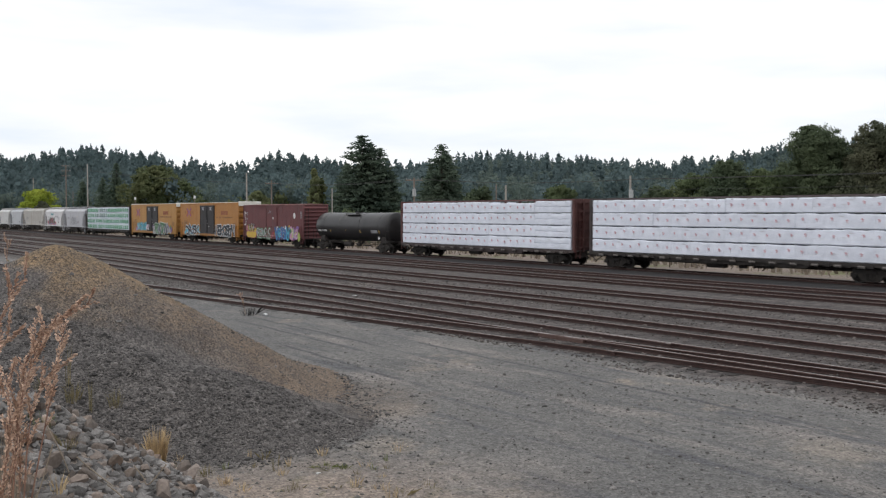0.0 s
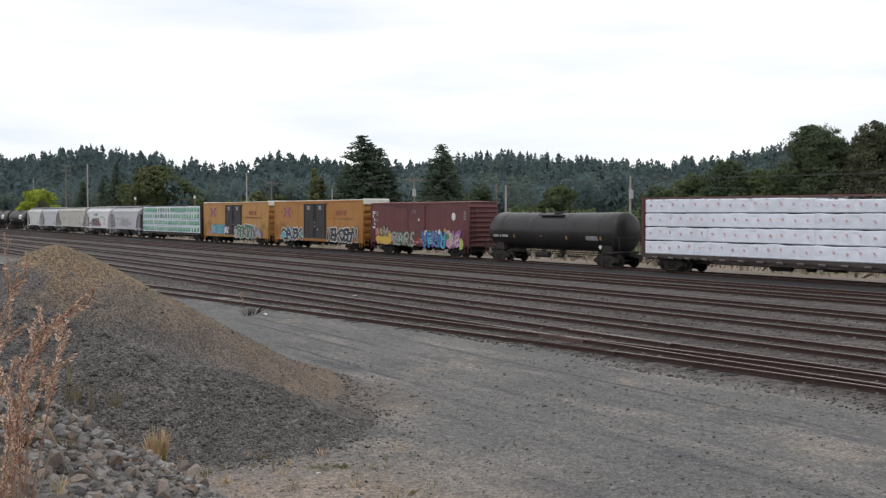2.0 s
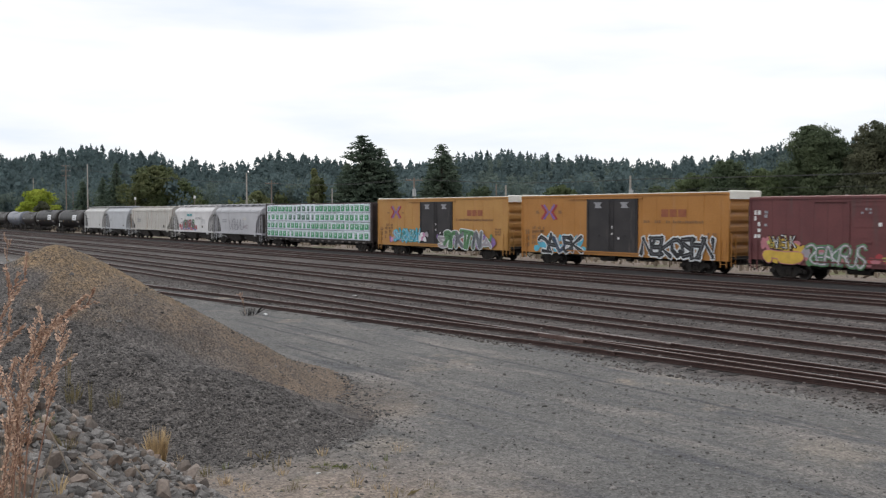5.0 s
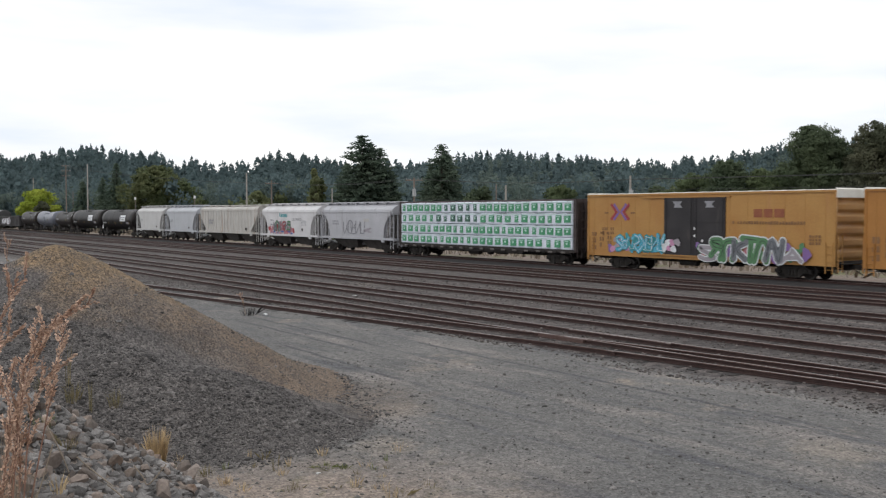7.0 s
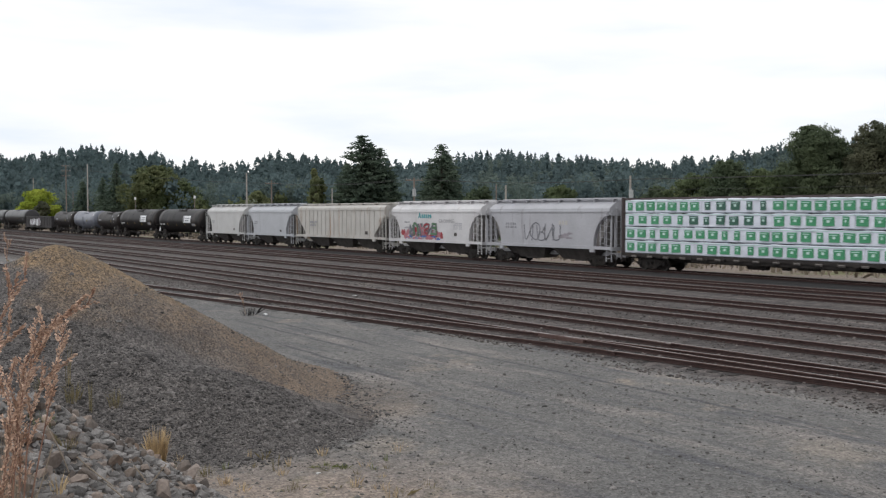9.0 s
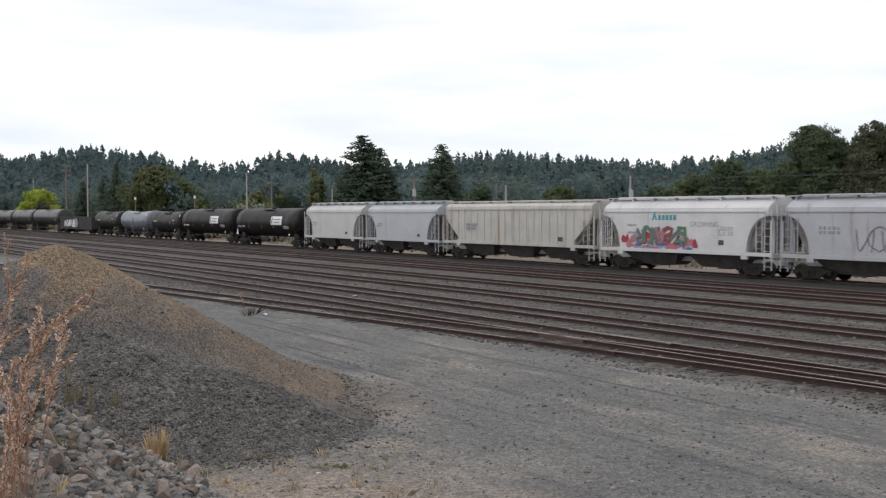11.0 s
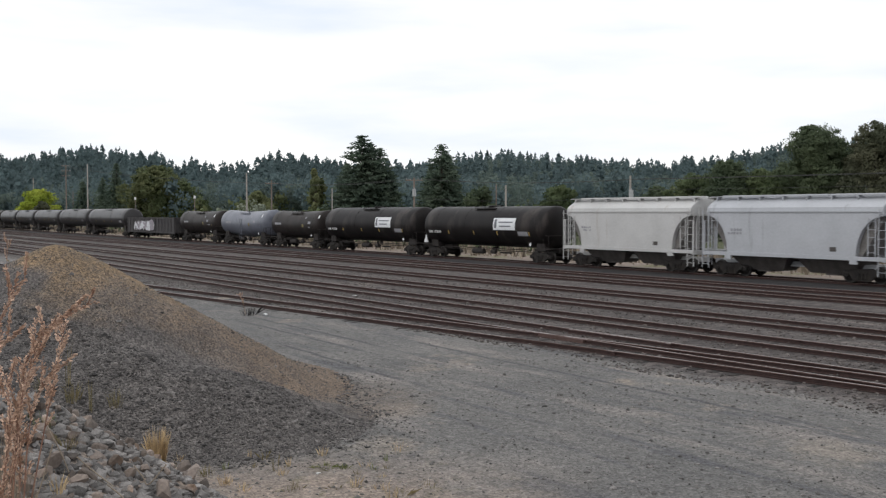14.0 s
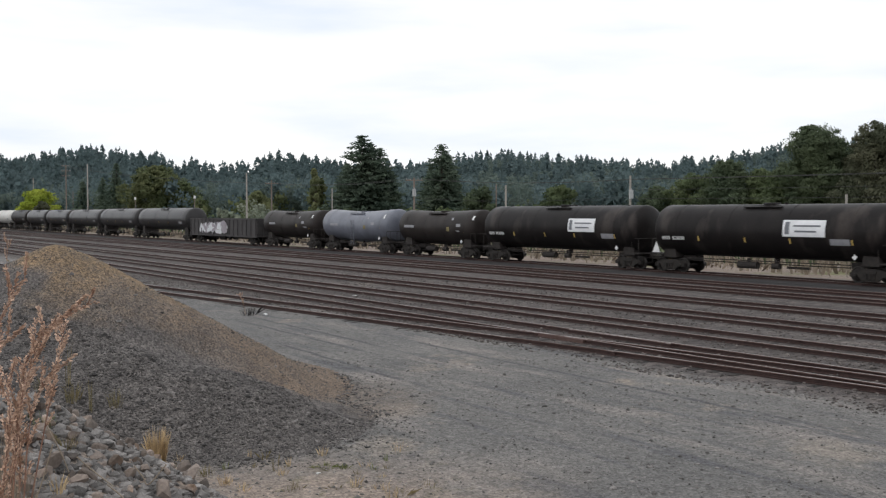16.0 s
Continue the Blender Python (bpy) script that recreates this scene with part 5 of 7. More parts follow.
# ---------------------------------------------------------------- gondola
def gondola(front, rear, label):
    root, half = car("gondola", label, "freight car", front, rear, 2.2)
    y, z0, z1 = 1.5, 1.05, 3.1
    bm = bmesh.new()
    for s in (-1, 1):
        box(bm, -half, half, s * y - 0.04, s * y + 0.04, z0, z1)
        box(bm, -half, half, s * y - 0.1, s * y + 0.1, z1 - 0.14, z1 + 0.02)
        box(bm, -half, half, s * y - 0.08, s * y + 0.08, z0 - 0.15, z0 + 0.05)
        for i in range(17):
            x = -half + 0.3 + i * (2 * half - 0.6) / 16
            box(bm, x - 0.07, x + 0.07, s * y + s * 0.06 - 0.06, s * y + s * 0.06 + 0.06, z0, z1 - 0.1)
    for e in (-1, 1):
        box(bm, e * half - 0.05, e * half + 0.05, -y, y, z0, z1)
        for i in range(4):
            box(bm, e * half - 0.1, e * half + 0.1, -y, y, z0 + 0.3 + i * 0.5, z0 + 0.4 + i * 0.5)
    box(bm, -half, half, -y, y, z0 - 0.08, z0 + 0.02)
    part("body", bm, M["gondola"], root)
    bm = bmesh.new()
    box(bm, -half, half, -0.3, 0.3, 0.62, z0 - 0.05)
    part("centre_sill", bm, M["under"], root)
    brake_gear(root, half, 0.62)
    return root, half, y, z0, z1


# ---------------------------------------------------------------- the train, from its head
centerbeam(-27.7, -51.2, "centerbeam flatcar loaded with white wrapped lumber, dark steel", "red", "dark_bulkhead", 1)
centerbeam(-52.9, -75.9, "centerbeam flatcar with white wrapped lumber and rusty red bulkheads", "red", "bulkhead", 2)

R, Zt = 1.4, 2.46
tk, hf = tank_car(-78.0, -93.2, "black tank car with a dented weathered tank", M["grey_tank"], R, Zt, 3, 1.6, 0.35, 0.05)
tank_marks(tk, hf, R, Zt, 3)

bx, hf, by, bz = boxcar(-95.2, -110.8, "oxide red boxcar with ribbed sides and graffiti", M["red_car"], M["red_roof"], 4.72, M["red_car"], (-1.5, 1.35), "red", 4)
for sd in (-1,):
    yy = sd * (by + 0.03)
    spray_cloud(bx, -6.9, -3.9, 0.95, 2.4, yy, ("gold", "gold", "gold", "lime", "rose"), 11)
    sprayed_letters(bx, -6.5, -4.6, 1.7, 2.55, yy - 0.02, "ratenk", ("gold", "pale"), "black", 12, 0.05, 0.06, False)
    sprayed_letters(bx, -6.8, -4.0, 0.9, 1.7, yy - 0.02, "uo", ("gold", "gold"), "rose", 21, 0.4, 0.05, True)
    spray_cloud(bx, -4.0, 0.0, 0.85, 2.1, yy - 0.02, ("ash", "ghost", "green", "ash", "rose"), 13)
    sprayed_letters(bx, -3.9, -0.2, 0.85, 2.15, yy - 0.03, "seakrus", ("ghost", "ash"), "green", 14, 0.13, 0.07, True, "pale")
    spray_cloud(bx, 0.9, 4.9, 0.9, 2.45, yy - 0.07, ("sky", "blue", "pale", "green", "ghost"), 15)
    sprayed_letters(bx, 1.0, 4.6, 0.8, 2.3, yy - 0.085, "auskenr", ("blue", "blue", "sky", "purple"), "navy", 16, 0.2, 0.05, True, "sky")
    spray_cloud(bx, 4.4, 7.0, 0.85, 2.45, yy - 0.05, ("pink", "pink", "lime", "purple", "gold"), 17)
    sprayed_letters(bx, 4.7, 6.6, 0.85, 2.3, yy - 0.065, "etks", ("pink", "lime", "purple"), "pink", 18, 0.2, 0.04, True, "pale")
    spray_cloud(bx, -0.1, 1.2, 0.85, 1.7, yy - 0.05, ("rose", "red", "lime"), 19)
bm = bmesh.new()
blob(bm, 5.65, 3.5, 0.27, 0.33, -by - 0.034, 0, random.Random(5), 24, 0.02)
part("round_emblem", bm, M["white"], bx, "white oval emblem")
bars(bx, -hf + 0.3, -hf + 0.8, 2.3, 4.0, -by - 0.03, M["white"], 2, 5, 5)
bars(bx, -hf + 1.0, -hf + 1.35, 3.0, 4.0, -by - 0.03, M["grey_mark"], 1, 4, 15)
bars(bx, hf - 0.7, hf - 0.35, 3.2, 4.0, -by - 0.03, M["grey_mark"], 2, 4, 6)
bars(bx, -0.6, 0.1, 3.75, 4.1, -by - 0.13, M["grey_mark"], 3, 2, 7)
decal(bx, 0.4, 0.6, 3.1, 3.3, -by - 0.12, M["white"])

for front, rear, sd, tags in ((-112.4, -131.9, 1, "a"), (-133.7, -153.1, 2, "b")):
    bx, hf, by, bz = boxcar(front, rear, "yellow-orange high boxcar with dark doors and graffiti", M["orange"] if sd == 1 else M["orange_light"], M["white_roof"], 5.08,
                            M["door_dark"], (-2.6, 2.3), "orange", 5 + sd)
    yy = -by - 0.02
    # faded arrow emblem and block logo as plain shapes
    ex = -hf + 3.1
    for k, (col, dx) in enumerate((("purple", 0.09), ("red", 0.36))):
        bm = bmesh.new()
        for side in (-1, 1):
            stroke(bm, [(ex + side * (dx + 0.5), 4.42), (ex + side * dx, 3.88), (ex + side * (dx + 0.5), 3.34)], 0.2, yy - 0.004 * k - 0.002 * (side + 1), 0)
        part("arrow_emblem", bm, M["g_" + col], bx, "purple and red arrow emblem")
    for side in (-1, 1):
        bars(bx, ex + side * 1.25 - 0.25, ex + side * 1.25 + 0.25, 3.75, 4.0, yy, M["dim_mark"], 1, 2, sd)
    for a, b in ((4.35, 4.95), (5.05, 5.65), (5.78, 6.45)):
        bm = bmesh.new()
        box(bm, a, b, yy - 0.004, yy + 0.01, 3.56, 4.05)
        part("block_emblem", bm, M["emblem_red"], bx, "dark red block emblem")
    bars(bx, 2.8, 7.9, 3.12, 3.36, yy, M["dim_mark"], 26, 1, sd)
    bars(bx, -hf + 1.2, -hf + 2.6, 2.3, 2.85, yy, M["dim_mark"], 7, 2, sd + 3)
    bars(bx, hf - 1.6, hf - 0.8, 2.0, 2.6, yy, M["dim_mark"], 4, 3, sd + 6)
    for dx in (-1.45, 1.1):
        bm = bmesh.new()
        prism(bm, [(dx - 0.42, 4.55), (dx + 0.42, 4.55), (dx + 0.2, 4.35), (dx + 0.42, 4.15), (dx - 0.3, 4.15), (dx - 0.2, 4.35)], -by - 0.11, -by - 0.095)
        part("door_emblem", bm, M["grey_mark"], bx)
    for dx, dz in ((-0.1, 2.75), (-0.1, 2.3), (0.5, 2.0)):
        decal(bx, dx, dx + 0.14, dz, dz + 0.16, -by - 0.1, M["white"])
    if tags == "a":
        spray_cloud(bx, -8.2, -2.9, 1.0, 2.3, yy - 0.005, ("sky", "sky", "ghost"), 30)
        sprayed_letters(bx, -7.8, -3.0, 0.78, 2.4, yy - 0.02, "jausk", ("black", "black", "navy"), "pale", 31, 0.3, 0.1, False, "ash")
        sprayed_letters(bx, 2.6, 8.9, 0.78, 2.5, yy - 0.08, "nekosan", ("black", "black"), "pale", 37, 0.32, 0.11, False, "ash")
    else:
        spray_cloud(bx, -7.6, -5.9, 1.2, 2.3, yy - 0.02, ("pink", "ghost", "purple"), 40)
        spray_cloud(bx, -7.0, -2.4, 1.2, 2.3, yy - 0.02, ("sky", "teal", "sky"), 42)
        sprayed_letters(bx, -7.0, -2.4, 1.15, 2.45, yy - 0.04, "sauskenr", ("sky", "sky", "teal"), "teal", 41, 0.2, 0.05, False, "pale")
        spray_cloud(bx, -2.5, -1.4, 1.3, 2.4, yy - 0.12, ("pink", "ghost", "pale"), 43)
        spray_cloud(bx, 0.2, 8.2, 0.9, 2.1, yy - 0.09, ("rose", "purple", "green", "green"), 44)
        sprayed_letters(bx, 0.3, 1.7, 0.85, 1.95, yy - 0.105, "s", ("ghost",), "pale", 45, 0.25, 0.06)
        sprayed_letters(bx, 1.1, 6.6, 0.8, 2.5, yy - 0.11, "ruktun", ("green", "green", "ash"), "pale", 47, 0.38, 0.08, True, "black")
        sprayed_letters(bx, 6.1, 8.0, 0.8, 1.9, yy - 0.11, "a", ("ghost",), "pale", 48, 0.22, 0.07, False)
    # faded stencils near the end
    for k in range(3):
        bars(bx, -hf + 0.4 + 0.75 * k, -hf + 0.9 + 0.75 * k, 1.2 + 0.2 * k, 2.6, yy, M["dim_mark"], 2, 3, sd + 20 + k)

centerbeam(-154.5, -177.9, "centerbeam flatcar with lumber wrapped in green printed white plastic", "green", "dark_bulkhead", 3)

hp, hf, hy = hopper(-178.7, -192.9, "pale grey covered hopper with a thin black tag", M["hopper_grey"], 2, 8)
sprayed_letters(hp, -2.5, 2.0, 1.7, 3.05, -hy - 0.01, "nornu", ("ghost",), "ash", 81, 0.02, 0.03, True, label="thin dark outline tag", jump=0.04)
spray_cloud(hp, 1.8, 2.9, 1.8, 2.4, -hy - 0.006, ("ghost", "ghost"), 82)
bars(hp, -4.6, -3.2, 2.6, 3.1, -hy - 0.006, M["grey_mark"], 5, 2, 8)
bars(hp, 1.6, 2.6, 2.9, 3.3, -hy - 0.006, M["hopper_tan"], 3, 1, 9)
hp, hf, hy = hopper(-193.4, -207.6, "off-white covered hopper with red and purple graffiti", M["hopper_white"], 2, 9)
spray_cloud(hp, -4.9, 1.4, 1.45, 2.6, -hy - 0.002, ("red", "rose", "rose", "ghost", "red"), 92)
spray_cloud(hp, -4.2, 1.0, 1.42, 1.85, -hy - 0.016, ("blue", "blue", "rose", "ghost"), 93)
sprayed_letters(hp, -3.7, 0.7, 1.75, 3.0, -hy - 0.03, "rukasne", ("ash", "green", "ash", "rose", "red"), "ash", 94, 0.16, 0.05, False, label="red, blue and dark graffiti lettering")
bm = bmesh.new()                                                            # maker's emblem as plain shapes
prism(bm, [(-2.3, 3.35), (-2.05, 3.95), (-1.85, 3.35), (-1.98, 3.35), (-2.06, 3.6), (-2.16, 3.35)], -hy - 0.01, -hy)
for k in range(5):
    box(bm, -1.75 + 0.32 * k, -1.52 + 0.32 * k, -hy - 0.01, -hy, 3.35, 3.68)
part("emblem", bm, M["g_teal"], hp, "dark teal emblem")
written(hp, "GROWING", 0.9, 2.95, -hy - 0.008, 0.46, M["grey_mark"])
bars(hp, -4.5, -3.6, 2.9, 3.1, -hy - 0.006, M["grey_mark"], 5, 1, 11)
bars(hp, -4.5, -3.7, 2.4, 2.6, -hy - 0.006, M["grey_mark"], 4, 1, 12)
bars(hp, 3.1, 4.3, 2.4, 3.0, -hy - 0.006, M["hopper_grey"], 6, 4, 16)
decal(hp, 3.15, 3.55, 1.85, 2.15, -hy - 0.004, M["hopper_dark"])
hp, hf, hy = hopper(-208.1, -226.6, "beige rib-sided covered hopper streaked with rust", M["hopper_tan"], 3, 10, 17, 4.75, 4.45, 1.55)
bars(hp, -5.9, -4.2, 2.4, 3.0, -hy - 0.055, M["grey_mark"], 5, 2, 12)
decal(hp, 5.4, 5.9, 1.75, 2.05, -hy - 0.05, M["hopper_dark"])
hp, hf, hy = hopper(-227.2, -239.5, "pale blue-grey covered hopper with a white roof", M["hopper_blue"], 2, 11)
bars(hp, -4.2, -3.1, 2.5, 2.9, -hy - 0.006, M["grey_mark"], 5, 2, 13)
decal(hp, 2.7, 3.1, 1.7, 1.95, -hy - 0.004, M["hopper_dark"])
hp, hf, hy = hopper(-240.1, -252.3, "cream white covered hopper with light stains", M["hopper_cream"], 2, 12)
bars(hp, -4.2, -3.2, 2.5, 2.9, -hy - 0.006, M["grey_mark"], 5, 2, 14)
decal(hp, 2.6, 3.0, 1.7, 1.95, -hy - 0.004, M["hopper_dark"])

for front, rear, paint, rad, zt, lab, sg, sag in (
        (-253.2, -269.9, "black_tank", 1.62, 2.72, "long black tank car with a white sign panel", 1.9, 0.0),
        (-271.0, -288.2, "black_tank", 1.62, 2.72, "long black tank car with a white sign panel", 1.8, 0.0),
        (-289.2, -301.3, "brown_tank", 1.45, 2.64, "short dusty brown tank car, dented in the middle", None, 0.16),
        (-302.3, -315.9, "silver_tank", 1.5, 2.7, "dull silver tank car sagging in the middle", None, 0.28),
        (-316.9, -330.4, "brown_tank", 1.46, 2.66, "dusty brown-black dented tank car", None, 0.16)):
    tk, hf = tank_car(front - 0.9, rear - 0.9, lab, M[paint], rad, zt, int(-front), 1.3 if sg else 1.6, 0.12 if sg else 0.2, sag)
    tank_marks(tk, hf, rad, zt, int(-front), sg, sg is not None)
    if sg is None:                                       # placards, stencils and chalk on the short tanks
        tank_side(tk, rad, zt - sag * 0.5, -12, 2, 2.0, 2.4, M["brown_weed"], "placard_plate", "yellow plate")
        tank_side(tk, rad, zt - sag * 0.3, 24, 34, 2.6, 2.85, M["grey_mark"], "stencil")
        tank_side(tk, rad, zt - sag * 0.3, 2, 12, 3.4, 4.0, M["grey_mark"], "stencil")
        tank_side(tk, rad, zt - sag * 0.1, 24, 40, 5.5, 5.75, M["white"], "stencil")
        tank_side(tk, rad, zt - sag * 0.2, -4, 5, -4.6, -3.0, M["grey_mark"], "lettering")
gd, hf, gy, gz0, gz1 = gondola(-332.4, -353.5, "black gondola with pale grey graffiti")
spray_cloud(gd, -6.6, 2.0, 1.2, 2.7, -gy - 0.13, ("ghost", "ash", "pale"), 180)
sprayed_letters(gd, -6.8, 2.2, 1.15, 2.8, -gy - 0.15, "nurkes", ("pale", "ghost"), "ghost", 181, 0.5, 0.08, False)
for front, rear, paint, rad, zt, lab in (
        (-353.8, -374.8, "grey_tank", 1.55, 2.95, "long grey-black tank car with a dusty top"),
        (-375.5, -394.7, "grey_tank", 1.55, 2.95, "long grey-black tank car with a pale sheen"),
        (-395.4, -414.9, "grey_tank", 1.5, 2.9, "grey-black tank car with dusty sides"),
        (-415.6, -432.0, "grey_tank", 1.5, 2.9, "dusty dark grey tank car"),
        (-432.6, -448.6, "grey_tank", 1.5, 2.9, "dusty dark grey tank car"),
        (-449.2, -464.2, "black_tank", 1.5, 2.9, "plain weathered black tank car"),
        (-464.9, -480.5, "white_tank", 1.5, 2.9, "dirty white painted tank car")):
    tk, hf = tank_car(front - 0.9, rear - 0.9, lab, M[paint], rad, zt, int(-front), 1.7, 0.2)
    tank_marks(tk, hf, rad, zt, int(-front), None, False)


# ---------------------------------------------------------------- gravel pile
def spot(lat, dep, z=0.0):
    p = FWD * dep + RGT * lat
    return Vector((p.x, p.y, z))


def pile_z(lat, dep):
    """Height of the heaped gravel: a tall heap, its shoulder to one side, and a lower apron in front."""
    def heap(cl, cd, top, slope, round_):
        d = math.hypot(lat - cl, dep - cd)
        return top + round_ * slope - slope * math.hypot(d, round_)
    hs = [heap(-8.6, 22.0, 3.3, 0.58, 0.35), heap(-12.4, 22.6, 3.0, 0.55, 0.8), heap(-10.5, 22.1, 2.85, 0.56, 0.6),
          heap(-6.2, 18.7, 1.45, 0.56, 0.7), heap(-4.7, 18.6, 1.12, 0.52, 0.8), heap(-8.3, 18.4, 1.5, 0.52, 0.8)]
    z = max(hs)
    k = 12.0
    z = math.log(sum(math.exp(k * (h - z)) for h in hs)) / k * 0.6 + z
    p = spot(lat, dep)
    z = 0.16 * math.log(1 + math.exp(min(60.0, z / 0.16))) - 0.03
    z += 0.1 * smooth(0.0, 0.5, z) * noise.noise((p.x * 0.5, p.y * 0.5, 2)) + smooth(0.0, 0.4, z) * (0.05 * noise.noise((p.x * 1.4, p.y * 1.4, 5)) + 0.03 * noise.noise((p.x * 4, p.y * 4, 8)))
    return z


def heap_material():
    """Dark crushed stone, with brown earth lying along the ridge and down its flank."""
    m = bpy.data.materials.new("heaped_gravel")
    m.use_nodes = True
    n, l = m.node_tree.nodes, m.node_tree.links
    b = n["Principled BSDF"]
    b.inputs["Roughness"].default_value = 0.95
    pos = n.new("ShaderNodeNewGeometry").outputs["Position"]

    def nz(scale, detail=5, rough=0.6):
        x = n.new("ShaderNodeTexNoise")
        x.inputs["Scale"].default_value, x.inputs["Detail"].default_value, x.inputs["Roughness"].default_value = scale, detail, rough
        l.new(pos, x.inputs["Vector"])
        return x.outputs["Fac"]

    def rng(v, a, z, lo=0.0, hi=1.0):
        r = n.new("ShaderNodeMapRange")
        for k, x in (("From Min", a), ("From Max", z), ("To Min", lo), ("To Max", hi)):
            r.inputs[k].default_value = x
        l.new(v, r.inputs["Value"])
        return r.outputs[0]

    def math_(op, a, z):
        x = n.new("ShaderNodeMath")
        x.operation = op
        for i, v in enumerate((a, z)):
            if isinstance(v, (int, float)):
                x.inputs[i].default_value = v
            else:
                l.new(v, x.inputs[i])
        return x.outputs[0]

    def mix(f, a, z, kind="MIX"):
        x = n.new("ShaderNodeMix")
        x.data_type, x.blend_type = "RGBA", kind
        for sock, v in ((x.inputs["Factor"], f), (x.inputs["A"], a), (x.inputs["B"], z)):
            if isinstance(v, (int, float)):
                sock.default_value = v
            elif isinstance(v, tuple):
                sock.default_value = (*v, 1)
            else:
                l.new(v, sock)
        return x.outputs["Result"]

    def along(axis, shift):
        d = n.new("ShaderNodeVectorMath")
        d.operation = "DOT_PRODUCT"
        l.new(pos, d.inputs[0])
        d.inputs[1].default_value = axis
        return math_("ADD", d.outputs["Value"], shift)

    lat, dep = along(tuple(RGT), 0.0), along(tuple(FWD), 0.0)
    stone = mix(rng(nz(0.9), 0.35, 0.65), (0.074, 0.067, 0.064), (0.12, 0.108, 0.102))
    high = n.new("ShaderNodeSeparateXYZ")
    l.new(pos, high.inputs[0])
    crest = rng(math_("ADD", high.outputs["Z"], rng(nz(1.1), 0.2, 0.8, -0.5, 0.5)), 1.6, 2.9)
    soil = mix(crest, (0.15, 0.11, 0.08), (0.25, 0.165, 0.085))
    soil = mix(1.0, soil, rng(nz(1.6), 0.35, 0.65, 0.8, 1.2), "MULTIPLY")
    wob = rng(nz(0.7), 0.2, 0.8, -2.2, 2.2)
    fine_wob = rng(nz(14.0), 0.2, 0.8, -0.7, 0.7)
    # earth lies behind a line that runs from the ridge down the flank toward the yard
    edge = math_("ADD", math_("ADD", math_("ADD", dep, math_("MULTIPLY", lat, 0.12)), wob), fine_wob)
    mask = rng(edge, 18.7, 21.6)
    side = rng(math_("ADD", math_("ADD", lat, math_("MULTIPLY", dep, 0.8)), math_("MULTIPLY", wob, 0.6)), 7.4, 8.3)
    mask = math_("MULTIPLY", mask, side)
    mask = math_("MULTIPLY", mask, rng(math_("ADD", lat, math_("MULTIPLY", wob, 0.35)), -9.6, -8.7))
    mask = math_("MULTIPLY", mask, rng(nz(3.0, 6, 0.7), 0.25, 0.55, 0.65, 1.0))
    col = mix(mask, stone, soil)
    vor = n.new("ShaderNodeTexVoronoi")
    vor.inputs["Scale"].default_value = 36.0
    l.new(pos, vor.inputs["Vector"])
    vs = n.new("ShaderNodeSeparateColor")
    l.new(vor.outputs["Color"], vs.inputs[0])
    col = mix(1.0, col, rng(vs.outputs[0], 0, 1, 0.3, 1.8), "MULTIPLY")
    col = mix(1.0, col, rng(nz(24.0, 3), 0.3, 0.7, 0.75, 1.25), "MULTIPLY")
    l.new(col, b.inputs["Base Color"])
    bp = n.new("ShaderNodeBump")
    bp.inputs["Strength"].default_value = 0.7
    bp.inputs["Distance"].default_value = 0.04
    l.new(math_("ADD", vor.outputs["Distance"], nz(16.0, 4, 0.7)), bp.inputs["Height"])
    l.new(bp.outputs[0], b.inputs["Normal"])
    return m


M["heap"] = heap_material()


def gravel_pile():
    bm = bmesh.new()
    step = 0.14
    lats = [-19 + step * i for i in range(int(18.5 / step))]
    deps = [13.6 + step * i for i in range(int(15.5 / step))]
    grid = {}
    for i, la in enumerate(lats):
        for j, de in enumerate(deps):
            z = pile_z(la, de)
            if z > -0.012:
                p = spot(la, de)
                grid[i, j] = bm.verts.new((p.x, p.y, z))
    for (i, j), v in grid.items():
        q = [grid.get(k) for k in ((i, j), (i + 1, j), (i + 1, j + 1), (i, j + 1))]
        if all(q):
            bm.faces.new(q)
    bmesh.ops.recalc_face_normals(bm, faces=bm.faces[:])
    if sum(f.normal.z for f in bm.faces) < 0:
        bmesh.ops.reverse_faces(bm, faces=bm.faces[:])
    me = mesh_of("gravel_pile", bm, M["heap"])
    me.shade_smooth()
    return tagged(new("gravel_pile", me), "tall pile of dark crushed stone topped with brown earth", "gravel pile")


gravel_pile()


def stone_shape(rng, k=14):
    """A small broken stone: a squashed, faceted lump as vertex offsets and faces."""
    bm = bmesh.new()
    bmesh.ops.create_icosphere(bm, subdivisions=1, radius=1.0)
    for v in bm.verts:
        v.co *= rng.uniform(0.7, 1.2)
        v.co.z *= 0.7
    V = np.array([v.co[:] for v in bm.verts])
    F = np.array([[v.index for v in f.verts] for f in bm.faces])
    bm.free()
    return V, F


def scatter(name, label, places, sizes, material, seed, category="stones"):
    """Many loose stones in one mesh."""
    rng = random.Random(seed)
    shapes = [stone_shape(rng) for _ in range(6)]
    VV, FF, base = [], [], 0
    for p, s in zip(places, sizes):
        V, F = rng.choice(shapes)
        a = rng.uniform(0, 6.28)
        c, d = math.cos(a), math.sin(a)
        W = V * s * np.array([rng.uniform(0.8, 1.3), 1.0, rng.uniform(0.9, 1.4)])
        W = np.stack([W[:, 0] * c - W[:, 1] * d, W[:, 0] * d + W[:, 1] * c, W[:, 2]], 1) + np.array(p)
        VV.append(W)
        FF.append(F + base)
        base += len(V)
    me = bpy.data.meshes.new(name)
    me.from_pydata(np.concatenate(VV).tolist(), [], np.concatenate(FF).tolist())
    me.materials.append(material)
    return tagged(new(name, me), label, category, kind="stuff")


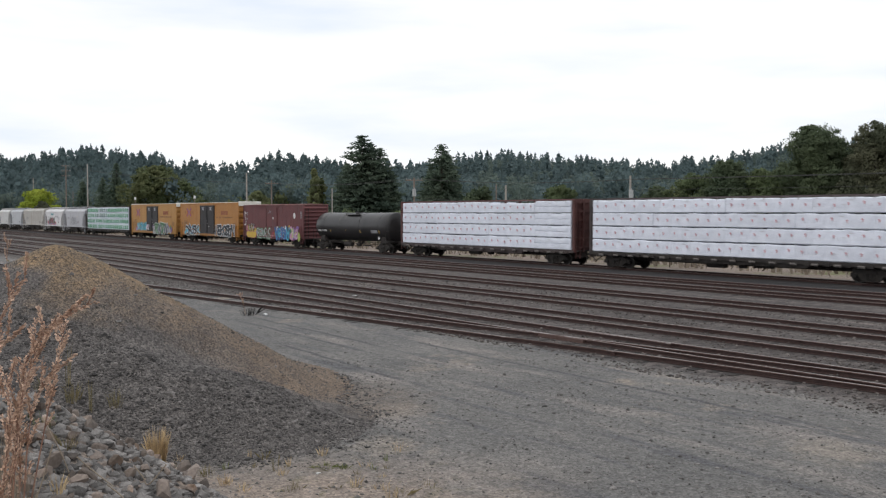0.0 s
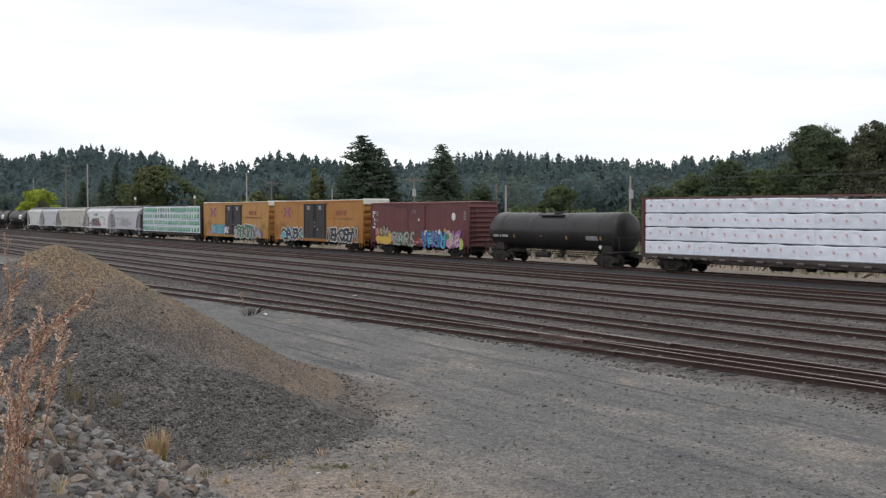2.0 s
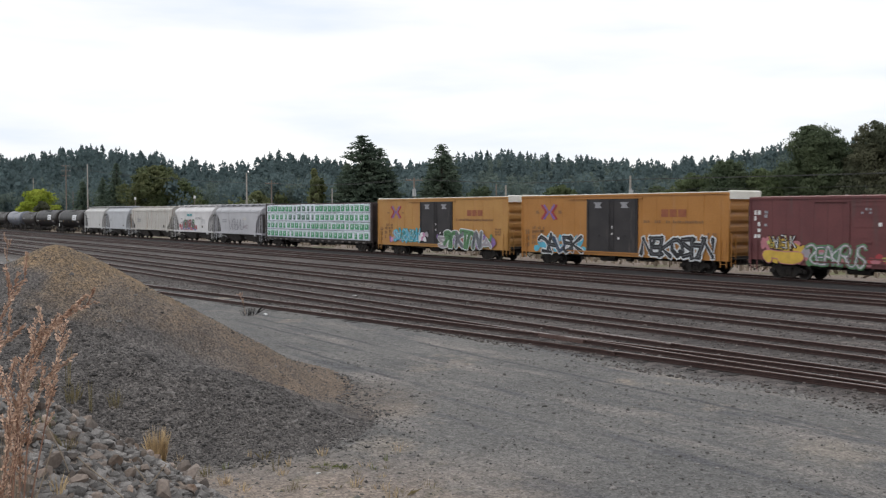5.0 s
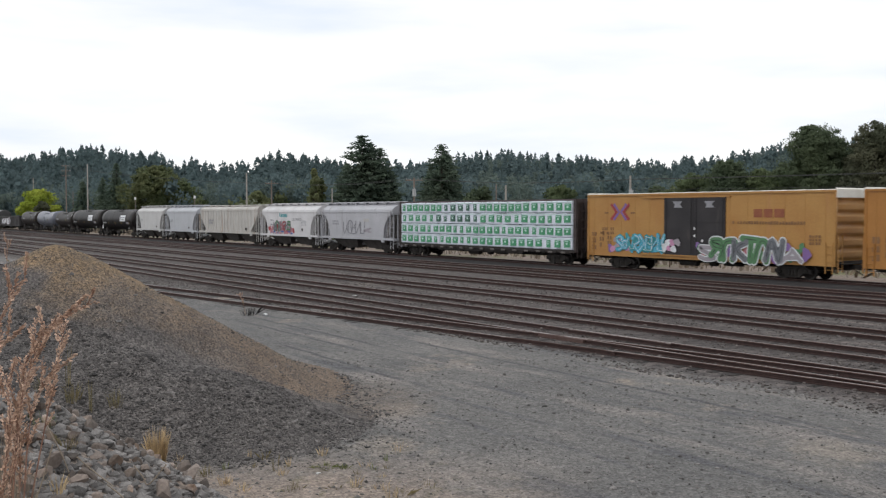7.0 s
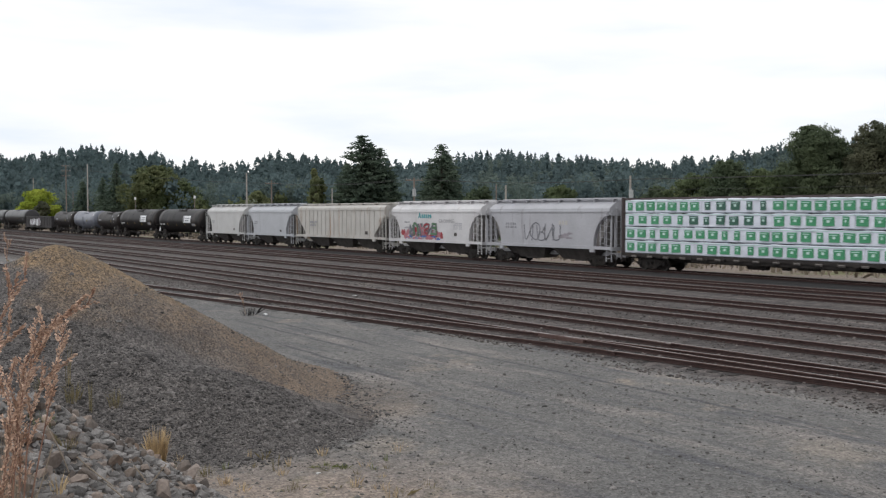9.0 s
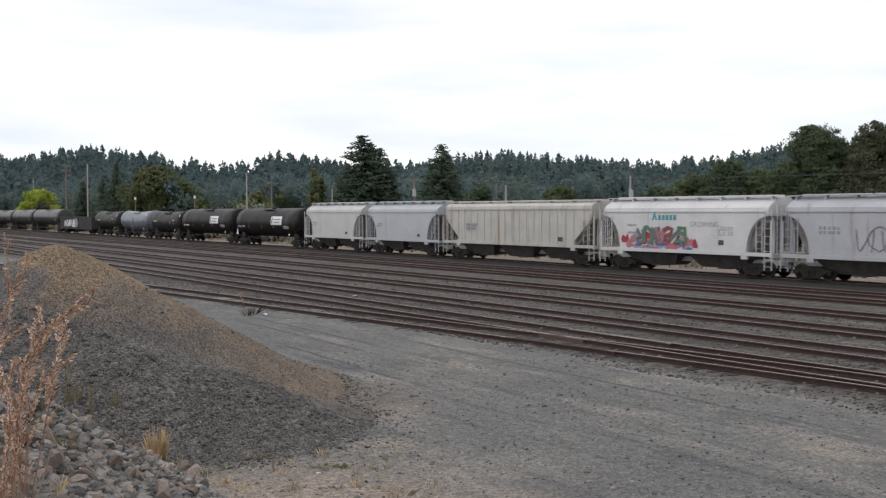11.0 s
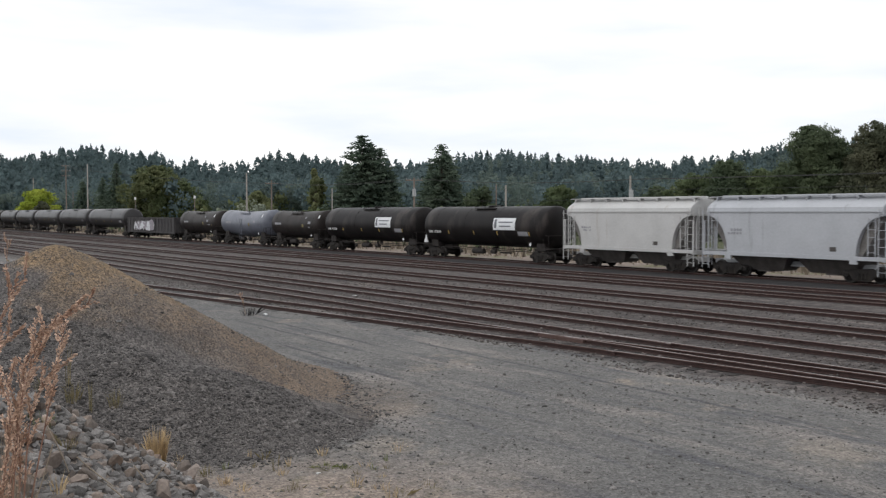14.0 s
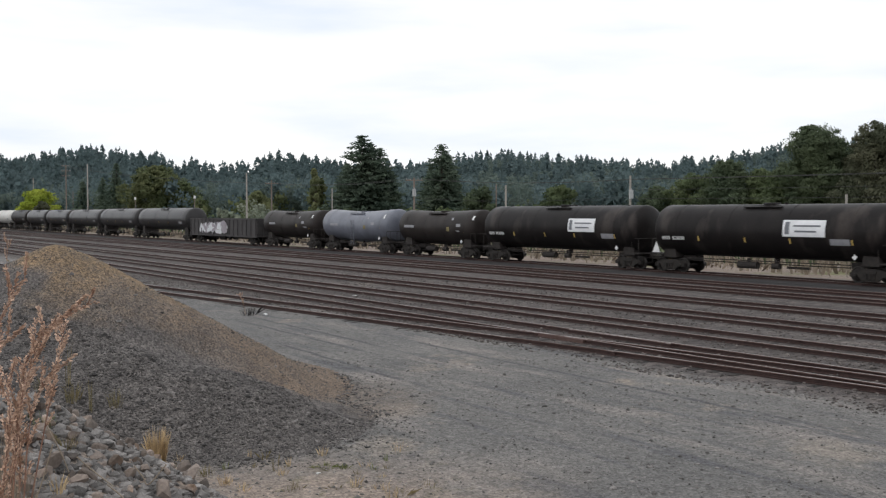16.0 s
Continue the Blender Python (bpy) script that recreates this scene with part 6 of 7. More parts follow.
def loose_stones():
    rng = random.Random(4)
    P, S = [], []
    while len(P) < 36000:
        la, de = rng.uniform(-12.5, -1.5), rng.uniform(15.5, 25)
        z = pile_z(la, de)
        if z > 0.0 and rng.random() < (0.05 if de > 19.4 + 0.12 * (-6 - la) and la > -9.5 else 1.0):
            p = spot(la, de, max(z, 0.0))
            P.append(tuple(p))
            S.append(min(0.09, (0.0145 if de < 19.6 else 0.0135) * math.exp(abs(rng.gauss(0, 0.45)))))
    edge = 0
    while edge < 1300:
        la, de = rng.uniform(-7.5, 0.5), rng.uniform(15.2, 24.5)
        z = pile_z(la, de)
        if -0.0295 < z < 0.01 and rng.random() < (z + 0.03) / 0.03:
            p = spot(la, de)
            P.append((p.x, p.y, max(z, ground_z(p.x, p.y))))
            S.append(min(0.06, 0.014 * math.exp(abs(rng.gauss(0, 0.5)))))
            edge += 1
    scatter("pile_stones", "loose dark crushed stones on the pile", P, S, M["pile_pebble"], 5)
    P, S = [], []
    while len(P) < 6500:
        de = rng.uniform(12.8, 27) if rng.random() < 0.75 else rng.uniform(20, 36)
        px = rng.uniform(150, 1700)
        p = spot((px - 784) / 1750 * de, de)
        if p.y > 19 or noise.noise((p.x * 0.25, p.y * 0.6, 9)) < rng.uniform(-0.6, 0.25):
            continue
        p.z = ground_z(p.x, p.y) + 0.002
        P.append(tuple(p))
        S.append(min(0.06, 0.0105 * math.exp(abs(rng.gauss(0, 0.6)))))
    Q, T = [], []
    while len(Q) < 15000:                                # ballast between the nearer tracks
        x, y = rng.uniform(-62, -4), 18.3 + 18 * rng.random() ** 1.4
        dep = x * FWD.x + y * FWD.y
        side = (x * RGT.x + y * RGT.y) / dep
        if abs(side) > 0.5 or noise.noise((x * 0.3, y * 0.8, 4)) < rng.uniform(-0.7, 0.4):
            continue
        Q.append((x, y, ground_z(x, y) + 0.004))
        T.append(min(0.08, 0.021 * math.exp(abs(rng.gauss(0, 0.5)))))
    scatter("ballast_stones", "loose grey and brown ballast stones between the tracks", Q, T, M["ballast_stone"], 7)
    scatter("yard_stones", "scattered small grey stones on the gravel", P, S, M["pebble"], 6)


loose_stones()


# ---------------------------------------------------------------- riprap on the bank
def rock_meshes():
    out = []
    rng = random.Random(21)
    for i in range(10):
        bm = bmesh.new()
        bmesh.ops.create_icosphere(bm, subdivisions=2, radius=1.0)
        cuts = [(Vector((rng.gauss(0, 1), rng.gauss(0, 1), rng.gauss(0, 1))).normalized(), rng.uniform(0.34, 0.72)) for _ in range(9)]
        for v in bm.verts:
            for nrm, d in cuts:
                over = v.co.dot(nrm) - d
                if over > 0:
                    v.co -= nrm * over
            v.co *= 1 + 0.05 * noise.noise(v.co * 2.5 + Vector((i, 0, 0)))
        me = mesh_of("rock", bm, M["rock"])
        me.shade_smooth()
        me.set_sharp_from_angle(angle=radians(9))
        out.append(me)
    return out


def riprap():
    rng = random.Random(8)
    shapes = rock_meshes()
    root = thing("riprap_bank", "heap of angular grey riprap rocks on the bank", "riprap")
    done = []
    tries = 0
    while len(done) < 300 and tries < 60000:
        tries += 1
        dep = rng.uniform(7.4, 13.0)
        lat = rng.uniform(-0.50, -0.245) * dep
        p = spot(lat, dep)
        z = ground_z(p.x, p.y)
        if z < 0.5 or lat > -2.15:
            continue
        s = min(0.19, 0.052 * math.exp(abs(rng.gauss(0, 0.6))))
        if any((p.x - q[0]) ** 2 + (p.y - q[1]) ** 2 < (0.62 * (s + q[2])) ** 2 for q in done):
            continue
        done.append((p.x, p.y, s))
        m = Matrix.LocRotScale((p.x, p.y, z + s * 0.22), Euler((rng.uniform(-1.0, 1.0), rng.uniform(-1.0, 1.0), rng.uniform(0, 6.28))),
                               (s * rng.uniform(1.1, 1.7), s * rng.uniform(0.8, 1.2), s * rng.uniform(0.6, 0.95)))
        put("rock", rng.choice(shapes), root, m=m)
    P, S = [], []
    for _ in range(5000):
        dep = rng.uniform(7.4, 13.5)
        lat = rng.uniform(-0.50, -0.22) * dep
        p = spot(lat, dep)
        z = ground_z(p.x, p.y)
        if z > 0.3:
            P.append((p.x, p.y, z))
            S.append(rng.uniform(0.02, 0.08))
    scatter("bank_stones", "small broken stones between the rocks", P, S, M["pebble"], 9)


riprap()


# ---------------------------------------------------------------- weeds
def dry_dock(lat0, dep, height, lean, seed, name="dry_weed", foot_z=None, label="tall dry reddish weed stalk with seed heads", side=0.0, dense=1.0):
    """A dead stalk that arches over, with upright side spikes thick with seeds."""
    rng = random.Random(seed)
    nr = np.random.default_rng(seed)
    foot = spot(lat0, dep)
    z0 = (ground_z(foot.x, foot.y) if foot_z is None else foot_z) - 0.03
    root = thing(name, label, "dry weed", (0, 0, 0), "dry weeds")
    bm = bmesh.new()

    def at(t):
        p = spot(lat0 + lean * (0.25 * t + 0.75 * t ** 4) + 0.015 * math.sin(5 * t + seed), dep + side * t * t)
        return Vector((p.x, p.y, z0 + height * (t - 0.42 * abs(lean) * t ** 6)))

    k = 14
    pts = [at(i / k) for i in range(k + 1)]
    hose(bm, pts, [0.0075 * (1 - 0.7 * i / k) for i in range(k + 1)])
    C = []
    twigs = bmesh.new()

    def seeds(a, b, amount, spread):
        for _ in range(int(amount)):
            u = rng.random()
            q = a.lerp(b, u) + Vector((rng.gauss(0, spread), rng.gauss(0, spread), rng.gauss(0, spread)))
            C.append(tuple(q))

    for i in range(int(k * 0.55), k):
        seeds(pts[i], pts[i + 1], 22 * dense, 0.011)
    for j in range(int(9 * dense)):
        t = rng.uniform(0.45, 0.92)
        a = at(t)
        ang = rng.uniform(0, 6.28)
        ln = rng.uniform(0.08, 0.26)
        b = a + Vector((math.cos(ang) * ln * 0.4, math.sin(ang) * ln * 0.4, ln * 0.92))
        mid = a.lerp(b, 0.5) + Vector((math.cos(ang), math.sin(ang), 0)) * ln * 0.12
        hose(twigs, [a, mid, b], [0.004, 0.003, 0.0015], 5)
        seeds(a.lerp(mid, 0.4), mid, 110 * ln, 0.008)
        seeds(mid, b, 200 * ln, 0.009)
    part("stem", bm, M["weed_stem"], root)
    tagged(part("twig", twigs, M["weed_stem"], root), kind="stuff")
    U, V = rand_axes(nr, len(C), nr.uniform(0.005, 0.0105, len(C)))
    tagged(put("seed_head", quads("seed_head", C, U, V, M["weed_seed"]), root), kind="stuff")
    bm = bmesh.new()
    for j in range(5):                                   # shrivelled leaves
        t = rng.uniform(0.05, 0.55)
        a = at(t)
        d = Vector((rng.uniform(-1, 1), rng.uniform(-1, 1), rng.uniform(-0.3, 0.4))) * 0.14
        s = Vector((-d.y, d.x, 0.03)).normalized() * 0.014
        e = a + d + Vector((0, 0, -0.05))
        m1 = a + d * 0.5 + Vector((0, 0, 0.02))
        vs = [bm.verts.new(q) for q in (a, m1 + s, e, m1 - s)]
        bm.faces.new(vs)
    tagged(part("withered_leaf", bm, M["brown_weed"], root), kind="stuff")
    return root


def aloft(px, py, dep):
    """A point at a bearing and a dip below the horizon (both in 1/1750 of the depth), at a depth."""
    p = place(px, dep)
    return Vector((p.x, p.y, EYE.z - (py - 377) / 1750 * dep))


def seed_stalk(dep, line, bare, seed, thick=1.0, spikes=9, label="tall dry reddish weed stalk with hanging seed pods"):
    """A leaning dead stalk: bare below, then short spikes closely set with pods."""
    rng = random.Random(seed)
    nr = np.random.default_rng(seed)
    pts = bend([aloft(px, py, dep + 0.06 * k) for k, (px, py) in enumerate(line)])
    foot = Vector((pts[0].x, pts[0].y, ground_z(pts[0].x, pts[0].y) - 0.03))
    if foot.z < pts[0].z - 0.05:
        pts = [foot, foot.lerp(pts[0], 0.5)] + pts
    root = thing("dry_weed", label, "dry weed", (0, 0, 0), "dry weeds")
    bm = bmesh.new()
    k = len(pts) - 1
    hose(bm, pts, [thick * 0.006 * (1 - 0.7 * i / k) for i in range(k + 1)])
    part("stem", bm, M["weed_stem"], root)
    twigs = bmesh.new()
    C, U = [], []

    def pods(a, b, amount, spread):
        run = (b - a).normalized()
        for _ in range(max(1, int(amount))):
            off = Vector((rng.gauss(0, spread), rng.gauss(0, spread), rng.gauss(0, spread * 0.7)))
            C.append(tuple(a.lerp(b, rng.random()) + off))
            U.append(tuple((run * 0.8 + off * 12 + Vector((0, 0, -0.5))).normalized()))

    first = int(k * bare)
    for i in range(first, k):
        u = (i - first) / max(1, k - first)
        pods(pts[i], pts[i + 1], 600 * (pts[i + 1] - pts[i]).length * (0.5 + 0.5 * math.sin(math.pi * min(1, u + 0.25))), 0.0085 * thick)
    for _ in range(spikes):
        i = rng.randrange(max(1, first - 4), k)
        a = pts[i]
        run = (pts[i + 1] - pts[i]).normalized()
        ang = rng.uniform(0, 6.28)
        d = (run * 0.75 + Vector((math.cos(ang) * 0.5, math.sin(ang) * 0.5, rng.uniform(0.1, 0.6)))).normalized()
        ln = rng.uniform(0.06, 0.19)
        b = a + d * ln + Vector((0, 0, 0.02))
        hose(twigs, [a, a.lerp(b, 0.5) + Vector((0, 0, -0.008)), b], [0.0035, 0.0026, 0.0012], 5)
        pods(a.lerp(b, 0.2), b, 330 * ln, 0.006)
    tagged(part("twig", twigs, M["weed_stem"], root), kind="stuff")
    U = np.array(U)
    W = np.cross(U, nr.normal(size=U.shape))
    W /= np.linalg.norm(W, axis=1)[:, None]
    size = nr.uniform(0.005, 0.0098, (len(U), 1))
    tagged(put("seed_head", quads("seed_head", C, U * size, W * size * 0.55, M["weed_seed"]), root), kind="stuff")
    return root


seed_stalk(5.5, [(6, 900), (22, 780), (32, 700), (42, 645), (72, 598), (112, 562), (166, 535)], 0.24, 1, 1.15, 18)
seed_stalk(5.7, [(46, 900), (60, 830), (72, 770), (84, 711), (95, 660), (106, 605), (116, 566)], 0.5, 2, 1.0, 10)
seed_stalk(5.4, [(14, 900), (22, 800), (32, 720), (46, 665), (66, 622), (84, 590)], 0.2, 3, 1.1, 18)
seed_stalk(5.6, [(26, 900), (30, 800), (22, 745), (8, 710), (-10, 690)], 0.2, 4, 1.0, 16)
seed_stalk(6.0, [(-40, 760), (-22, 640), (-2, 570), (12, 540), (24, 512), (44, 494)], 0.35, 5, 0.9, 7)
seed_stalk(5.9, [(-50, 860), (-30, 700), (-6, 622), (12, 602), (30, 590)], 0.4, 6, 1.0, 10)
seed_stalk(5.5, [(34, 900), (44, 780), (56, 720), (74, 680), (98, 655)], 0.45, 7, 0.9, 9)
seed_stalk(5.3, [(-6, 900), (4, 820), (12, 760), (10, 700), (2, 660)], 0.2, 8, 1.1, 16)
for dep, line in ((8.6, [(130, 812), (160, 838), (196, 866)]), (8.3, [(232, 828), (248, 848), (258, 862), (290, 826)]), (7.6, [(88, 790), (70, 850), (52, 900)]),
                  (8.8, [(70, 742), (100, 800), (116, 840)]), (7.9, [(184, 862), (206, 880), (222, 896)])):
    bm = bmesh.new()
    hose(bm, bend([aloft(px, py, dep) for px, py in line], 4), 0.006, 5)
    tagged(part("dead_twig", bm, M["pale_straw"], None), "bare pale dead twig lying over the rocks", "twig", "dead twigs")


def tuft(lat, dep, height, width, blades, material, seed, label, name="grass_tuft", category="grass tuft", z=None):
    rng = random.Random(seed)
    p = spot(lat, dep)
    z = (ground_z(p.x, p.y) if z is None else z) - 0.02
    bm = bmesh.new()
    for i in range(blades):
        a = rng.uniform(0, 6.28)
        r = width * math.sqrt(rng.random()) * 0.35
        b0 = Vector((p.x + math.cos(a) * r, p.y + math.sin(a) * r, z))
        h = height * rng.uniform(0.55, 1.05)
        out = Vector((math.cos(a), math.sin(a), 0)) * width * rng.uniform(0.05, 0.55)
        s = Vector((math.sin(a + 1), math.cos(a + 1), 0)) * 0.0035
        m1 = b0 + out * 0.35 + Vector((0, 0, h * 0.6))
        tip = b0 + out + Vector((0, 0, h))
        v = [bm.verts.new(q) for q in (b0 - s, b0 + s, m1 + s * 0.8, tip, m1 - s * 0.8)]
        bm.faces.new(v)
    return tagged(part(name, bm, material, None), label, category, "weeds on the yard", "stuff")


tuft(-4.45, 15.3, 0.68, 0.32, 460, M["straw"], 1, "tuft of dry straw-coloured grass on gravel")
tuft(-4.15, 15.0, 0.2, 0.35, 80, M["brown_weed"], 2, "small dull weed on gravel")
for lat, dep, h, w, nb, mt, lab in ((-1.85, 15.4, 0.07, 0.4, 90, "weed_green", "low green weed on gravel"), (-1.55, 15.35, 0.09, 0.2, 60, "weed_green", "low green weed on gravel"),
                                    (-3.7, 16.4, 0.12, 0.2, 40, "weed_green", "low green weed on gravel"), (-2.6, 15.2, 0.35, 0.12, 12, "brown_weed", "thin dry weed on gravel"),
                                    (-2.9, 15.9, 0.2, 0.25, 24, "brown_weed", "thin dry weed on gravel"), (-3.6, 14.9, 0.2, 0.3, 40, "brown_weed", "thin dry weed on gravel"),
                                    (-3.2, 14.4, 0.2, 0.3, 30, "straw", "sparse dry grass on gravel"), (-2.2, 14.1, 0.15, 0.3, 24, "brown_weed", "thin dry weed on gravel"),
                                    (-0.6, 13.9, 0.12, 0.4, 40, "brown_weed", "thin dry weed on gravel"), (-3.9, 14.2, 0.25, 0.25, 30, "straw", "sparse dry grass on gravel")):
    tuft(lat, dep, h, w, nb, M[mt], int(lat * -100), lab)
for lat, dep, h, w, nb, mt in ((-5.95, 16.6, 0.75, 0.14, 14, "brown_weed"), (-6.6, 17.3, 0.8, 0.16, 12, "brown_weed"), (-6.35, 16.9, 0.4, 0.4, 60, "brown_weed"),
                               (-7.0, 17.2, 0.3, 0.4, 24, "brown_weed"), (-5.6, 16.8, 0.35, 0.3, 40, "brown_weed")):
    tuft(lat, dep, h, w, nb, M[mt], int(dep * 100), "thin weed growing on the gravel pile", z=max(0.0, pile_z(lat, dep)))
for lat, dep, h, w, nb, mt in ((-3.6, 9.4, 0.22, 0.2, 30, "brown_weed"), (-3.9, 9.6, 0.2, 0.25, 40, "weed_green"), (-3.3, 8.4, 0.25, 0.2, 24, "straw")):
    tuft(lat, dep, h, w, nb, M[mt], int(dep * 100 + 7), "dry grass between the rocks")
for lat, dep, h, nb in ((-2.5, 5.6, 0.95, 90), (-2.36, 5.45, 0.8, 70), (-2.62, 5.7, 1.1, 80)):
    tuft(lat, dep, h, 0.3, nb, M["pale_straw"], nb, "pale dry grass at the foot of the weeds")
rng = random.Random(71)
for k in range(34):                                      # sparse dry weeds over the loose soil
    la, de = rng.uniform(-4.3, -0.2), rng.uniform(13.5, 16.6)
    kind = rng.choice(("brown_weed", "brown_weed", "straw", "weed_green"))
    tuft(la, de, rng.uniform(0.05, 0.24), rng.uniform(0.1, 0.3), rng.randrange(7, 22), M[kind], 300 + k,
         {"brown_weed": "thin dull weed on gravel", "straw": "sparse dry grass on gravel", "weed_green": "low green weed on gravel"}[kind])
# weeds by the lead track
dry_dock(-7.75, 38.6, 1.0, -0.35, 33, label="reddish dry weed beside the track", dense=0.8)
tuft(-7.6, 38.6, 0.45, 0.9, 130, M["dark_ballast"], 44, "dark scrubby weed beside the track")
dry_dock(-9.0, 20.4, 1.1, -0.03, 35, foot_z=pile_z(-9.0, 20.4), label="thin dry weed growing on the pile", dense=0.5)


def litter(px, dep, size, z, seed):
    rng = random.Random(seed)
    p = place(px, dep, z)
    bm = bmesh.new()
    box(bm, -size, size, -size * 0.7, size * 0.7, 0, size * 0.5)
    for v in bm.verts:
        v.co += Vector((rng.uniform(-1, 1), rng.uniform(-1, 1), rng.uniform(-0.4, 0.4))) * size * 0.35
    ob = tagged(part("litter", bm, M["white"], None), "small white scrap lying on gravel", "litter", "litter on the yard")
    ob.location = (p.x, p.y, z)


litter(207, 19.9, 0.05, pile_z((207 - 784) / 1750 * 19.9, 19.9), 1)
litter(627, 47.0, 0.09, 0.03, 2)
litter(468, 38.6, 0.08, 0.02, 3)
litter(562, 15.0, 0.03, 0.01, 4)


# ---------------------------------------------------------------- trees
def conifer(px, dep, height, radius, seed, material, label, droop=0.35, bare=0.06, fullness=1.0, taper=0.7):
    rng = np.random.default_rng(seed)
    foot = place(px, dep)
    foot.z = ground_z(foot.x, foot.y)
    root = thing("conifer", label, "tree", tuple(foot), "trees behind the tracks")
    bm = bmesh.new()
    tube(bm, (0, 0, -0.3), (0, 0, height * 0.55), height * 0.02, height * 0.011, 9)
    tube(bm, (0, 0, height * 0.55), (0, 0, height * 0.985), height * 0.011, 0.02, 7)
    C, D, S = [], [], []
    z = bare * height
    while z < height * 0.985:
        f = z / height
        env = radius * (1 - f) ** taper * (0.55 + 0.45 * min(1, f / 0.16 + 0.35))
        nb = int(6 + 6 * (1 - f))
        for b in range(nb):
            a = rng.uniform(0, 2 * math.pi)
            ln = max(0.25, env * rng.uniform(0.35, 1.25) * (1 + 0.16 * math.sin(2 * a + seed)))
            lift = rng.uniform(0.0, 0.28) - droop
            k = max(3, int(ln * 3.4 * fullness))
            for j in range(k):
                u = (j + rng.random()) / k
                r = ln * (0.12 + 0.88 * u)
                hh = z + lift * r * (0.4 + 0.6 * u) + 0.28 * ln * u * u * 0.5
                for q in range(2):
                    C.append((math.cos(a) * r + rng.normal(0, 0.13), math.sin(a) * r + rng.normal(0, 0.13), hh + rng.normal(0, 0.10)))
                    D.append((math.cos(a), math.sin(a), lift))
                    S.append(rng.uniform(0.13, 0.27) * (0.7 + 0.5 * (1 - f)))
            if b < 3:
                tube(bm, (0, 0, z), (math.cos(a) * ln * 0.7, math.sin(a) * ln * 0.7, z + lift * ln * 0.5), 0.035 * (1 - f) + 0.012, 0.01, 4, caps=False)
        z += rng.uniform(0.24, 0.46) * (0.6 + 0.5 * (1 - f))
    part("trunk", bm, M["bark"], root)
    C, D, S = np.array(C), np.array(D), np.array(S)[:, None]
    nr = rng.normal(size=C.shape) * 0.5
    U = D + nr * 0.6
    U /= np.linalg.norm(U, axis=1)[:, None]
    W = np.cross(U, rng.normal(size=C.shape))
    W /= np.linalg.norm(W, axis=1)[:, None]
    side = C * np.array([1, 1, 0])
    side /= np.linalg.norm(side, axis=1)[:, None] + 1e-6
    put("crown", quads("crown", C, U * S * 1.35, W * S * 0.5, material, side + np.array([0, 0, 0.55]) + 0.3 * rng.normal(size=C.shape)), root)
    return root


def broadleaf(px, dep, height, width, seed, material, label, lobes=18, leaves=420, size=0.2, base=0.22, name="broadleaf_tree", squash=1.0, category="tree"):
    rng = np.random.default_rng(seed)
    foot = place(px, dep)
    foot.z = ground_z(foot.x, foot.y)
    root = thing(name, label, category, tuple(foot), "trees behind the tracks")
    bm = bmesh.new()
    c0 = height * base
    tube(bm, (0, 0, -0.3), (0, 0, c0 + 0.2 * height), height * 0.028, height * 0.018, 9)
    C, N = [], []
    for i in range(lobes):
        f = (i + 0.5) / lobes
        zz = c0 + (height - c0) * (0.08 + 0.86 * f)
        u = (zz - c0) / (height - c0)
        env = width / 2 * (math.sin(math.pi * min(1, 0.17 + 0.80 * u)) ** 0.75)
        a = i * 2.4 + rng.uniform(-0.5, 0.5)
        r = env * rng.uniform(0.25, 0.72)
        ctr = np.array([math.cos(a) * r, math.sin(a) * r, zz - 0.05 * height])
        rad = width * rng.uniform(0.13, 0.21)
        rad = min(rad, (height - ctr[2]) * 1.05)
        tube(bm, (0, 0, c0 + 0.25 * (zz - c0)), tuple(ctr), height * 0.010, 0.02, 5, caps=False)
        k = int(leaves * 0.62)
        d = rng.normal(size=(k, 3))
        d /= np.linalg.norm(d, axis=1)[:, None]
        bump = 1 + 0.2 * np.sin(d[:, :1] * 5 + i) * np.sin(d[:, 1:2] * 6 + 2 * i) + 0.12 * np.sin(d[:, 2:] * 9 + i)
        C.append(ctr + d * rad * rng.uniform(0.4, 1.05, (k, 1)) ** 0.5 * bump * np.array([1, 1, 0.8 * squash]))
        N.append(d)
        for q in range(9):                                                  # sprays of leaves over each bough
            d0 = rng.normal(size=3) + np.array([0, 0, 0.35])
            d0 /= np.linalg.norm(d0)
            hub = ctr + d0 * rad * rng.uniform(0.7, 1.0) * np.array([1, 1, 0.8 * squash])
            k = int(leaves * 0.06)
            d = rng.normal(size=(k, 3)) + 0.45 * d0
            d /= np.linalg.norm(d, axis=1)[:, None]
            C.append(hub + d * rad * rng.uniform(0.24, 0.4) * rng.uniform(0.2, 1.1, (k, 1)) ** 0.6 * np.array([1, 1, 0.6 * squash]))
            N.append(d * 0.8 + np.array([0, 0, 0.35]))
    C, N = np.concatenate(C), np.concatenate(N)
    keep = C[:, 2] > 0.15 * height * (base > 0.1)
    C, N = C[keep], N[keep]
    U, V = rand_axes(rng, len(C), rng.uniform(0.65, 1.3, len(C)) * size, 0.5, N)
    part("trunk", bm, M["bark"], root)
    put("crown", quads("crown", C, U, V, material, N + np.array([0, 0, 0.25])), root)
    return root


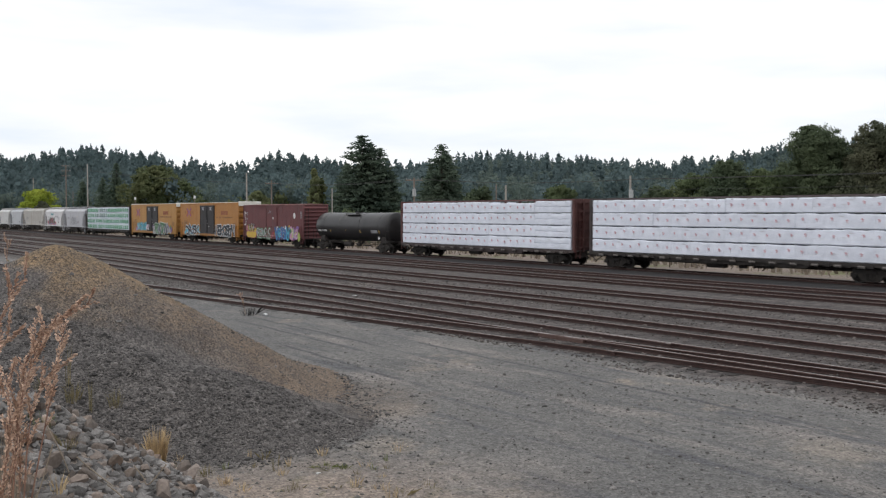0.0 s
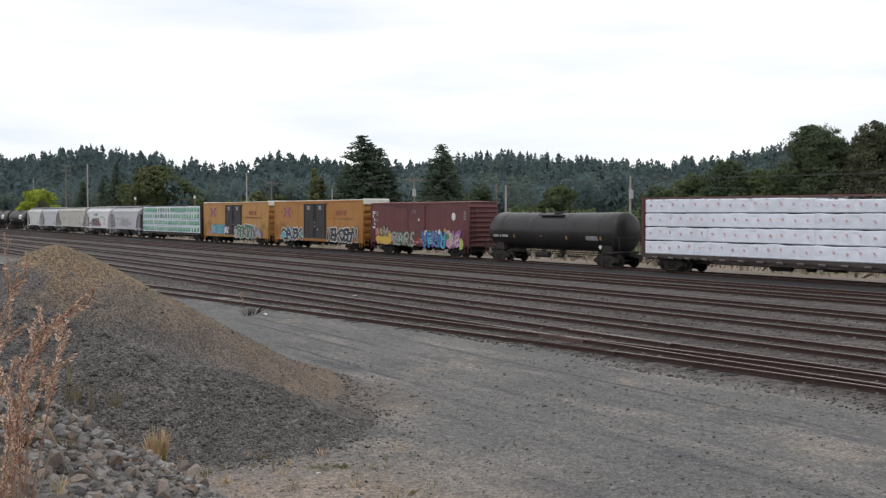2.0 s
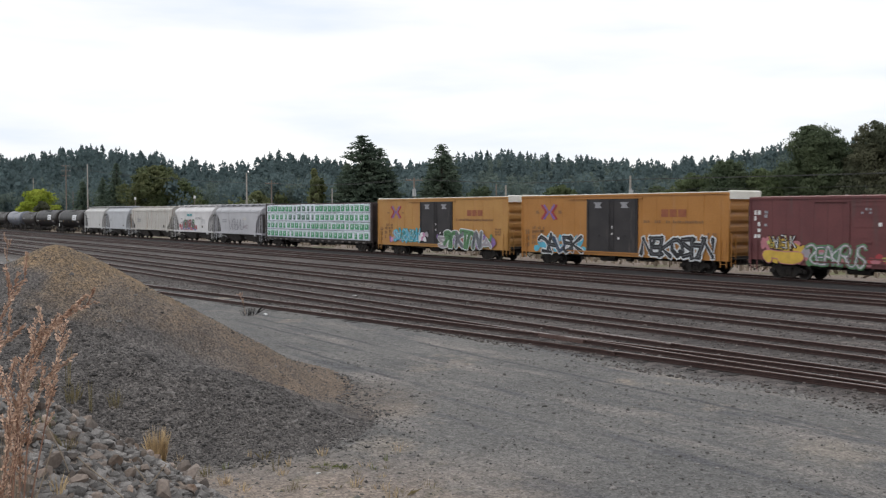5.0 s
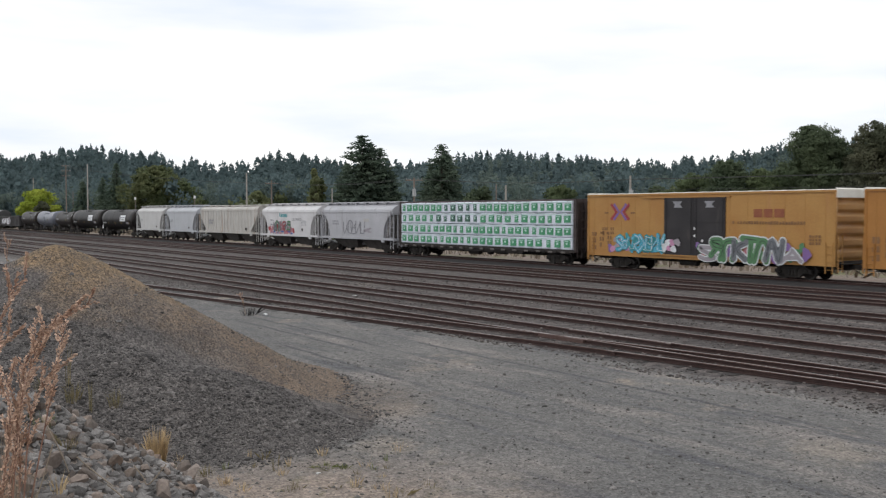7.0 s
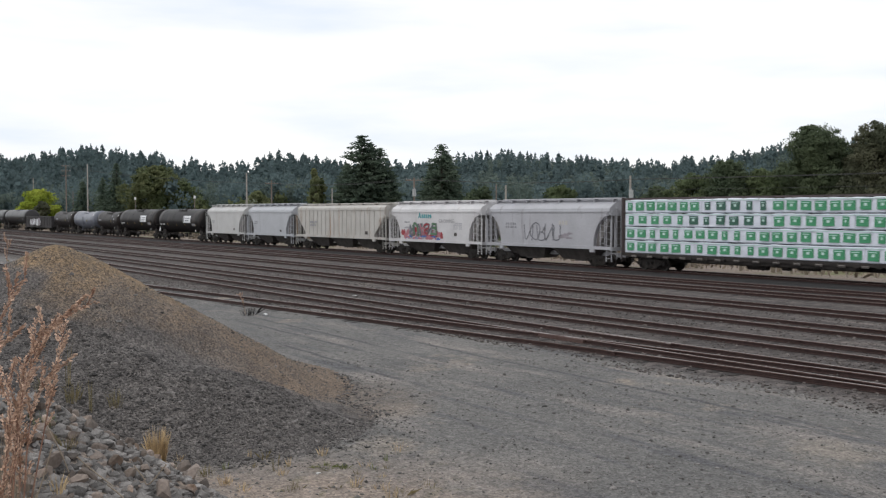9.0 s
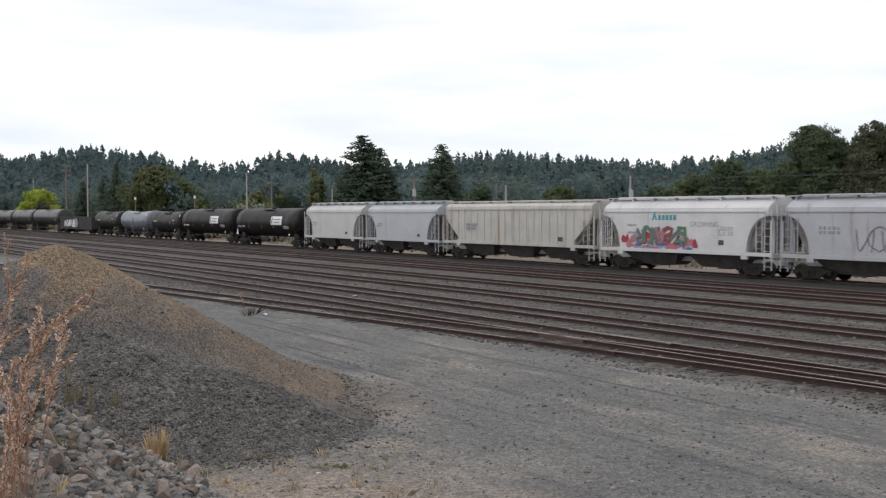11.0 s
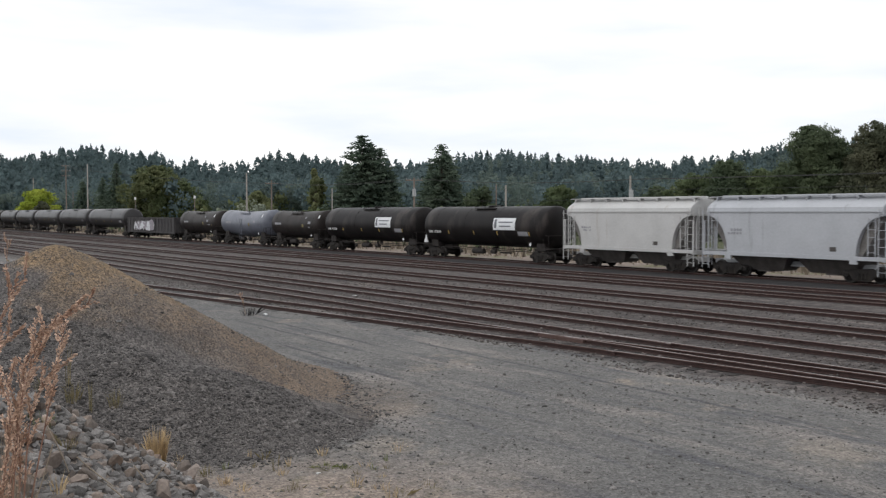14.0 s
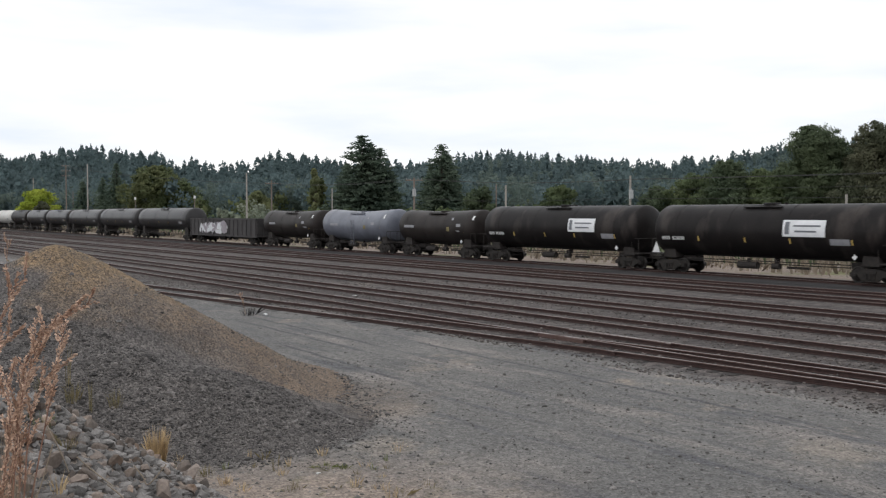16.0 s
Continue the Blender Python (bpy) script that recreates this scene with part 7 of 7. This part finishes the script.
conifer(641, 170, 17.6, 7.0, 1, M["fir"], "tall dark fir with a ragged double top", 0.3, 0.03, 1.4, 0.6)
conifer(655, 171, 16.2, 5.4, 2, M["fir"], "dark fir standing close beside another", 0.25, 0.03, 1.2, 0.6)
conifer(674, 172, 15.4, 4.6, 51, M["fir"], "ragged fir with a thin bent top", 0.2, 0.03, 1.1, 0.6)
conifer(692, 173, 11.5, 4.2, 53, M["fir"], "broad low fir at the side of a tall one", 0.3, 0.03, 1.2)
conifer(614, 174, 12.8, 3.6, 3, M["fir"], "smaller dark fir at the side of a tall one", 0.3, 0.03, 1.2)
conifer(782, 165, 15.6, 4.8, 4, M["fir"], "tall dark fir behind a utility pole", 0.3, 0.03, 1.3, 0.5)
conifer(793, 167, 13.6, 3.6, 52, M["fir"], "dark fir merging with a taller one", 0.3, 0.03, 1.2, 0.55)
conifer(764, 168, 12.5, 3.4, 5, M["fir"], "smaller dark fir beside a tall one", 0.3, 0.03, 1.2)
conifer(806, 168, 9.6, 3.2, 6, M["fir"], "low dark fir beside a tall one", 0.3, 0.03, 1.2)
conifer(207, 240, 16.2, 5.0, 7, M["fir"], "broad dark spruce behind the yard", 0.4, 0.03, 1.1)
conifer(183, 246, 12.8, 4.0, 8, M["fir"], "dark spruce behind the yard", 0.4, 0.03, 1.1)
conifer(147, 250, 12.0, 4.2, 9, M["fir"], "dark spruce behind utility poles", 0.4, 0.03, 1.0)
broadleaf(272, 230, 15.4, 16.5, 10, M["leaf_olive"], "full olive-green tree behind the yard", 22, 950, 0.17, 0.12)
broadleaf(318, 234, 12.6, 11.5, 11, M["leaf"], "leafy green tree behind the yard", 16, 850, 0.17, 0.1)
broadleaf(347, 238, 9.5, 9.5, 12, M["leaf"], "leafy green tree behind the yard", 14, 800, 0.17, 0.1)
broadleaf(70, 275, 11.0, 13.5, 13, M["leaf_lime"], "bright yellow-green rounded shrub tree", 18, 800, 0.19, 0.04, squash=0.8)
broadleaf(76, 268, 7.4, 6.5, 14, M["leaf_red"], "bronze-brown rounded low shrub", 10, 340, 0.2, 0.02, "shrub", category="shrub")
broadleaf(557, 215, 14.5, 3.2, 15, M["leaf_yellow"], "slender yellowing poplar tree", 16, 260, 0.24, 0.06, squash=1.8)
broadleaf(569, 217, 12.5, 3.0, 16, M["leaf_olive"], "slender green poplar tree", 14, 260, 0.24, 0.06, squash=1.8)
broadleaf(455, 200, 8.6, 6.5, 17, M["leaf_yellow"], "yellow-green tree behind the tracks", 14, 700, 0.16, 0.08)
broadleaf(850, 150, 8.2, 6.5, 18, M["leaf_dark"], "dark rounded tree behind the tracks", 14, 800, 0.13, 0.05)
broadleaf(985, 150, 8.4, 8.5, 19, M["leaf"], "rounded olive tree behind the tracks", 14, 800, 0.14, 0.05)
broadleaf(1442, 112, 14.3, 10.2, 20, M["leaf_dark"], "large dark oak-like tree", 34, 2100, 0.08, 0.1)
broadleaf(1475, 114, 13.0, 8.0, 21, M["leaf_dark"], "dark tree merging with a larger one", 20, 1700, 0.08, 0.1)
broadleaf(1565, 106, 13.9, 12.5, 22, M["leaf_red"], "large dark tree with bronze leaves", 34, 2100, 0.08, 0.1)
broadleaf(1640, 108, 12.5, 10.5, 23, M["leaf_dark"], "large dark rounded tree", 26, 1500, 0.085, 0.1)
broadleaf(1290, 140, 11.6, 11.5, 24, M["leaf_dark"], "broad dark tree behind the wires", 24, 1100, 0.11, 0.08)
broadleaf(1345, 138, 10.4, 7.5, 25, M["leaf"], "green tree behind the wires", 18, 1000, 0.11, 0.08)
broadleaf(1230, 146, 10.2, 9.0, 26, M["leaf"], "rounded green tree behind the wires", 18, 1000, 0.11, 0.08)
broadleaf(1165, 150, 8.2, 8.0, 27, M["leaf_dark"], "low dark tree behind the wires", 16, 900, 0.11, 0.06)
broadleaf(1388, 118, 9.8, 7.6, 28, M["leaf"], "low green tree beside larger ones", 20, 1200, 0.09, 0.05)


# ---------------------------------------------------------------- far woods on the hill
def far_conifers(count, seed, material, name, label, d0=350, d1=860):
    """Firs on the hill, each a ragged spire of drooping sprays."""
    rng = np.random.default_rng(seed)
    temps = []
    for i in range(12):
        k = 84
        slim = rng.uniform(0.55, 0.75)
        f = (np.arange(k) + rng.random(k)) / k
        f = 0.98 * f * (0.72 + 0.28 * f)
        gap = 0.85 + 0.15 * np.sin(f * rng.uniform(18, 34) + i)
        env = (0.17 * (1 - f) ** slim + 0.012) * gap
        a = rng.uniform(0, 6.28, k)
        r = env * rng.uniform(0.25, 1.15, k)
        C = np.stack([np.cos(a) * r, np.sin(a) * r, 0.04 + 0.94 * f - 0.25 * r], 1)
        U = np.stack([np.cos(a), np.sin(a), -rng.uniform(1.8, 3.2, k)], 1) + rng.normal(0, 0.12, (k, 3))
        U /= np.linalg.norm(U, axis=1)[:, None]
        W = np.cross(U, np.stack([np.cos(a), np.sin(a), np.full(k, 0.4)], 1) + rng.normal(0, 0.1, (k, 3)))
        W /= np.linalg.norm(W, axis=1)[:, None]
        s = (0.018 + 0.038 * (1 - f)) * rng.uniform(0.75, 1.3, k)
        U, W = U * s[:, None] * 1.15, W * s[:, None] * 1.0
        top = np.array([[0, 0, 0.975], [0, 0, 0.93]])
        C, U, W = np.concatenate([C, top]), np.concatenate([U, [[0, 0, 0.035], [0, 0, 0.04]]]), np.concatenate([W, [[0.007, 0, 0], [0, 0.012, 0]]])
        out = np.stack([np.cos(a), np.sin(a), np.full(k, 0.5)], 1) + rng.normal(0, 0.2, (k, 3))
        temps.append((C, U, W, np.concatenate([out, [[1, 0, 1], [0, 1, 1]]])))
    CC, UU, WW, NN = [], [], [], []
    for _ in range(count):
        dep = math.sqrt(rng.uniform(d0 ** 2, d1 ** 2))
        px = rng.uniform(-260, 1830)
        p = place(px, dep)
        if px > 760 and rng.random() < 0.3:
            continue
        h = (1 - 0.12 * smooth(700, 860, px)) * (13.5 + 12 * rng.random() ** 1.7) * (1 + 0.3 * noise.noise((p.x * 0.012, p.y * 0.012, 3))) * (0.8 + 0.2 * smooth(350, 700, dep))
        C, U, W, out = temps[rng.integers(12)]
        a, w = rng.uniform(0, 6.28), rng.uniform(1.25, 1.9)
        R = np.array([[math.cos(a) * w, math.sin(a) * w, 0], [-math.sin(a) * w, math.cos(a) * w, 0], [0, 0, 1]]) * h
        CC.append(C @ R + np.array([p.x, p.y, ground_z(p.x, p.y) - 1.0]))
        UU.append(U @ R)
        WW.append(W @ R)
        NN.append(out @ (R / h))
    return tagged(new(name, quads(name, np.concatenate(CC), np.concatenate(UU), np.concatenate(WW), material, np.concatenate(NN))), label, "woods", kind="stuff")


def far_broadleaf(name, label, count, seed, material, d0, d1, h0, h1, size, px0=-200, px1=1800, n=170):
    rng = np.random.default_rng(seed)
    C, S, N = [], [], []
    for i in range(count):
        dep, px = rng.uniform(d0, d1), rng.uniform(px0, px1)
        p = place(px, dep)
        if p.y < 74:
            continue
        h = rng.uniform(h0, h1)
        w = h * rng.uniform(0.55, 0.95)
        z = ground_z(p.x, p.y)
        for j in range(6):
            ctr = np.array([p.x, p.y, z + h * rng.uniform(0.25, 0.82)]) + np.append(rng.normal(0, w * 0.2, 2), 0)
            d = rng.normal(size=(n // 6, 3))
            d /= np.linalg.norm(d, axis=1)[:, None]
            q = ctr + d * w * rng.uniform(0.16, 0.3) * rng.uniform(0.6, 1.1, (n // 6, 1))
            C.append(q)
            N.append(d)
            S.append(np.full(len(q), size * rng.uniform(0.8, 1.2)))
    C, S = np.concatenate(C), np.concatenate(S)
    N = np.concatenate(N)
    U, V = rand_axes(rng, len(C), S * rng.uniform(0.6, 1.3, len(S)), 0.4, N)
    return tagged(new(name, quads(name, C, U, V, material, N + np.array([0, 0, 0.4]))), label, "woods", kind="stuff")


# the hill's firs and far leaves carry painted haze in their materials
far_conifers(2600, 31, M["fir_hazed"], "far_conifer_woods", "distant fir woods covering the hill, coloured blue-green with haze")
far_conifers(600, 44, M["fir_mid_hazed"], "crest_conifers", "distant dark firs along the hill crest", 760, 860)
far_conifers(1700, 38, M["fir_mid_hazed"], "far_dark_conifer_woods", "distant dark firs on the hill")
far_broadleaf("hillside_broadleaf", "lighter broadleaf trees among the firs", 560, 39, M["leaf_hazed"], 400, 700, 9, 17, 0.5, n=220)
far_broadleaf("crest_broadleaf", "rounded broadleaf crowns along the hill crest", 420, 46, M["leaf_hazed"], 660, 830, 10, 15, 0.42, 640, 1700, n=300)
far_broadleaf("far_woods", "distant mixed green woods", 420, 32, M["leaf_hazed"], 230, 460, 8, 15, 0.36, n=330)
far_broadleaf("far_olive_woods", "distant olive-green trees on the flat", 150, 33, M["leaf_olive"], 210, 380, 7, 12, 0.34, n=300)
far_broadleaf("far_dark_woods", "dark trees at the foot of the hill", 300, 34, M["fir_hazed"], 210, 420, 9, 16, 0.36, n=330)
far_broadleaf("roadside_brush", "mixed green brush along the far side", 420, 35, M["leaf"], 118, 210, 2.5, 5.2, 0.22, n=220)
far_broadleaf("dry_brush", "brownish brush along the far side", 160, 36, M["leaf_red"], 110, 210, 2.0, 4.5, 0.2, n=200)
far_broadleaf("grey_willow_brush", "grey-green willow brush behind the tracks", 26, 37, M["leaf_grey"], 165, 200, 4, 7.5, 0.22, 370, 470, n=300)


def verge_grass():
    """Dry stems and scrub on the verge beyond the main track."""
    rng = np.random.default_rng(41)
    k = 16000
    x = rng.uniform(-420, 40, k)
    y = 55 + 14 * rng.random(k) ** 0.8
    h = rng.uniform(0.2, 0.75, k) * (0.5 + 0.9 * (np.sin(x * 0.35) * np.sin(x * 0.11 + 2) > 0.1))
    C = np.stack([x, y, h / 2], 1)
    a = rng.uniform(0, 6.28, k)
    U = np.stack([np.cos(a), np.sin(a), np.zeros(k)], 1) * rng.uniform(0.04, 0.14, k)[:, None]
    V = np.stack([rng.normal(0, 0.06, k), rng.normal(0, 0.06, k), h / 2], 1)
    tagged(new("verge_grass", quads("verge_grass", C, U, V, M["pale_straw"])), "tall dry straw-coloured grass on the far verge", "grass", kind="stuff")
    k = 1500
    x = rng.uniform(-300, 40, k)
    y = rng.uniform(62, 70, k)
    h = rng.uniform(0.6, 1.5, k)
    C = np.stack([x, y, h / 2], 1)
    a = rng.uniform(0, 6.28, k)
    U = np.stack([np.cos(a), np.sin(a), np.zeros(k)], 1) * rng.uniform(0.05, 0.16, k)[:, None]
    V = np.stack([rng.normal(0, 0.1, k), rng.normal(0, 0.1, k), h / 2], 1)
    tagged(new("verge_weeds", quads("verge_weeds", C, U, V, M["leaf_dark"])), "dark weeds standing in the dry verge", "weeds", kind="stuff")


verge_grass()


# ---------------------------------------------------------------- poles and wires
def pole(px, dep, top, r=0.16, arms=(), can=False, pale=False, lamp=False, label="plain weathered wooden utility pole"):
    """top: height of the pole's head above the rails' level; arms: drops of the crossarms below it."""
    foot = place(px, dep)
    z0 = ground_z(foot.x, foot.y)
    root = thing("utility_pole", label, "utility pole", (foot.x, foot.y, z0), "utility poles")
    bm = bmesh.new()
    tube(bm, (0, 0, -0.5), (0, 0, top - z0), r, r * 0.72, 10)
    part("post", bm, M["pole_light"] if pale else M["wood_pole"], root)
    for drop in arms:
        bm = bmesh.new()
        z = top - z0 - drop
        box(bm, -0.06, 0.06, -1.2, 1.2, z - 0.07, z + 0.07)
        arm = part("crossarm", bm, M["wood_pole"], root)
        arm.rotation_euler = (0, 0, -0.55)
        for y in (-1.05, -0.55, 0.55, 1.05):
            b2 = bmesh.new()
            tube(b2, (0, y, z + 0.07), (0, y, z + 0.26), 0.05, 0.035, 6)
            part("insulator", b2, M["steel_can"], arm)
    if can:
        bm = bmesh.new()
        tube(bm, (0.33, -0.2, top - z0 - 2.6), (0.33, -0.2, top - z0 - 1.6), 0.26, n=14)
        tube(bm, (0.33, -0.2, top - z0 - 1.6), (0.33, -0.2, top - z0 - 1.4), 0.05, n=6)
        part("transformer", bm, M["steel_can"], root, "pale grey transformer can")
    if lamp:
        bm = bmesh.new()
        box(bm, -0.2, 0.2, -0.16, 0.16, top - z0 - 0.1, top - z0 + 0.5, bevel=0.04)
        part("lamp_head", bm, M["white"], root, "white lamp head")
    return root, foot, top


def wire(a, b, sag, r=0.014):
    bm = bmesh.new()
    a, b = Vector(a), Vector(b)
    k = 12
    pts = [a.lerp(b, i / k) - Vector((0, 0, sag * 4 * (i / k) * (1 - i / k))) for i in range(k + 1)]
    hose(bm, pts, r, 5)
    return tagged(part("overhead_wire", bm, M["wire"], None), "thin dark overhead wire between utility poles", "wire", "overhead wires")


pole(60, 300, 14.6, 0.15, pale=True)
pa = pole(118, 260, 16.6, 0.18, (0.3, 1.6, 2.9), label="wooden utility pole with three crossarms")
pole(156, 230, 15.4, 0.18, pale=True, label="pale tall wooden pole")
pole(130, 255, 9.5, 0.12)
pole(240, 220, 7.0, 0.1, lamp=True, label="slim pole with a white lamp head")
pole(345, 190, 6.8, 0.1, lamp=True, label="slim pole with a white lamp head")
pole(437, 152, 10.1, 0.16, pale=True, label="pale wooden utility pole")
pb = pole(481, 190, 10.2, 0.18, (0.6,), label="wooden utility pole with one crossarm")
pole(588, 150, 7.7, 0.12, pale=True)
pc = pole(733, 138, 8.9, 0.17, (0.35,), True, label="wooden utility pole with crossarm and transformer")
pole(878, 150, 8.3, 0.13)
pole(895, 122, 7.4, 0.16, pale=True, label="pale short wooden pole")
pd = pole(1115, 112, 8.2, 0.16, (), True, pale=True, label="pale wooden pole with a transformer can")
pe = pole(1497, 86, 5.6, 0.15, pale=True, label="pale short wooden pole")


def head(p, dz, dy=0.0):
    return (p[1].x, p[1].y + dy, p[2] + dz)


for dz, dy in ((-0.1, -0.9), (-0.1, 0.9), (-0.15, 0.4)):
    wire(head(pc, dz, dy), head(pd, dz - 0.3, dy * 0.5), 0.5)
    wire(head(pb, dz - 0.4, dy), head(pc, dz, dy), 0.6)
    wire(head(pa, dz - 0.4, dy), head(pb, dz - 0.4, dy), 0.9)
    wire(head(pd, dz - 0.3, dy * 0.5), (40, 72 + dy, 7.9 + dz), 0.5)
wire(head(pd, -1.6), (40, 72, 6.6), 0.4)
wire(head(pd, -2.6), (40, 70, 5.8), 0.4, 0.018)
wire(head(pc, -2.8), head(pd, -2.4), 0.5, 0.018)
wire(head(pa, -3.2, 0.5), (-420, 150, 9.0), 0.8)


# ---------------------------------------------------------------- the train rolls by, slowing a little
def rolled(t):
    return 14.976 * t - 0.0680 * t * t + 0.00077 * t ** 3


def motions():
    times = [i * 0.5 for i in range(33)]
    for root, mid in CARS:
        walk(root, [(t, pose(mid + rolled(t), TRAIN_Y, RAIL)) for t in times])
    steps = [i / FPS for i in range(481)]
    turns = [Matrix.Rotation(rolled(t) / WHEEL_R, 4, "Y") for t in steps]
    for ws, ax in WHEELSETS:
        at = Matrix.Translation((ax, 0, WHEEL_R))
        walk(ws, [(t, at @ r) for t, r in zip(steps, turns)])


motions()
